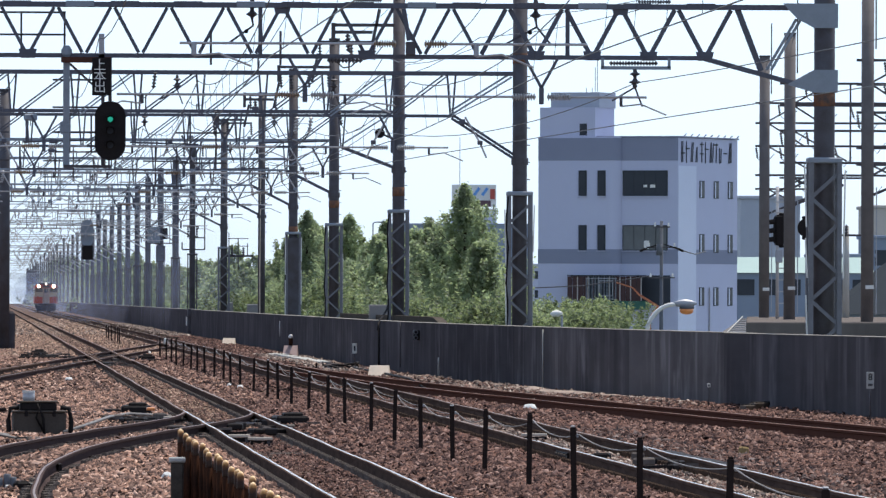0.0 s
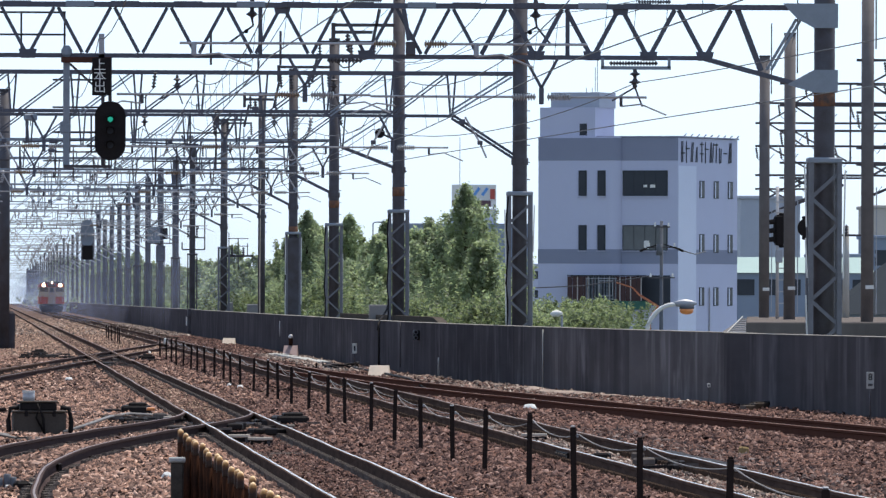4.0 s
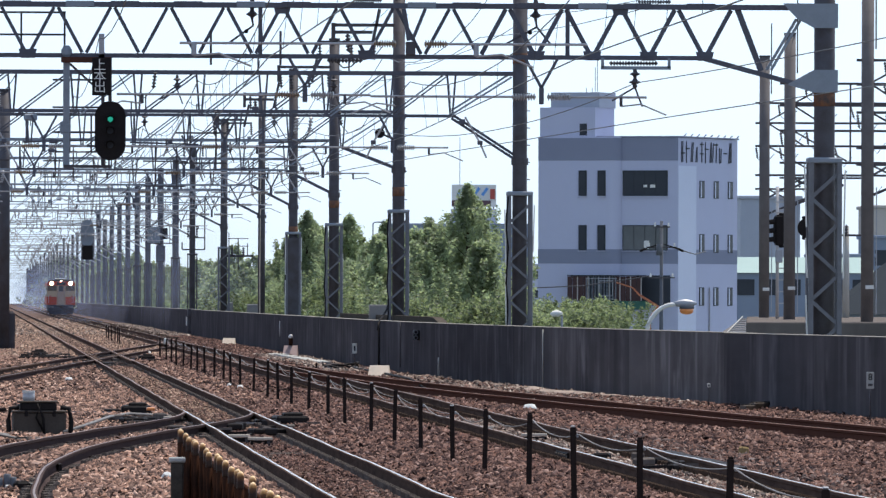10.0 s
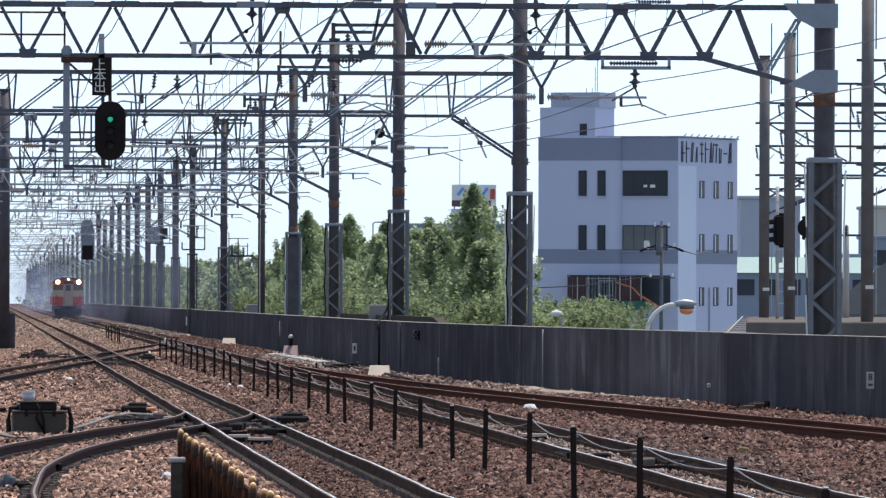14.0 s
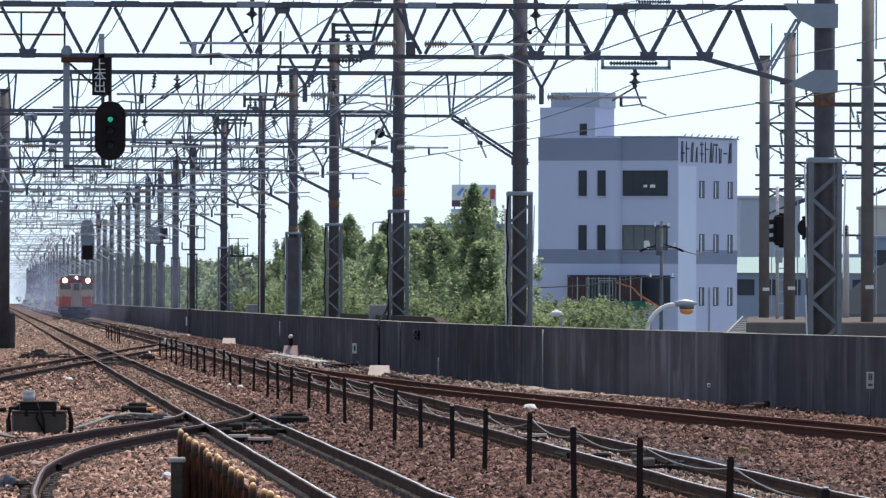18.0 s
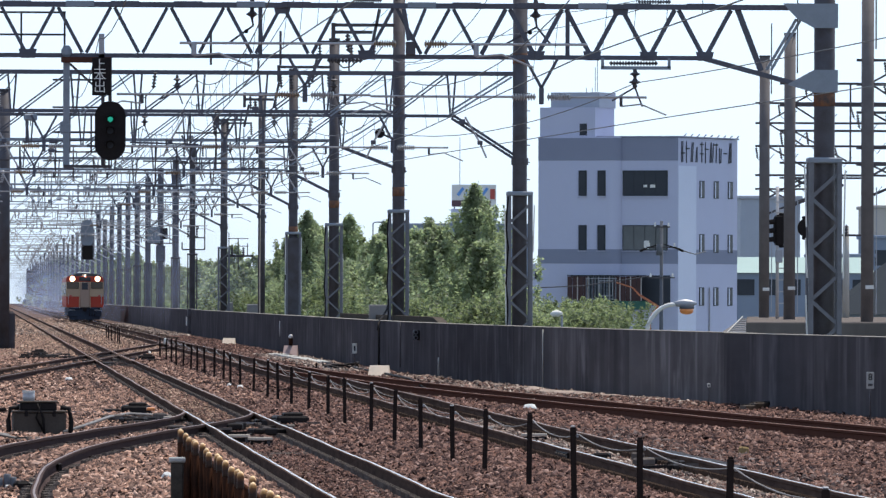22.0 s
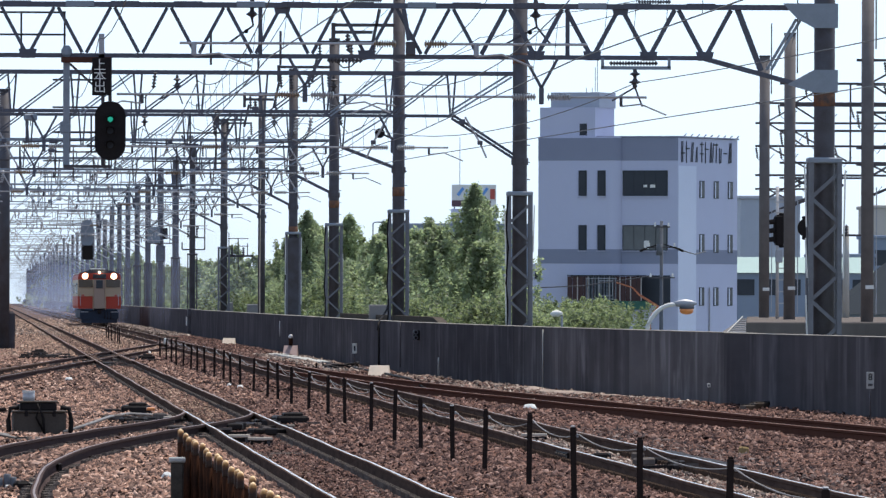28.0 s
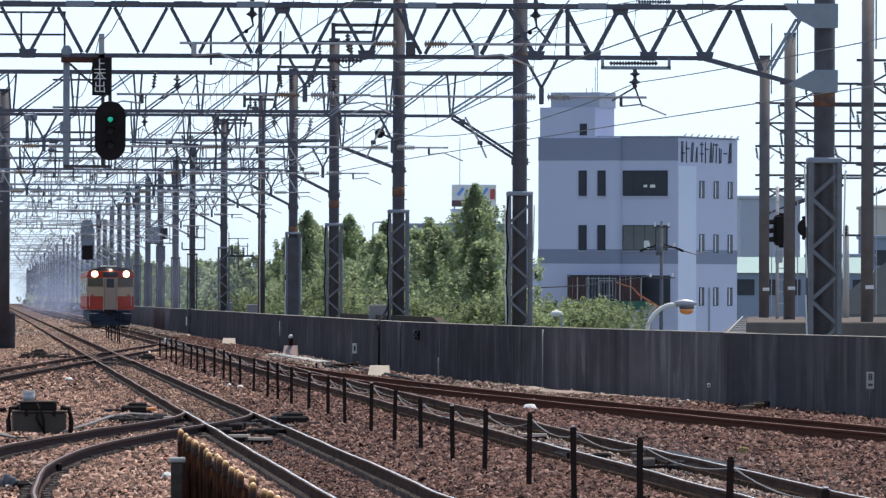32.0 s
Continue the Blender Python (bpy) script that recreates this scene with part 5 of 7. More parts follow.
# ---- things on the parapet ----
def text_mesh(body, size, name):
    cu = bpy.data.curves.new(name, "FONT")
    cu.body, cu.size, cu.align_x, cu.align_y, cu.extrude = body, size, "CENTER", "CENTER", 0.002
    ob = bpy.data.objects.new(name, cu)
    scene.collection.objects.link(ob)
    me = bpy.data.meshes.new_from_object(ob.evaluated_get(bpy.context.evaluated_depsgraph_get()))
    bpy.data.objects.remove(ob)
    return me


def lettering(body, size, mat, parent, at, name="lettering", label=""):
    me = text_mesh(body, size, name)
    me.materials.clear()
    me.materials.append(mat)
    return part(name, me, None, parent, label, at)


def post_sign(x, y, z, w, h, label, body=""):
    t = thing("number_sign", pose(x, y, BED, 0, 0, -3), label, "sign", "signs beside the parapet")
    part("post", Mesh().tube([(0, 0.03, -0.05), (0, 0.03, z - BED)], 0.012, 8), M_STEEL, t, smooth=True)
    part("plate", Mesh().block((0, 0, z - BED), (w, 0.02, h), 0.004), M_PALE_CONCRETE if body else M_WHITE, t)
    if body:
        lettering(body, 0.15, M_BLACK, t, pose(0, -0.016, z - BED + 0.05, 90, 0, 0))
        part("small_bar", Mesh().block((0, -0.014, z - BED - 0.07), (w * 0.6, 0.006, 0.04), 0.001), M_STEEL, t)
    else:
        part("mark", Mesh().block((0, -0.012, z - BED), (w * 0.4, 0.006, h * 0.5), 0.001), M_SLATE, t)


post_sign(14.13, 162, 0.53, 0.122, 0.265, "grey plate with a black figure before the parapet", "8")
post_sign(10.72, 296, 0.36, 0.13, 0.3, "small pale plate before the dark parapet")
post_sign(13.25, 186, 0.24, 0.06, 0.07, "tiny pale plate before the dark parapet")
for y, r, z0, z1, m, lab in ((222, 0.016, BED, 1.15, M_PALE_CONCRETE, "pale vertical pipe on the parapet"), (270, 0.014, 0.0, 1.2, M_STEEL, "grey vertical pipe on the parapet"), (282, 0.03, BED, 1.0, M_BLACK, "black conduit on the parapet"),
                             (376, 0.02, 0.4, 0.98, M_PIPE, "white marker pole at the parapet"), (253, 0.02, BED, 0.35, M_PALE_CONCRETE, "short pale pipe at the parapet")):
    solo("wall_pipe", Mesh().tube([(0, 0, z0), (0, 0, z1)], r, 8), m, lab, "pipe", at=(wall_x(y) - 0.06, y, 0), group="pipes on the parapet", smooth=True)
cable([(10.86, 282, 0.95), (10.88, 282.2, 1.12), (11.0, 283, 1.28), (11.2, 284.5, 1.5), (11.3, 285, 1.75)], 0.03, M_BLACK, "black cable bending over the parapet to a mast")
t = thing("wall_lamp", pose(wall_x(262) - 0.08, 262, 0.88), "small black lamp with round lens on the parapet", "lamp")
part("case", Mesh().block((0, 0, 0), (0.16, 0.5, 0.26), 0.03), M_BLACK, t)
for z in (0.07, -0.07):
    ring = part("hood", Mesh().tube([(-0.02, -0.3, z), (-0.02, -0.24, z)], 0.062, 14), M_UTILITY, t)
    part("lens", Mesh().tube([(-0.02, -0.31, z), (-0.02, -0.29, z)], 0.035, 12), M_BLACK, ring)
for x, y, z, w, h, nm in ((11.3, 296, 1.24, 0.53, 0.5, "a"), (10.95 + 0.9, 455, 1.1, 0.62, 0.55, "b"), (11.8, 505, 1.1, 0.65, 0.6, "c")):
    t = thing("relay_cabinet", (x + 0.1, y, z - 0.1), "grey steel relay cabinet behind the parapet", "cabinet", "relay cabinets")
    part("case", Mesh().block((0, 0, h / 2), (w, 0.4, h), 0.02), M_TAN, t)
    part("door", Mesh().block((0, -0.205, h / 2), (w * 0.86, 0.015, h * 0.84), 0.005), M_TAN, t)
    part("support", Mesh().bar((0, 0.1, -1.4), (0, 0.1, 0.02), 0.2), M_STEEL, t)
t = thing("low_wall", (0, 0, 0), "low brownish concrete wall with a rounded end behind the parapet", "wall")
run = [(11.38 + 0.00008 * (324 - q) ** 2, q, 1.345 - (0.0 if q > 264 else 0.012 * (264 - q) ** 2)) for q in (324, 312, 300, 290, 280, 272, 266, 263, 261, 259.5, 258)]
part("wall_body", Mesh().sweep(run, [(-0.12, -8.0), (0.12, -8.0), (0.12, 0), (-0.12, 0)]), M_POST_GREY, t)
for i in (9,):
    yy = GANTRY_Y[i + 1]
    t = thing("pole_transformer", (11.5, yy - 0.3, 0), "grey transformer boxes bolted to a mast", "transformer")
    part("case", Mesh().block((-0.45, 0, 6.0), (0.85, 0.5, 1.1), 0.05), M_GUSSET, t)
    part("case", Mesh().block((0.3, -0.05, 6.1), (0.34, 0.4, 0.75), 0.05), M_BLACK, t, "black fuse box")
    part("bracket", Mesh().bar((0.05, -0.3, 6.6), (0.62, -0.3, 6.6), 0.06), M_GALV, t)
    part("bracket", Mesh().bar((0.6, -0.3, 5.5), (0.6, -0.3, 6.6), 0.06), M_GALV, t)
    part("lower_case", Mesh().block((0.0, -0.05, 4.75), (0.62, 0.5, 1.1), 0.04), M_BEAM, t, "dull blue-grey transformer case")
    part("mount", Mesh().bar((-0.9, 0.1, 5.45), (0.95, 0.1, 5.45), 0.08), M_STEEL, t)


# ---- signals ----
def stadium(w, h, n=10):
    r = w / 2
    return [(r * math.cos(a), h / 2 - r + r * math.sin(a)) for a in (math.pi * k / n for k in range(n + 1))] + \
           [(r * math.cos(a), -h / 2 + r + r * math.sin(a)) for a in (math.pi + math.pi * k / n for k in range(n + 1))]


def signal(at, label, lit, size=1.0):
    t = thing("railway_signal", at @ Matrix.Diagonal((size, size, size, 1)), label, "signal", "signals over the tracks")
    part("backboard", Mesh().plate(stadium(0.54, 1.04), 0, 0.02), M_BLACK, t)
    part("lamp_case", Mesh().block((0, 0.1, 0), (0.26, 0.18, 0.86), 0.03), M_BLACK, t)
    for k, z in enumerate((0.20, 0.0, -0.25)):
        lens = part("lens", Mesh().tube([(0, -0.03, z), (0, -0.012, z)], 0.046 if lit == k else 0.058, 18), M_GREEN if lit == k else M_GLASS, t, "lit green lens" if lit == k else "dark lens")
        m = Mesh()
        arc = [math.radians(a) for a in range(-20, 201, 20)]
        m.add([(rr * math.cos(a), yy, z + rr * math.sin(a)) for rr in (0.078, 0.086) for yy in (-0.22, -0.01) for a in arc],
              [q for k2 in range(len(arc) - 1) for q in ((k2, k2 + 1, k2 + 13, k2 + 12), (k2 + 24, k2 + 36, k2 + 37, k2 + 25), (k2, k2 + 24, k2 + 25, k2 + 1))])
        part("hood", m, M_BLACK, t)
    return t


sg = signal(pose(2.21, 183.5, 4.83), "black three-lamp railway signal showing green", 0, 1.034)
part("mount", Mesh().bar((0, 0.44, -0.5), (0, 0.44, 1.36), 0.06), M_STEEL, sg)
part("mount", Mesh().bar((0, 0.1, 0.3), (0, 0.46, 0.3), 0.08), M_STEEL, sg)
t = thing("signal_name_board", pose(2.05, 183.6, 5.81), "black board with three white characters above the signal", "sign")
part("board", Mesh().block((0, 0, 0), (0.34, 0.04, 0.68), 0.01), M_BLACK, t)
for k, ch in enumerate("上本出"):
    lettering(ch, 0.23, M_WHITE, t, pose(-0.03, -0.026, 0.2 - 0.2 * k, 90, 0, 0), "character")
part("hanger", Mesh().bar((0, 0.1, 0.2), (0, 0.1, 0.78), 0.1, 0.08), M_GALV, t)
part("hanger_foot", Mesh().bar((0, 0.06, 0.36), (0, 0.42, 0.36), 0.1, 0.1), M_GALV, t)
t = thing("signal_cradle", (1.42, 183.95, 6.16), "grey steel cradle hanging from the gantry beam", "bracket")
part("post", Mesh().bar((0, 0, 0), (0, 0, -1.97), 0.12, 0.12), M_GUSSET, t)
part("post_head", Mesh().stack((0, -0.02, -0.02), (0, -0.02, 0.22), [0.04, 0.1, 0.1, 0.05], 10), M_GUSSET, t)
part("post_joint", Mesh().block((-0.02, 0, -1.28), (0.2, 0.14, 0.22), 0.04), M_GUSSET, t)
part("post", Mesh().bar((0.66, 0, 0.1), (0.66, 0, -1.97), 0.06, 0.06), M_STEEL, t)
part("top_bar", Mesh().bar((-0.1, -0.1, -0.04), (0.8, -0.1, -0.04), 0.1, 0.1), M_RUST, t)
part("platform", Mesh().bar((-0.05, 0, -1.97), (0.8, 0, -1.97), 0.5, 0.05), M_STEEL, t)
for z in (-0.4, -0.9, -1.35):
    part("rung", Mesh().bar((-0.25, 0, z), (0.66, 0, z), 0.035), M_STEEL, t)
part("strut", Mesh().bar((0.05, 0, -0.1), (0.62, 0, -0.62), 0.04), M_STEEL, t)
t = thing("distant_signal", (5.62, 570, 4.0), "black square signal with a grey cabinet far down the line", "signal", "signals over the tracks")
part("lamp_case", Mesh().block((0, -0.1, 0.35), (0.62, 0.2, 0.8), 0.04), M_BLACK, t)
part("back_board", Mesh().plate([(px - 0.03, pz + 1.45) for px, pz in stadium(0.72, 1.5)], 0, 0.06), M_GUSSET, t, "grey rounded back board")
part("cabinet", Mesh().block((-0.03, 0.15, 1.35), (0.4, 0.25, 1.05), 0.04), M_STEEL, t)
part("mount", Mesh().bar((0.15, 0.05, 0.0), (0.15, 0.05, 2.2), 0.1), M_STEEL, t)
t = thing("mast_footing", (0.35, 382.4, BED - 0.1), "dark square footing round a mast", "footing")
part("block", Mesh().block((0.17, 0, 0.78), (1.06, 0.9, 1.58), 0.09), M_CONCRETE, t)


# ---- office building ----
def office():
    W, D, G = 9.3, 10.8, -7.2
    t = thing("office_building", pose(43.6, 640, G, 0, 0, -24.5), "blue-grey rendered office building with a rooftop block", "building")
    top = 12.07 - G
    Z = lambda z: z - G
    part("body", Mesh().box((-W / 2, D / 2, top / 2), (W, D, top)), M_BLDG, t)
    def front(z0, z1, out=0.0):
        """The left part of the front stands forward and rounds back into the wall."""
        e = [(-9.3 - out, 0.1), (-9.3 - out, -0.47 - out)] + [(-4.55 + 0.75 * math.sin(a), -0.47 - out + 0.57 * (1 - math.cos(a))) for a in (math.pi / 2 * k / 8 for k in range(9))]
        n = len(e)
        return Mesh().add([(x, y, z) for z in (z0, z1) for x, y in e], [tuple(reversed(range(n))), tuple(range(n, 2 * n))] + [(k, (k + 1) % n, (k + 1) % n + n, k + n) for k in range(n)])

    part("front_block", front(0, top + 0.06), M_BLDG, t, smooth=False)
    part("parapet_cap", Mesh().box((-W / 2 + 0.02, D / 2, top + 0.06), (W + 0.16, D + 0.16, 0.09)), M_BLDG_BAND, t)
    for z0, z1 in ((10.62, 12.05), (4.09, 5.0)):
        part("dark_band", Mesh().box((-1.9, -0.006, Z((z0 + z1) / 2)), (3.8, 0.02, z1 - z0)), M_BLDG_BAND, t)
        part("dark_band", front(Z(z0), Z(z1), 0.012), M_BLDG_BAND, t)
    part("dark_band", Mesh().box((0.004, D / 2, Z(4.55)), (0.02, D, 0.9)), M_BLDG_BAND, t)
    pent = part("rooftop_block", Mesh().box((-7.4, 1.4, top + 0.95), (3.75, 3.4, 1.95)), M_BLDG, t)
    part("rooftop_parapet", Mesh().box((-7.1, 1.7, top + 2.4), (3.3, 2.9, 0.98)), M_PALE_PANEL, pent, "pale panels round the rooftop plant")
    part("rooftop_door", Mesh().box((-6.32, -0.31, top + 0.52), (0.5, 0.02, 0.75)), M_GLASS, pent)
    for dx, hh in ((-6.1, 2.6), (-5.95, 4.2), (-6.7, 1.3), (-6.3, 1.3)):
        part("aerial", Mesh().tube([(dx, 1.2, top + 1.9), (dx, 1.2, top + 1.9 + hh)], 0.025, 5), M_GALV, pent)
    part("aerial_arm", Mesh().bar((-6.5, 1.2, top + 5.4), (-5.6, 1.2, top + 5.4), 0.03), M_GALV, pent)

    def window(c, w, h, face, panes=1):
        """face 0: the long front; 1: the right-hand side."""
        turn = pose(*c, 0, 0, 90 if face else 0)
        wd = part("window", Mesh().plate([(-w / 2 - 0.05, -h / 2 - 0.05), (w / 2 + 0.05, -h / 2 - 0.05), (w / 2 + 0.05, h / 2 + 0.05), (-w / 2 - 0.05, h / 2 + 0.05)], 0, 0.03), M_SLATE, t, at=turn)
        pw = w / panes
        for k in range(panes):
            part("pane", Mesh().box((-w / 2 + pw * (k + 0.5), -0.022, 0), (pw - 0.05, 0.02, h - 0.04)), M_GLASS_PALE if panes > 1 and c[2] < 14 else M_GLASS, wd)
        if face:
            # Sun on the left reveal is put into its pale colour.
            part("reveal", Mesh().box((-w * 0.34, -0.03, 0), (w * 0.22, 0.05, h)), M_BLDG_SUNLIT, wd, "window reveal painted as if sunlit")
        else:
            part("sill", Mesh().box((0, -0.06, -h / 2 - 0.07), (w + 0.16, 0.12, 0.05)), M_BLDG, wd)
        if w < 1 and not face:
            part("reveal", Mesh().box((-w / 2 - 0.06, -0.03, 0), (0.04, 0.06, h + 0.1)), M_BLDG_BAND, wd)

    for z0, z1 in ((8.42, 9.94), (4.96, 6.48)):
        for px in (-6.27, -4.99):
            window((px, -0.49, Z((z0 + z1) / 2)), 0.43, z1 - z0, 0)
        window((-2.22, -0.02, Z((z0 + z1) / 2)), 2.95, z1 - z0, 0, 4)
    for z0, z1 in ((8.33, 9.33), (4.87, 5.94), (1.49, 2.56)):
        for v in (4.28, 6.87, 9.46):
            window((0.02, v, Z((z0 + z1) / 2)), 0.78, z1 - z0, 1)
    part("dark_entrance", Mesh().box((-1.65, -0.02, Z(2.4)), (2.3, 0.04, 1.9)), M_GLASS, t)
    part("lit_blind", Mesh().box((-1.7, -0.05, Z(9.0)), (0.35, 0.01, 0.2)), M_WHITE, t, "pale paper in the window")
    part("lit_blind", Mesh().box((-2.2, -0.05, Z(9.0)), (0.25, 0.01, 0.16)), M_WHITE, t, "pale paper in the window")
    part("shutter", Mesh().box((-2.1, -0.05, Z(5.3)), (0.35, 0.01, 0.5)), M_WHITE, t, "pale paper in the window")
    # enclosed yard in front
    for k in range(14):
        part("yard_board", Mesh().box((-6.85 + 0.36 * k, -1.2, Z(2.5)), (0.31, 0.04, 1.55)), M_REDWOOD if k not in (4, 5, 6, 7, 8) else M_SLATE, t)
        part("board_batten", Mesh().box((-6.69 + 0.36 * k, -1.23, Z(2.5)), (0.05, 0.03, 1.5)), M_BEIGE if k % 2 else M_REDWOOD, t)
    for k in range(11):
        part("grille_bar", Mesh().bar((-5.7 + 0.2 * k, -1.28, Z(1.8)), (-5.7 + 0.2 * k, -1.28, Z(3.2)), 0.035), M_GUSSET, t, "grey grille bar")
    for z in (1.85, 3.15):
        part("grille_rail", Mesh().bar((-5.75, -1.28, Z(z)), (-3.65, -1.28, Z(z)), 0.04), M_GALV, t)
    for a, b in (((-4.8, 2.05), (-3.9, 2.05)), ((-4.8, 3.0), (-3.9, 3.0)), ((-4.8, 2.05), (-4.8, 3.0)), ((-3.9, 2.05), (-3.9, 3.0))):
        part("yard_window_frame", Mesh().bar((a[0], -1.31, Z(a[1])), (b[0], -1.31, Z(b[1])), 0.05), M_GALV, t)
    part("green_net", Mesh().box((-3.3, -1.4, Z(1.45)), (3.8, 0.03, 0.55)), M_NET, t, "green mesh along the yard")
    part("yard_roof", Mesh().box((-4.5, -0.8, Z(3.33)), (5.0, 1.0, 0.06)), M_SLATE, t)
    # lettering as plain bars
    rl = random.Random(3)
    for k in range(11):
        v, m = 0.72 + k * 0.86, Mesh()
        small = 0.35 if k in (8, 3) else 0.0
        lo_z, hi_z = Z(10.5), Z(11.85 - small)
        kinds = ("vvh", "vh", "dd", "dv", "hvh", "vh", "dvd", "hd", "vd", "h", "dvv")[k]
        for q, c in enumerate(kinds):
            if c == "v":
                m.bar((0.05, v - 0.2 + 0.2 * q, lo_z + 0.05 * q), (0.05, v - 0.2 + 0.2 * q, hi_z), 0.03, 0.085)
            elif c == "h":
                z = hi_z - 0.15 - 0.3 * q if len(kinds) > 1 else (lo_z + hi_z) / 2
                m.bar((0.05, v - 0.32, z), (0.05, v + 0.32, z), 0.03, 0.085)
            else:
                m.bar((0.05, v - 0.25 + 0.26 * q, lo_z + 0.05), (0.05, v - 0.02 + 0.2 * q + rl.uniform(-0.05, 0.05), hi_z - 0.05), 0.03, 0.085)
        part("sign_stroke", m, M_SIGN_DARK, t, "dark raised sign strokes")
    for k in range(9):
        part("sign_lamp", Mesh().tube([(0.05, 0.9 + k * 1.2, top + 0.1), (0.22, 0.9 + k * 1.2, top + 0.26)], 0.035, 6), M_BLDG_BAND, t)
    # Sunlit corner strip of the side wall, painted with the lighter copy.
    part("corner_panel", Mesh().box((0.02, 1.6, Z(10.3) / 2), (0.04, 3.2, Z(10.3))), M_BLDG_SUNLIT, t)
    part("drain_pipe", Mesh().tube([(0.06, 5.6, Z(-7)), (0.06, 5.6, Z(2.6))], 0.05, 6), M_GALV, t)


office()


def block_building(name, x0, x1, y, d, ztop, mat, label, floors, cols, roof=None):
    t = thing(name, (x0, y, -7.2), label, "building", "buildings beyond the line")
    h = ztop + 7.2
    part("wall", Mesh().box(((x1 - x0) / 2, d / 2, h / 2), (x1 - x0, d, h)), mat, t)
    part("roof", Mesh().block(((x1 - x0) / 2, d / 2, h + 0.15), (x1 - x0 + 0.4, d + 0.4, 0.3), 0.05), roof or mat, t)
    for f in range(floors):
        for c in range(cols):
            w = (x1 - x0) / cols
            part("window", Mesh().box((w * (c + 0.5), -0.03, h - 1.6 - f * 3.2), (w * 0.5, 0.06, 1.3)), M_GLASS, t)
    return t


block_building("grey_building", 66.9, 72.2, 900, 14, 10.8, M_PALE_PANEL, "plain pale grey building behind the office", 0, 1)
block_building("apartment_building", 78.6, 90, 900, 14, 10.0, M_BEIGE, "plain beige building in the distance", 0, 3)
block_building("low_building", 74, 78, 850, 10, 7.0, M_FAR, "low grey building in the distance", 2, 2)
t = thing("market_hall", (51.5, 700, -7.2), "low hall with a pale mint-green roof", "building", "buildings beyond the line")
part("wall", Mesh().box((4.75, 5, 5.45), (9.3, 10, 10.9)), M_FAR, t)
part("roof", Mesh().sweep([(-0.3, 5, 0), (9.8, 5, 0)], [(-5.3, 10.9), (5.3, 10.9), (1.0, 12.0), (-1.0, 12.0)]), M_MINT, t, "pale mint-green metal roof")
for k in range(6):
    part("window", Mesh().box((0.9 + 1.6 * k, -0.02, 9.9), (1.2, 0.05, 1.1)), M_GLASS, t)
t = thing("tiled_house", (30.8, 430, -7.5), "small house with a grey-brown tiled roof", "house", "buildings beyond the line")
part("wall", Mesh().box((2.6, 3.3, 3.8), (3.4, 4.6, 7.6)), M_BEIGE, t)
part("roof", Mesh().add([(0.5, 0.6, 7.7), (4.6, 0.6, 7.7), (4.6, 6.0, 7.7), (0.5, 6.0, 7.7), (1.5, 3.3, 8.55), (3.6, 3.3, 8.55)], [(0, 1, 5, 4), (1, 2, 5), (2, 3, 4, 5), (3, 0, 4), (3, 2, 1, 0)]), M_ROOF_TILE, t, "grey-brown tiled hipped roof")
for k in range(9):
    u = (k + 0.5) / 9
    part("tile_course", Mesh().bar((0.5 + u, 0.6 + 2.7 * u, 7.72 + 0.85 * u), (4.6 - u, 0.6 + 2.7 * u, 7.72 + 0.85 * u), 0.1, 0.035), M_TILE, t)
part("hip_cap", Mesh().bar((0.45, 0.55, 7.72), (1.5, 3.3, 8.6), 0.05, 0.04), M_PALE_CONCRETE, t, "pale hip tiles")
part("eave", Mesh().bar((0.45, 0.55, 7.66), (4.65, 0.55, 7.66), 0.08, 0.08), M_PALE_CONCRETE, t, "pale eave board")
t = thing("dark_roofed_house", (50.6, 600, -7.2), "house with a dark hipped roof", "house", "buildings beyond the line")
part("wall", Mesh().box((4, 4, 4.1), (8, 8, 8.2)), M_FAR, t)
part("roof", Mesh().add([(-0.6, -0.6, 8.2), (8.6, -0.6, 8.2), (8.6, 8.6, 8.2), (-0.6, 8.6, 8.2), (3, 4, 11.3), (5, 4, 11.3)], [(0, 1, 5, 4), (1, 2, 5), (2, 3, 4, 5), (3, 0, 4), (3, 2, 1, 0)]), M_SLATE, t)

for x0, w, y, z in ((88, 9, 1700, 7.5), (99, 6, 1750, 9.0), (107, 12, 1690, 6.5), (121, 8, 1720, 8.5), (131, 14, 1760, 7.0), (151, 10, 1700, 9.5)):
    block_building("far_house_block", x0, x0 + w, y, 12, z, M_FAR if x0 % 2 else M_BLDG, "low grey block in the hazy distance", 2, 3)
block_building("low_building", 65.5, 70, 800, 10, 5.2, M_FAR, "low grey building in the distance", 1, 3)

# roof billboard far off
t = thing("billboard_building", (64, 1500, -7.2), "far grey building with a billboard on its roof", "building", "buildings beyond the line")
part("wall", Mesh().box((6, 8, 10.1), (20, 16, 20.2)), M_FAR, t)
part("stair_tower", Mesh().box((8.1, 5, 11.2), (6.5, 6, 22.4)), M_BLDG, t)
bb = part("billboard", Mesh().box((8.1, 4, 24.35), (6.6, 0.4, 3.3)), M_WHITE, t, "white billboard with blue and red areas")
part("billboard_strip", Mesh().box((7.7, 3.75, 23.2), (5.8, 0.1, 0.9)), M_DARK_RED, bb)
part("billboard_patch", Mesh().box((10.85, 3.75, 24.6), (0.7, 0.12, 1.5)), M_SIGN_RED, bb)
for k in range(4):
    part("sign_shape", Mesh().bar((5.7 + k * 1.2, 3.74, 24.4), (6.5 + k * 1.2, 3.74, 25.5), 0.1, 0.42), M_BLUE, bb)
for dx in (5.2, 7, 9, 11):
    part("billboard_leg", Mesh().bar((dx, 4, 22.3), (dx, 4, 22.8), 0.2), M_STEEL, bb)
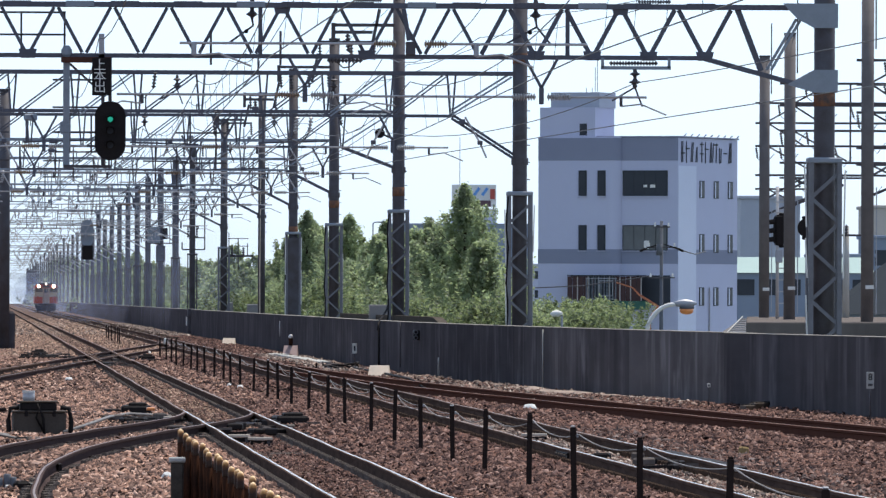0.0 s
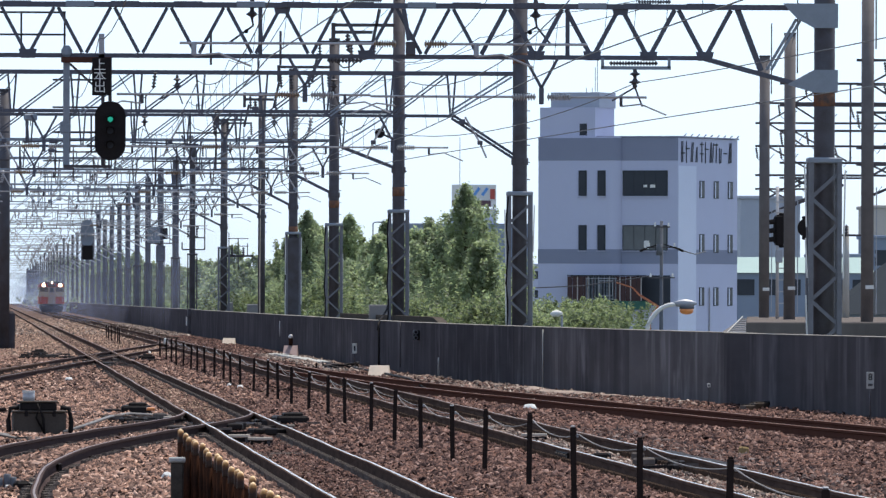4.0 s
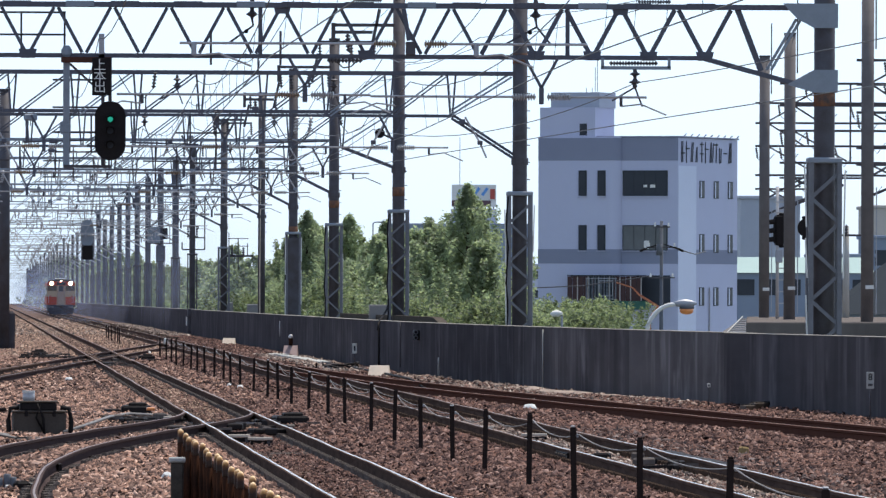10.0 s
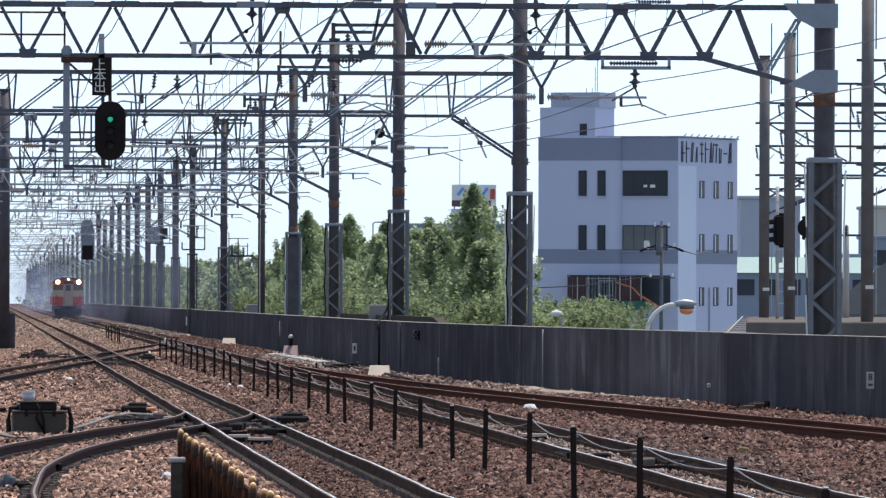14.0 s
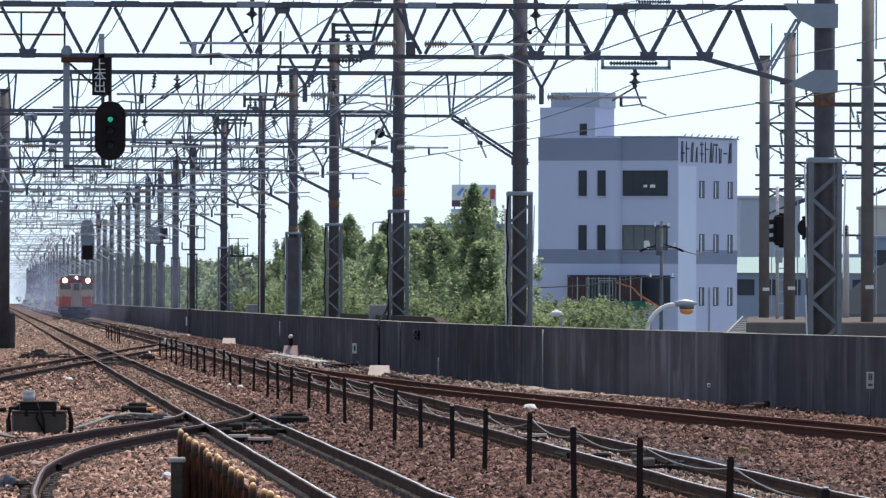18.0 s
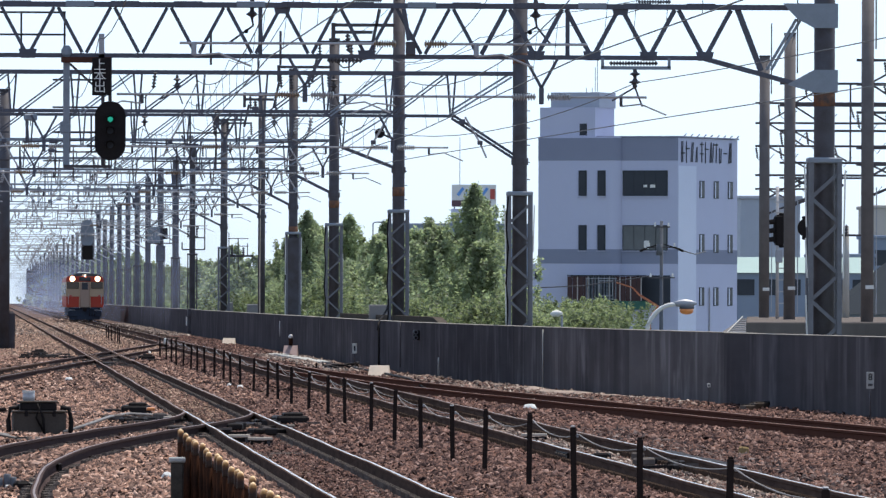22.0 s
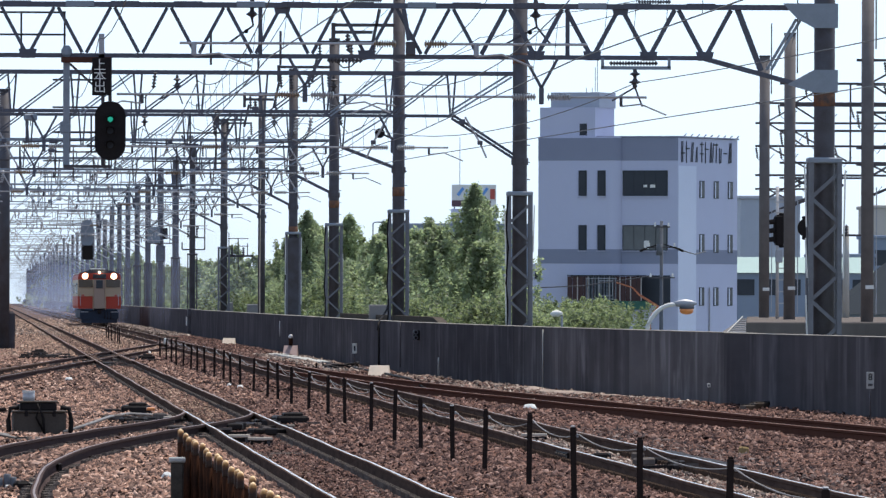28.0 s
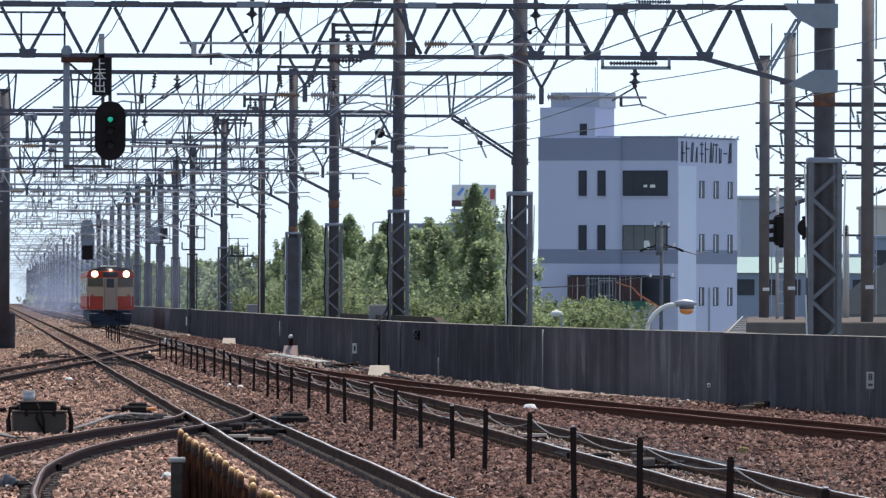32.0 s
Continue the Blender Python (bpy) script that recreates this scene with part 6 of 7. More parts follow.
part("aerial", Mesh().tube([(6.0, 4, 26), (6.0, 4, 33)], 0.06, 5), M_GALV, t)
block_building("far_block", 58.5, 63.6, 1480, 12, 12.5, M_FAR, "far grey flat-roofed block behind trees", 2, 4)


# ---- street furniture ----
def street_lamp(x, y, z, reach, label):
    t = thing("street_lamp", (x, y, -7.2), label, "street lamp", "street lamps")
    h = z + 7.2
    arc = [(0, 0, 0), (0, 0, h - 0.75)] + [(reach * (1 - math.cos(a)) * 0.95, 0, h - 0.75 + 0.75 * math.sin(a)) for a in (radians(d) for d in range(15, 91, 15))]
    part("pole", Mesh().tube(arc, 0.055, 10), M_WHITE, t, smooth=True)
    head = part("head", Mesh().stack((reach * 0.85, 0, h + 0.01), (reach * 0.85 + 0.62, 0, h + 0.02), [0.03, 0.07, 0.1, 0.11, 0.1, 0.07, 0.02], 12), M_GALV, t, smooth=True)
    part("lens_band", Mesh().tube([(reach * 0.85 + 0.36, 0, h - 0.115), (reach * 0.85 + 0.36, 0, h - 0.03)], 0.185, 20), M_UTILITY, head, "grey glass band", smooth=True)
    part("lens", Mesh().lathe([(0.18, 0), (0.176, -0.06), (0.15, -0.105), (0.09, -0.135), (0.01, -0.145)], 18, (reach * 0.85 + 0.36, 0, h - 0.115)), M_LENS, head, "amber glass lens", smooth=True)


t = thing("street_lamp", (18.99, 500, -7.2), "thin grey street lamp with a short arm behind the trees", "street lamp", "street lamps")
part("pole", Mesh().tube([(0, 0, 0), (0, 0, 12.7)], 0.09, 10, 0.035), M_GUSSET, t, smooth=True)
part("arm", Mesh().tube([(0, 0, 12.7), (0.08, 0, 12.78), (0.3, 0, 12.8)], 0.03, 8), M_GUSSET, t, smooth=True)
part("head", Mesh().block((0.42, 0, 12.79), (0.36, 0.14, 0.07), 0.02), M_GUSSET, t)
street_lamp(16.6, 255, 1.70, 0.75, "white curved street lamp with an amber lens")
t = thing("street_lamp", (19.76, 352, -7.2), "white flat street lamp head among shrubs", "street lamp", "street lamps")
part("pole", Mesh().tube([(0.2, 0.2, 0), (0.2, 0.2, 8.46)], 0.04, 8), M_GALV, t)
part("head", Mesh().stack((-0.2, 0, 8.50), (0.22, 0.2, 8.53), [0.03, 0.1, 0.12, 0.12, 0.09, 0.03], 10), M_WHITE, t, smooth=True)
t = thing("utility_pole", (33.25, 500, -7.2), "grey utility pole with crossarms and small lamps", "utility pole")
part("pole", Mesh().tube([(0, 0, 0), (0, 0, 12.9)], 0.125, 10, 0.075), M_UTILITY, t, smooth=True)
for s in (-1, 1):
    part("fuse_arm", Mesh().bar((s * 0.1, -0.15, 11.75), (s * 0.95, -0.15, 11.5), 0.045), M_BLACK, t)
    part("fuse", Mesh().stack((s * 0.75, -0.2, 11.55), (s * 1.1, -0.2, 11.4), [0.02, 0.07, 0.05, 0.07, 0.02], 8), M_BLACK, t)
for z, w in ((12.6, 0.8), (11.6, 1.5), (10.1, 1.3)):
    part("crossarm", Mesh().bar((-w / 2, -0.1, z), (w / 2, -0.1, z), 0.07), M_STEEL, t)
    for s in (-1, 1):
        part("insulator", Mesh().lathe([(0.05, 0), (0.06, 0.05), (0.03, 0.1), (0.05, 0.15), (0.01, 0.18)], 8, (s * w * 0.42, -0.1, z + 0.03)), M_WHITE, t)
part("service_wire", Mesh().tube([(0.5, 0, 11.6), (2.2, 8, 11.3), (3.6, 20, 11.5)], 0.03, 5), M_STEEL, t)
part("service_wire", Mesh().tube([(-0.4, 0, 10.2), (-3.5, 5, 9.7), (-7.5, 10, 9.5)], 0.03, 5), M_STEEL, t)
part("transformer", Mesh().tube([(-0.12, -0.25, 11.2), (-0.12, -0.25, 11.75)], 0.15, 12), M_UTILITY, t, smooth=True)
t = thing("orange_crane_arm", (24.2, 370, -7.2), "thin orange folding arm in front of the office", "crane arm")
ap = [(-1.25, 0, 9.64), (-0.65, 0, 9.45), (-0.4, 0, 9.2), (0.3, 0, 8.78), (0.0, 0, 8.4), (0.0, 0, 0)]
for a, b in zip(ap, ap[1:]):
    part("arm_link", Mesh().bar(a, b, 0.05), M_CRANE, t)
for a, b in zip(ap[1:4], ap[2:5]):
    part("arm_hose", Mesh().tube([(a[0] + 0.05, -0.05, a[2] - 0.08), (b[0] + 0.05, -0.05, b[2] - 0.1)], 0.015, 6), M_CRANE, t)


# ---- trees ----
def tree_mesh(seed, height, spread, clumps, each, base=0.08, leaf=0.1, taper=0.75, mat=None):
    """A trunk with limbs; each limb carries clumps of small leaves."""
    rnd = random.Random(seed)
    rng = np.random.default_rng(seed)
    trunk = Mesh().tube([(0, 0, 0), (0.08, 0.05, height * 0.4), (-0.05, 0.02, height * 0.75), (0, 0, height * 0.98)], 0.2, 8, 0.025)
    spots = []
    for k in range(clumps):
        u = base + (0.985 - base) * (k + rnd.random()) / clumps
        a = k * 2.4 + rnd.uniform(-0.5, 0.5)
        lobe = noise.noise((1.3 * math.cos(a) + seed * 7.1, 1.3 * math.sin(a), u * 5.5)) + 0.9 * noise.noise((3.4 * math.cos(a), 3.4 * math.sin(a) + seed, u * 13))
        env = spread * (1 - u) ** taper * (0.6 + 0.4 * min(1, u * 4)) * max(0.25, 0.95 + 1.0 * lobe)
        r = env * (rnd.random() ** 0.5) * 1.1
        tip = Vector((r * math.cos(a), r * math.sin(a), height * u + r * 0.4 + 2.2 * u * (1 - u) * lobe))
        if k % 9 == 0:
            trunk.tube([(0, 0, height * u * 0.96), tip * 0.5 + Vector((0, 0, height * u * 0.48)), tip], 0.035, 4, 0.008, caps=False)
        spots.append((tip, rnd.uniform(0.24, 0.55) * (1.1 - 0.6 * u)))
    n = clumps * each
    c = np.repeat(np.array([tuple(t) for t, _ in spots]), each, 0)
    cr = np.repeat(np.array([q for _, q in spots]), each)
    d = rng.normal(0, 1, (n, 3))
    d *= (cr * rng.random(n) ** 0.4 / np.linalg.norm(d, axis=1))[:, None]
    d *= (0.85, 0.85, 1.75)
    z = rng.uniform(0.7, 1.3, n) * leaf
    ax = rng.normal(0, 1, (n, 3)) * (1, 1, 0.6)
    ax /= np.linalg.norm(ax, axis=1)[:, None]
    bx = np.cross(ax, rng.normal(0, 1, (n, 3)) * (0.5, 0.5, 1))
    bx /= np.linalg.norm(bx, axis=1)[:, None]
    p = c + d
    tri = np.stack([p - ax * z[:, None], p + ax * z[:, None] * 0.6 - bx * z[:, None] * 0.62, p + ax * z[:, None] * 0.6 + bx * z[:, None] * 0.62], 1).reshape(-1, 3)
    me = bpy.data.meshes.new("crown")
    me.from_pydata(tri.tolist(), [], np.arange(3 * n).reshape(-1, 3).tolist())
    me.materials.append(mat or M_LEAF)
    me.update()
    return trunk.data("trunk", M_BARK), me


TREES = [tree_mesh(1, 13.5, 4.1, 700, 58, leaf=0.075, taper=0.85), tree_mesh(2, 12.4, 3.8, 470, 44, leaf=0.09, taper=1.0), tree_mesh(3, 11.6, 4.2, 470, 44, leaf=0.09, taper=0.7), tree_mesh(4, 12.8, 3.6, 470, 44, leaf=0.09, taper=0.9), tree_mesh(5, 8.9, 3.4, 520, 46, leaf=0.078, taper=0.45, mat=M_SHRUB)]
REMOTE = [tree_mesh(21, 12.9, 3.8, 80, 16, leaf=0.28, taper=0.65), tree_mesh(22, 11.8, 4.0, 80, 16, leaf=0.28, taper=0.65)]
FAR_TREES = [tree_mesh(11, 12.9, 3.8, 150, 26, leaf=0.165, taper=0.65), tree_mesh(12, 11.8, 4.0, 150, 26, leaf=0.165, taper=0.65), tree_mesh(13, 12.3, 3.7, 150, 26, leaf=0.165, taper=0.6), tree_mesh(14, 8.9, 3.4, 150, 26, leaf=0.165, taper=0.45, mat=M_SHRUB)]


def tree(x, y, kind, k=1.0, turn=None):
    t = thing("tree", pose(x, y, -7.2, 0, 0, (x * 57 + y * 31) % 360 if turn is None else turn), "leafy green tree growing beside the viaduct", "tree", "trees beside the viaduct")
    a, b = TREES[kind] if y < 610 else FAR_TREES[min(kind, 3)] if y < 1100 else REMOTE[kind % 2]
    for nm, d in (("trunk", a), ("crown", b)):
        part(nm, d, None, t, at=Matrix.Diagonal((k, k, k, 1)))
    return t


rt = random.Random(5)
TALL = tree(19.3, 402, 0, 1.0, 0)
tree(19.2, 440, 1, 0.99)
for x, y, k, s in ((18.2, 470, 2, 1.02), (17.0, 430, 4, 1.0), (20.5, 455, 2, 0.95), (19.6, 500, 3, 1.0), (18.4, 522, 1, 1.03), (19.5, 545, 3, 0.98), (18.5, 575, 0, 0.95), (19.4, 600, 1, 1.0), (20.6, 520, 2, 1.0), (17.2, 395, 4, 0.98), (19.9, 640, 1, 1.0),
                   (20.8, 385, 4, 0.93), (22.2, 392, 4, 0.93), (23.4, 400, 4, 0.95), (24.6, 408, 4, 0.97), (25.6, 415, 4, 0.93), (21.6, 420, 4, 0.98), (25.3, 440, 4, 0.98), (23.0, 450, 4, 1.0), (26.2, 450, 4, 0.97), (21.5, 365, 4, 0.93), (18.0, 372, 4, 0.97), (16.2, 380, 4, 0.98), (18.8, 417, 2, 0.97), (17.6, 455, 1, 0.93), (18.6, 492, 2, 1.0), (17.8, 505, 4, 1.1), (18.8, 560, 2, 1.02), (19.0, 585, 3, 1.03), (20.4, 570, 0, 0.9), (18.2, 612, 2, 1.02), (19.0, 627, 0, 0.9), (18.2, 408, 2, 1.02), (19.4, 398, 2, 0.96), (19.3, 412, 2, 1.0), (17.5, 415, 3, 0.88), (18.9, 425, 2, 1.0), (20.4, 468, 3, 0.99), (19.8, 476, 2, 1.0), (21.3, 480, 1, 0.95), (19.5, 462, 2, 1.04), (20.9, 472, 1, 0.98), (19.0, 455, 4, 1.15), (17.65, 560, 0, 1.02), (18.5, 520, 0, 0.98), (17.4, 590, 3, 0.97)):
    tree(x, y, k, s)
for k in range(44):
    y = 632 + k * 13 + rt.uniform(-6, 6)
    tree(rt.uniform(17.5, 24), y, rt.randrange(4), rt.uniform(0.78, 0.95))
for k in range(16):
    tree(rt.uniform(15.5, 17.5), 470 + k * 24 + rt.uniform(-5, 5), 4, rt.uniform(0.85, 1.0))
for k in range(15):
    tree(rt.uniform(17.6, 19.2), 612 + k * 21 + rt.uniform(-5, 5), rt.choice((0, 1, 2)), rt.uniform(0.85, 0.98))
for k in range(16):
    tree(rt.uniform(15.2, 17.4), 425 + k * 19 + rt.uniform(-6, 6), 4, rt.uniform(0.9, 1.06))
for k in range(46):
    tree(rt.uniform(14.5, 21), 1180 + k * 15 + rt.uniform(-6, 6), rt.randrange(4), rt.uniform(0.98, 1.2))
for k in range(26):
    tree(rt.uniform(16.0, 19.5), 680 + k * 20 + rt.uniform(-8, 8), rt.randrange(3), rt.uniform(0.84, 1.0))
for k in range(13):
    tree(rt.uniform(17.3, 19.2), 478 + k * 11.5 + rt.uniform(-4, 4), rt.choice((1, 2, 2)), rt.uniform(0.88, 1.0))
for k in range(60):
    tree(rt.uniform(13.5, 19), 1860 + k * 20 + rt.uniform(-8, 8), rt.randrange(4), rt.uniform(1.1, 1.35))


# ---- train ----
def railcar():
    t = thing("railcar", (T2, 0, 0), "vermilion and cream diesel railcar with lit headlights", "train")
    lower = [(-1.40, 1.08), (1.40, 1.08), (1.45, 1.25), (1.45, 1.92), (-1.45, 1.92), (-1.45, 1.25)]
    mid = [(-1.45, 1.92), (1.45, 1.92), (1.45, 3.04), (-1.45, 3.04)]
    upper = [(-1.45, 3.04), (1.45, 3.04), (1.43, 3.24), (1.34, 3.46), (-1.34, 3.46), (-1.43, 3.24)]
    roof = [(-1.34, 3.46), (1.34, 3.46), (1.0, 3.6), (0.5, 3.68), (-0.5, 3.68), (-1.0, 3.6)]
    for y0, lead in ((0, True), (21.5, False)):
        y1 = y0 + 20.8
        for nm, prof, mat in (("lower_body", lower, M_RED), ("window_band", mid, M_CREAM), ("upper_body", upper, M_RED), ("roof", roof, M_ROOF)):
            part(nm, Mesh().sweep([(0, y0, 0), (0, y1, 0)], prof), mat, t)
        for s in (-1, 1):
            part("rain_gutter", Mesh().bar((s * 1.38, y0, 3.44), (s * 1.38, y1, 3.44), 0.05, 0.05), M_WHITE, t, "pale rain gutter")
        for k in range(9):
            for s in (-1, 1):
                part("side_window", Mesh().box((s * 1.452, y0 + 2.6 + k * 2.0, 2.45), (0.02, 1.2, 0.75)), M_GLASS, t)
        part("underframe", Mesh().block((0, (y0 + y1) / 2, 0.72), (2.5, 20.2, 0.6), 0.05), M_SKIRT, t)
        for yb in (y0 + 3.2, y1 - 3.2):
            bog = part("bogie", Mesh().block((0, yb, 0.5), (2.2, 2.9, 0.35), 0.05), M_BLACK, t)
            for yw in (-1.0, 1.0):
                for s in (-1, 1):
                    part("wheel", Mesh().tube([(s * 0.47, yb + yw, 0.43), (s * 0.6, yb + yw, 0.43)], 0.43, 18), M_STEEL, bog)
        for k in range(4):
            part("roof_vent", Mesh().block((0, y0 + 3.5 + k * 4.5, 3.74), (0.7, 1.4, 0.16), 0.04), M_ROOF, t)
    # the leading end
    f = -0.03
    part("front_door", Mesh().block((0, f - 0.02, 2.06), (0.74, 0.1, 1.96), 0.03), M_DOOR, t, "dull cream end door")
    part("door_window", Mesh().block((0, f - 0.09, 2.72), (0.46, 0.03, 0.55), 0.02), M_GLASS, t)
    for s in (-1, 1):
        part("cab_window", Mesh().block((s * 0.92, f - 0.03, 2.77), (0.94, 0.05, 0.5), 0.03), M_CAB_GLASS, t)
        part("cream_panel", Mesh().block((s * 0.92, f - 0.01, 2.15), (1.0, 0.03, 0.5), 0.01), M_CREAM, t)
        part("door_jamb", Mesh().block((s * 0.42, f - 0.04, 2.0), (0.06, 0.12, 2.0), 0.01), M_CREAM, t)
        hd = part("headlight_housing", Mesh().tube([(s * 0.97, f - 0.08, 3.27), (s * 0.97, 0.3, 3.27)], 0.24, 18), M_RED, t, smooth=True)
        part("headlight", Mesh().tube([(s * 0.97, f - 0.11, 3.27), (s * 0.97, f - 0.085, 3.27)], 0.165, 18), M_HEAD, hd, "lit round headlight")
        # Added glowing ring stands in for the bloom; the lamp has no such part.
        part("bloom_ring", Mesh().tube([(s * 0.97, f - 0.095, 3.27), (s * 0.97, f - 0.078, 3.27)], 0.225, 20), M_BLOOM, hd, "orange glowing ring standing in for headlight bloom")
        part("marker_lamp", Mesh().tube([(s * 1.1, f - 0.08, 1.95), (s * 1.1, f, 1.95)], 0.09, 12), M_SIGN_RED, t)
        part("hand_rail", Mesh().tube([(s * 1.28, f - 0.08, 1.3), (s * 1.28, f - 0.08, 2.1)], 0.02, 6), M_GALV, t)
        part("buffer_step", Mesh().block((s * 1.1, f - 0.1, 0.72), (0.4, 0.15, 0.25), 0.02), M_SKIRT, t)
    part("destination_box", Mesh().block((0, f - 0.04, 3.26), (0.9, 0.08, 0.3), 0.02), M_SLATE, t)
    part("number_lamp", Mesh().tube([(0, f - 0.12, 3.52), (0, f - 0.02, 3.52)], 0.045, 12), M_HEAD, t, "small lit lamp")
    part("roof_horn", Mesh().block((-0.1, 0.5, 3.75), (1.0, 0.4, 0.07), 0.03), M_WHITE, t, "white horn cover")
    part("antenna", Mesh().bar((-0.32, 1.0, 3.6), (-0.32, 1.0, 4.1), 0.03), M_STEEL, t)
    for s in (-1, 1):
        part("step_rung", Mesh().bar((s * 0.75, f - 0.16, 0.86), (s * 1.25, f - 0.16, 0.86), 0.05), M_GALV, t)
        part("air_tank", Mesh().tube([(s * 0.45, f - 0.14, 0.98), (s * 0.95, f - 0.14, 0.98)], 0.09, 10), M_SKIRT, t)
    part("coupler", Mesh().block((0, f - 0.35, 0.88), (0.28, 0.7, 0.26), 0.04), M_BLACK, t)
    part("apron", Mesh().block((0, f - 0.06, 0.62), (2.6, 0.12, 0.5), 0.03), M_SKIRT, t)
    part("snow_plough", Mesh().sweep([(-1.2, 0.1, 0), (0, -0.25, 0), (1.2, 0.1, 0)], [(-0.03, 0.12), (0.03, 0.12), (0.03, 0.5), (-0.03, 0.5)]), M_SKIRT, t)
    for k in range(3):
        part("brake_hose", Mesh().tube([(0.35 + 0.2 * k, f - 0.15, 0.85), (0.38 + 0.2 * k, f - 0.3, 0.55), (0.35 + 0.2 * k, f - 0.15, 0.4)], 0.03, 6), M_BLACK, t)
    return t


TRAIN = railcar()

# ---- sleepers and fastenings ----
for fx, y0, y1, mat, clip_label in ((T1, 84, 260, M_SLEEPER, "dark rail fastenings along the rail feet"), (T2, 84, 230, M_FOOT, "dusty tan rail fastenings along the rail feet")):
    slp, clips = Mesh(), Mesh()
    y = y0
    while y < y1:
        slp.box((fx, y, -0.178), (2.0, 0.22, 0.05))
        for s in (-1, 1):
            for d in (-0.1, 0.1):
                clips.box((fx + s * GAUGE / 2 + d, y, -0.125), (0.075, 0.17, 0.06), 8 * math.sin(y * 3))
        y += 0.6
    solo("sleepers", slp, M_SLEEPER, "stained sleepers nearly buried in ballast", "sleepers", kind="stuff")
    solo("rail_clips", clips, mat, clip_label, "rail clips", kind="stuff")


# ---- loose ballast ----
def loose_ballast(name, y0, y1, per_m2, size, seed, label, mat, xa=-1.5, xb=14.5):
    rng = np.random.default_rng(seed)
    tan = math.tan(radians(YAW - 2.65)), math.tan(radians(YAW + 2.65))
    n = int((y1 - y0) * (xb - xa) * per_m2)
    y = rng.uniform(y0, y1, n)
    x = rng.uniform(xa, xb, n)
    wx = 10.9 + 6.437e-5 * np.maximum(0, 300 - y) ** 2.28
    keep = (x > y * tan[0] - 0.3) & (x < np.minimum(y * tan[1] + 0.3, wx - 0.4))
    t3 = T2 + 0.000515 * np.maximum(0, 300 - y) ** 1.81
    t0 = np.where(y < 163, t0_x(y), T1)
    for c in (T1, T2, t3, t0, np.where((y > 198) & (y < 410), cross_x(y), T1)):
        keep &= np.abs(np.abs(x - c) - GAUGE / 2) > 0.13
    x, y = x[keep], y[keep]
    n = len(x)
    z = np.array([bed_z(a, b) for a, b in zip(x, y)])
    low = np.minimum(np.abs(x - T1), np.abs(x - T2)) < 0.45
    s = rng.uniform(0.5, 1.15, n) * size * np.where(low, 0.6, 1.0)
    base = np.array([(1, 0, 0), (-1, 0, 0), (0, 1, 0), (0, -1, 0), (0, 0, 1), (0, 0, -1)], float)
    vs = base[None] * rng.uniform(0.7, 1.25, (n, 6, 1)) * s[:, None, None] * rng.uniform(0.6, 1.25, (n, 1, 3)) * (1.2, 1.2, 0.8) + rng.normal(0, 0.3, (n, 6, 3)) * s[:, None, None]
    ang = rng.uniform(0, 6.283, n)
    ca, sa = np.cos(ang)[:, None], np.sin(ang)[:, None]
    tilt = rng.uniform(-0.65, 0.65, n)
    ct, st = np.cos(tilt)[:, None], np.sin(tilt)[:, None]
    vx, vy, vz = vs[..., 0], vs[..., 1] * ct - vs[..., 2] * st, vs[..., 1] * st + vs[..., 2] * ct
    out = np.stack([x[:, None] + vx * ca - vy * sa, y[:, None] + vx * sa + vy * ca, z[:, None] + vz + s[:, None] * 0.2], -1).reshape(-1, 3)
    tris = np.array([(0, 2, 4), (2, 1, 4), (1, 3, 4), (3, 0, 4), (1, 0, 3)])
    faces = (tris[None] + 6 * np.arange(n)[:, None, None]).reshape(-1)
    me = bpy.data.meshes.new(name)
    me.vertices.add(len(out))
    me.vertices.foreach_set("co", out.reshape(-1))
    me.loops.add(len(faces))
    me.loops.foreach_set("vertex_index", faces)
    me.polygons.add(len(faces) // 3)
    me.polygons.foreach_set("loop_start", np.arange(0, len(faces), 3))
    me.polygons.foreach_set("loop_total", np.full(len(faces) // 3, 3))
    me.update(calc_edges=True)
    me.materials.append(mat)
    solo(name, me, None, label, "ballast", kind="stuff")


def stone_material(name, main, other):
    m = material(name, main, 0.9, second=other, scale=0.5, amount=0.8, bump_scale=30, fine=0.2)
    nt = m.node_tree
    geo = nt.nodes.new("ShaderNodeNewGeometry")
    ramp = nt.nodes.new("ShaderNodeValToRGB")
    els = ramp.color_ramp.elements
    els[0].position, els[0].color = 0.0, (0.22, 0.21, 0.22, 1)
    els[1].position, els[1].color = 1.0, (2.1, 1.98, 1.85, 1)
    a = els.new(0.45)
    a.color = (0.85, 0.75, 0.7, 1)
    b = els.new(0.8)
    b.color = (1.2, 0.95, 0.82, 1)
    c = els.new(0.28)
    c.color = (0.46, 0.43, 0.44, 1)
    d = els.new(0.62)
    d.color = (1.0, 0.85, 0.79, 1)
    mul = nt.nodes.new("ShaderNodeMix")
    mul.data_type, mul.blend_type = "RGBA", "MULTIPLY"
    mul.inputs["Factor"].default_value = 1.0
    bs = nt.nodes["Principled BSDF"]
    src = bs.inputs["Base Color"].links[0].from_socket
    nt.links.new(geo.outputs["Random Per Island"], ramp.inputs[0])
    nt.links.new(src, mul.inputs["A"])
    nt.links.new(ramp.outputs[0], mul.inputs["B"])
    nt.links.new(mul.outputs["Result"], bs.inputs["Base Color"])
    return m


M_STONE = stone_material("ballast_stone", (0.160, 0.106, 0.092), (0.098, 0.076, 0.074))
M_STONE_PALE = stone_material("pale_ballast_stone", (0.285, 0.199, 0.163), (0.20, 0.149, 0.131))
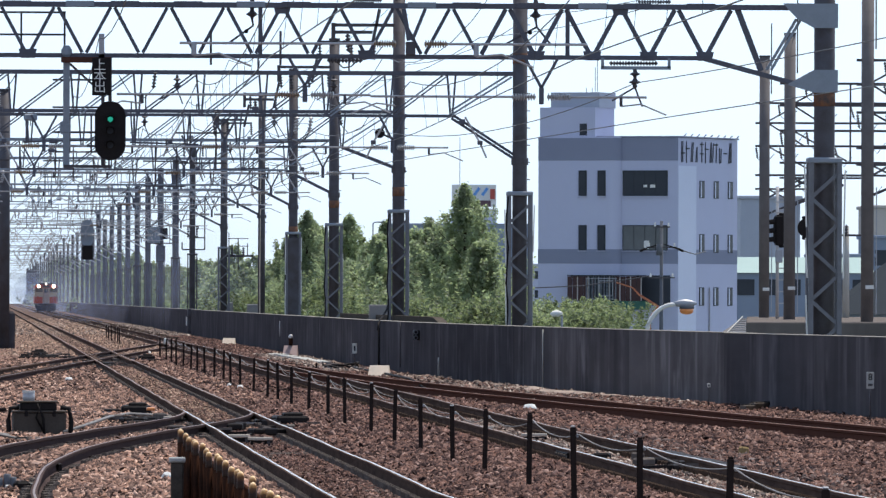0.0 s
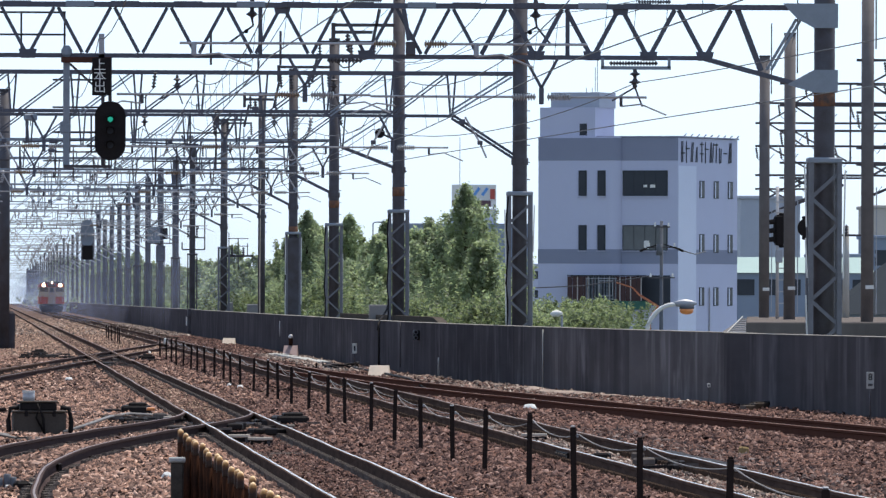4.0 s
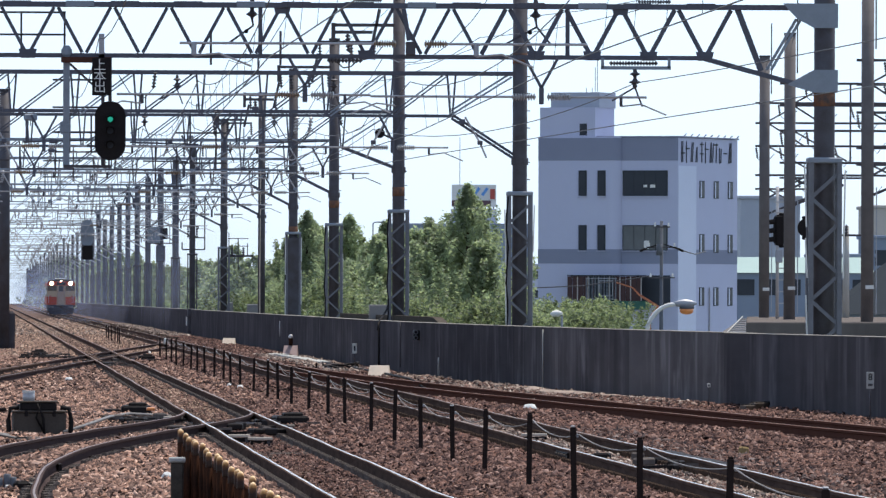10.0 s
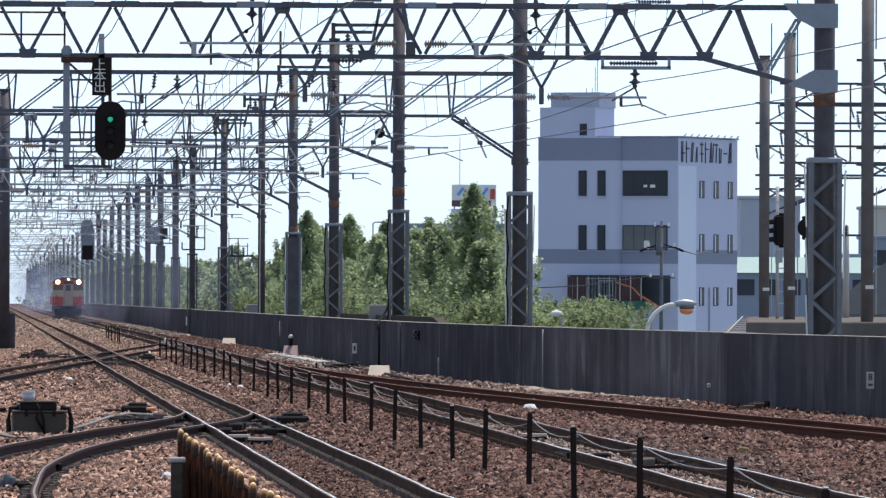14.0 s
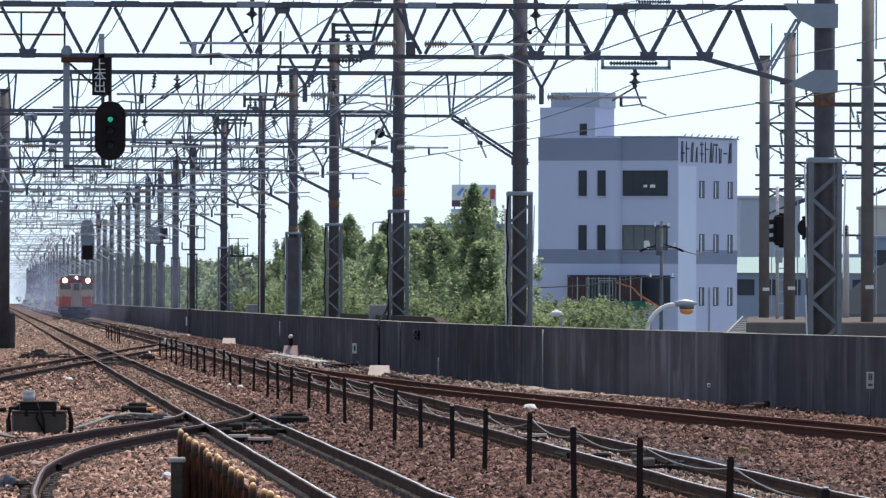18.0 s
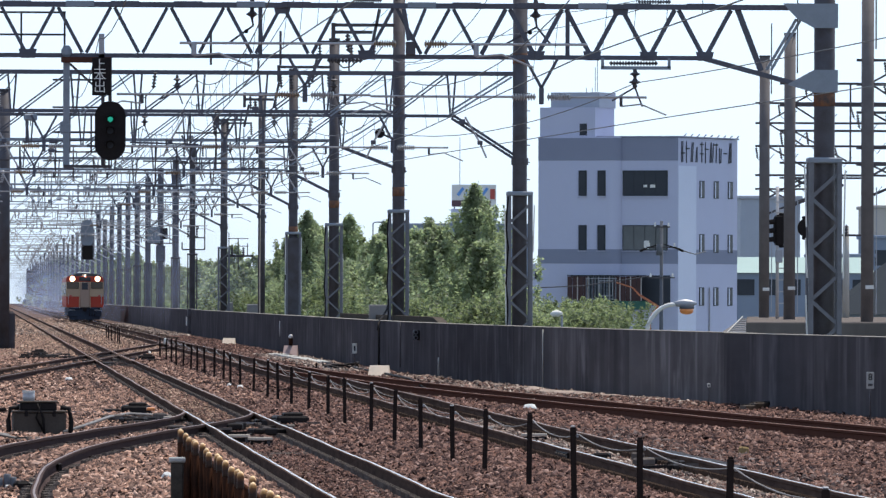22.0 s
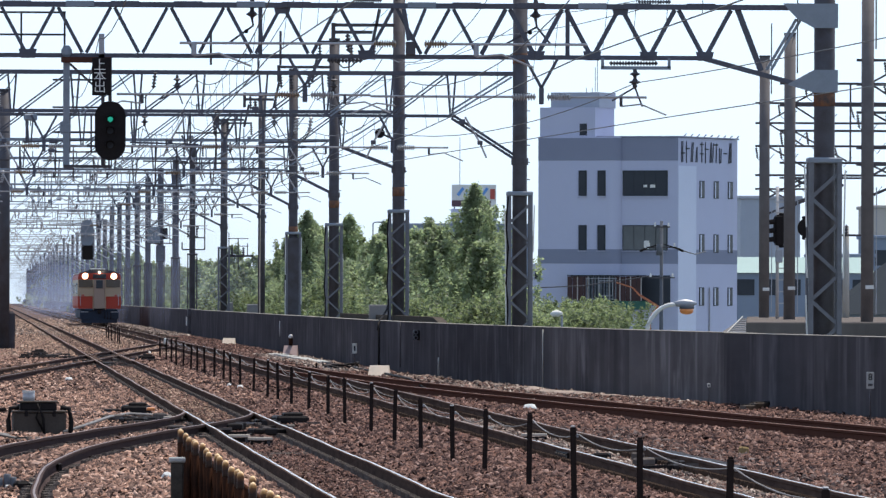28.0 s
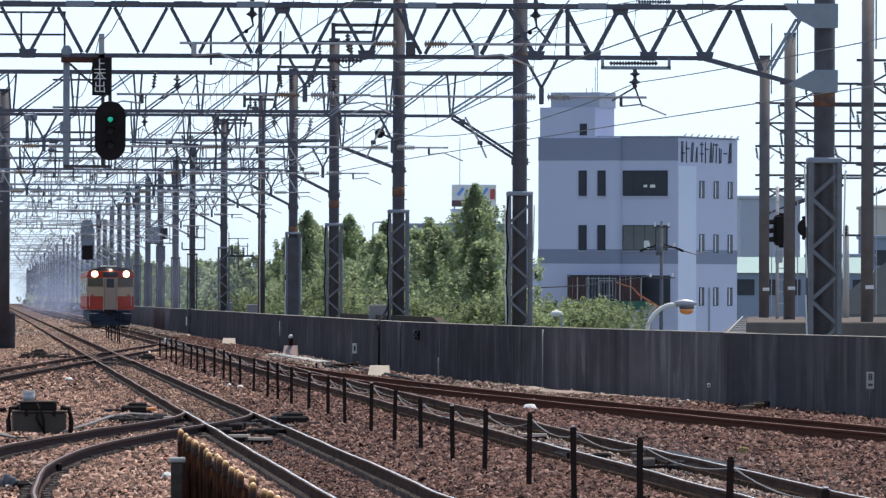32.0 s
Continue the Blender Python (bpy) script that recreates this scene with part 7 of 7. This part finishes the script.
for k, (y0, y1, dens, size) in enumerate(((82, 130, 175, 0.039), (130, 210, 84, 0.045), (210, 520, 16, 0.052))):
    loose_ballast("ballast_stones", y0, y1, dens, size, 10 + k, "pinkish-brown crushed stones beside the platform track", M_STONE_PALE, -1.5, 3.0)
    loose_ballast("ballast_stones", y0, y1, dens, size, k, "reddish-brown crushed ballast stones", M_STONE, 3.0, 14.5)

loose_ballast("ballast_stones", 190, 330, 26, 0.05, 41, "pinkish crushed stones beside the main track", M_STONE_PALE, 3.0, 5.5)
M_STONE_GREY = stone_material("grey_ballast_stone", (0.25, 0.225, 0.205), (0.17, 0.15, 0.14))
loose_ballast("ballast_stones", 82, 165, 90, 0.055, 31, "grey ballast stones between the rails", M_STONE_GREY, T2 - 0.4, T2 + 0.4)
M_STONE_TAN = stone_material("tan_ballast_stone", (0.25, 0.195, 0.158), (0.17, 0.13, 0.107))
M_STONE_DUST = stone_material("dusty_ballast_stone", (0.29, 0.225, 0.185), (0.205, 0.158, 0.13))
M_STONE_OILY = stone_material("oily_ballast_stone", (0.05, 0.043, 0.04), (0.03, 0.026, 0.025))
loose_ballast("ballast_stones", 147, 164, 110, 0.05, 55, "oily black stones under the turnout frog", M_STONE_OILY, 1.85, 2.95)
loose_ballast("ballast_stones", 335, 560, 22, 0.06, 51, "pale dusty stones beyond the crossing", M_STONE_DUST, -1.5, 6.7)
loose_ballast("ballast_stones", 470, 1500, 5, 0.1, 54, "oily dark stones along the second main track", M_STONE_OILY, T2 - 0.9, T2 + 1.5)
loose_ballast("ballast_stones", 560, 900, 6, 0.09, 52, "pale dusty stones of the far line", M_STONE_DUST, 1.5, 6.7)
loose_ballast("ballast_stones", 292, 350, 60, 0.055, 53, "oily black stones in the crossing", M_STONE_OILY, T1 - 0.45, T1 + 0.45)
loose_ballast("ballast_stones", 150, 283, 55, 0.048, 42, "grey ballast stones between the rails", M_STONE_TAN, T1 - 0.42, T1 + 0.42)
M_STONE_DARK = stone_material("dark_grey_ballast_stone", (0.125, 0.108, 0.106), (0.08, 0.07, 0.072))
loose_ballast("ballast_stones", 84, 150, 60, 0.042, 43, "dark grey ballast stones beside the second main track", M_STONE_DARK, T2 + 0.6, T2 + 1.9)
loose_ballast("ballast_stones", 186, 262, 26, 0.05, 34, "pale grey gravel along the foot of the parapet", M_STONE_GREY, 10.2, 13.2)
loose_ballast("ballast_stones", 520, 760, 8, 0.07, 36, "pale dusty stones of the far line", M_STONE_GREY, -1.5, 10.5)
loose_ballast("ballast_stones", 270, 350, 45, 0.06, 33, "pale grey gravel at the foot of the parapet", M_STONE_GREY, 9.1, 10.5)


# ---- smoke and haze sheets ----
def smoke_haze_material(name, tint, dense):
    """Sheets for diesel smoke and distance haze: mostly clear, fading out from the middle of each drift."""
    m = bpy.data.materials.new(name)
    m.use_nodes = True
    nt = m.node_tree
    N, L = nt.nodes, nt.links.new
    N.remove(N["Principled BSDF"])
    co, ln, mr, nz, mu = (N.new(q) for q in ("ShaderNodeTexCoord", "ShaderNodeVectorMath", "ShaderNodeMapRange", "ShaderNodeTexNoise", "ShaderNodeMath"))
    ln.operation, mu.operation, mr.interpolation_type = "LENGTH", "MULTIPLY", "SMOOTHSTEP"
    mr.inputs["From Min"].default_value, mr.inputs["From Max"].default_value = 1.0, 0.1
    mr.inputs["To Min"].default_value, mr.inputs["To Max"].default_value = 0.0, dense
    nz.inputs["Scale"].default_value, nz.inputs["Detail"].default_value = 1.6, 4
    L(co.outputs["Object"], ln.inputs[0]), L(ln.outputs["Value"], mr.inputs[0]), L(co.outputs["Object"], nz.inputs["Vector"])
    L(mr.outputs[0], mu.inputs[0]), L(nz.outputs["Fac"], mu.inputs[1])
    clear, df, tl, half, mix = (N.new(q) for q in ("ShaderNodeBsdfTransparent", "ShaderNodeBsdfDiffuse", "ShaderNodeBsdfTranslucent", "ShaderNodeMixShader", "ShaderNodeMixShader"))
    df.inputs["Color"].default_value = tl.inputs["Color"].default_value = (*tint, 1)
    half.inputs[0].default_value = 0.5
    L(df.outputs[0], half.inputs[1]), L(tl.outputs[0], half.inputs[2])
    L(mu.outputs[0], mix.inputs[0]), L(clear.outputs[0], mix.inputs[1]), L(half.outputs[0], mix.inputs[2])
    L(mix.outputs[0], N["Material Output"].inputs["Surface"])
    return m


M_EXHAUST = smoke_haze_material("diesel_exhaust", (0.33, 0.37, 0.51), 0.6)
puff = Mesh()
rings = [0.0, 0.2, 0.4, 0.6, 0.8, 1.0]
puff.add([(r * math.cos(a), 0.25 * r * r, r * math.sin(a)) for r in rings[1:] for a in (2 * math.pi * k / 20 for k in range(20))] + [(0, 0, 0)],
         [(100, (k + 1) % 20, k) for k in range(20)] + [(i * 20 + k, i * 20 + (k + 1) % 20, (i + 1) * 20 + (k + 1) % 20, (i + 1) * 20 + k) for i in range(4) for k in range(20)])
# Upright clear sheets stand in for the haze of distance.
M_HAZE = smoke_haze_material("pale_haze", (0.58, 0.60, 0.78), 0.22)
M_HAZE_FAR = smoke_haze_material("far_haze", (0.80, 0.85, 1.0), 0.5)
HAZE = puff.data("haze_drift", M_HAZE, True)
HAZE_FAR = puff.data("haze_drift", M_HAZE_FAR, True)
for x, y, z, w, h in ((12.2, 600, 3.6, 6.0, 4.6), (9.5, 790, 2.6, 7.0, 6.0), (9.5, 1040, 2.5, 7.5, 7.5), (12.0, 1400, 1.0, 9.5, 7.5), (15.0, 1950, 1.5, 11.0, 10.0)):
    solo("haze_drift", HAZE if y < 1300 else HAZE_FAR, None, "clear bluish sheet standing in for haze over the line", "smoke", at=Matrix.Translation((x, y, z)) @ Matrix.Diagonal((w, 3, h, 1)), group="haze drifts", kind="stuff")
TRAIL = puff.data("exhaust_drift", M_EXHAUST, True)
EXHAUST = [thing("exhaust_smoke", (T2, 0, 0), "bluish diesel exhaust trailing behind the railcar", "smoke", "exhaust drifts", "stuff") for _ in range(2)]
for e, w, h in zip(EXHAUST, (4.2, 6.0), (3.2, 4.0)):
    part("drift", TRAIL, None, e, at=Matrix.Diagonal((w, 3, h, 1)))


def motions():
    run = ((0, 1303), (3, 1217), (6, 1135), (9, 1062), (12, 993), (14.5, 936), (16.5, 892), (19, 841), (22, 786), (25, 734), (28, 684), (30, 653), (32, 623))
    walk(TRAIN, [(t, pose(T2, y, 0)) for t, y in run])
    for e, lag, x, z in zip(EXHAUST, (70, 190), (5.6, 5.2), (2.8, 3.2)):
        walk(e, [(t, pose(x, y + lag, z)) for t, y in run])
    sway = ((0, -1.7), (3, -1.5), (6, -1.75), (8, -1.4), (10, -1.2), (12, -0.5), (14, -0.15), (16, 0.1), (18, -0.1), (20, 0.15), (23, 0.0), (26, 0.2), (29, 0.0), (32, 0.1))
    walk(TALL, [(t, pose(19.3, 402, -7.2, 0, a, 0)) for t, a in sway])


motions()
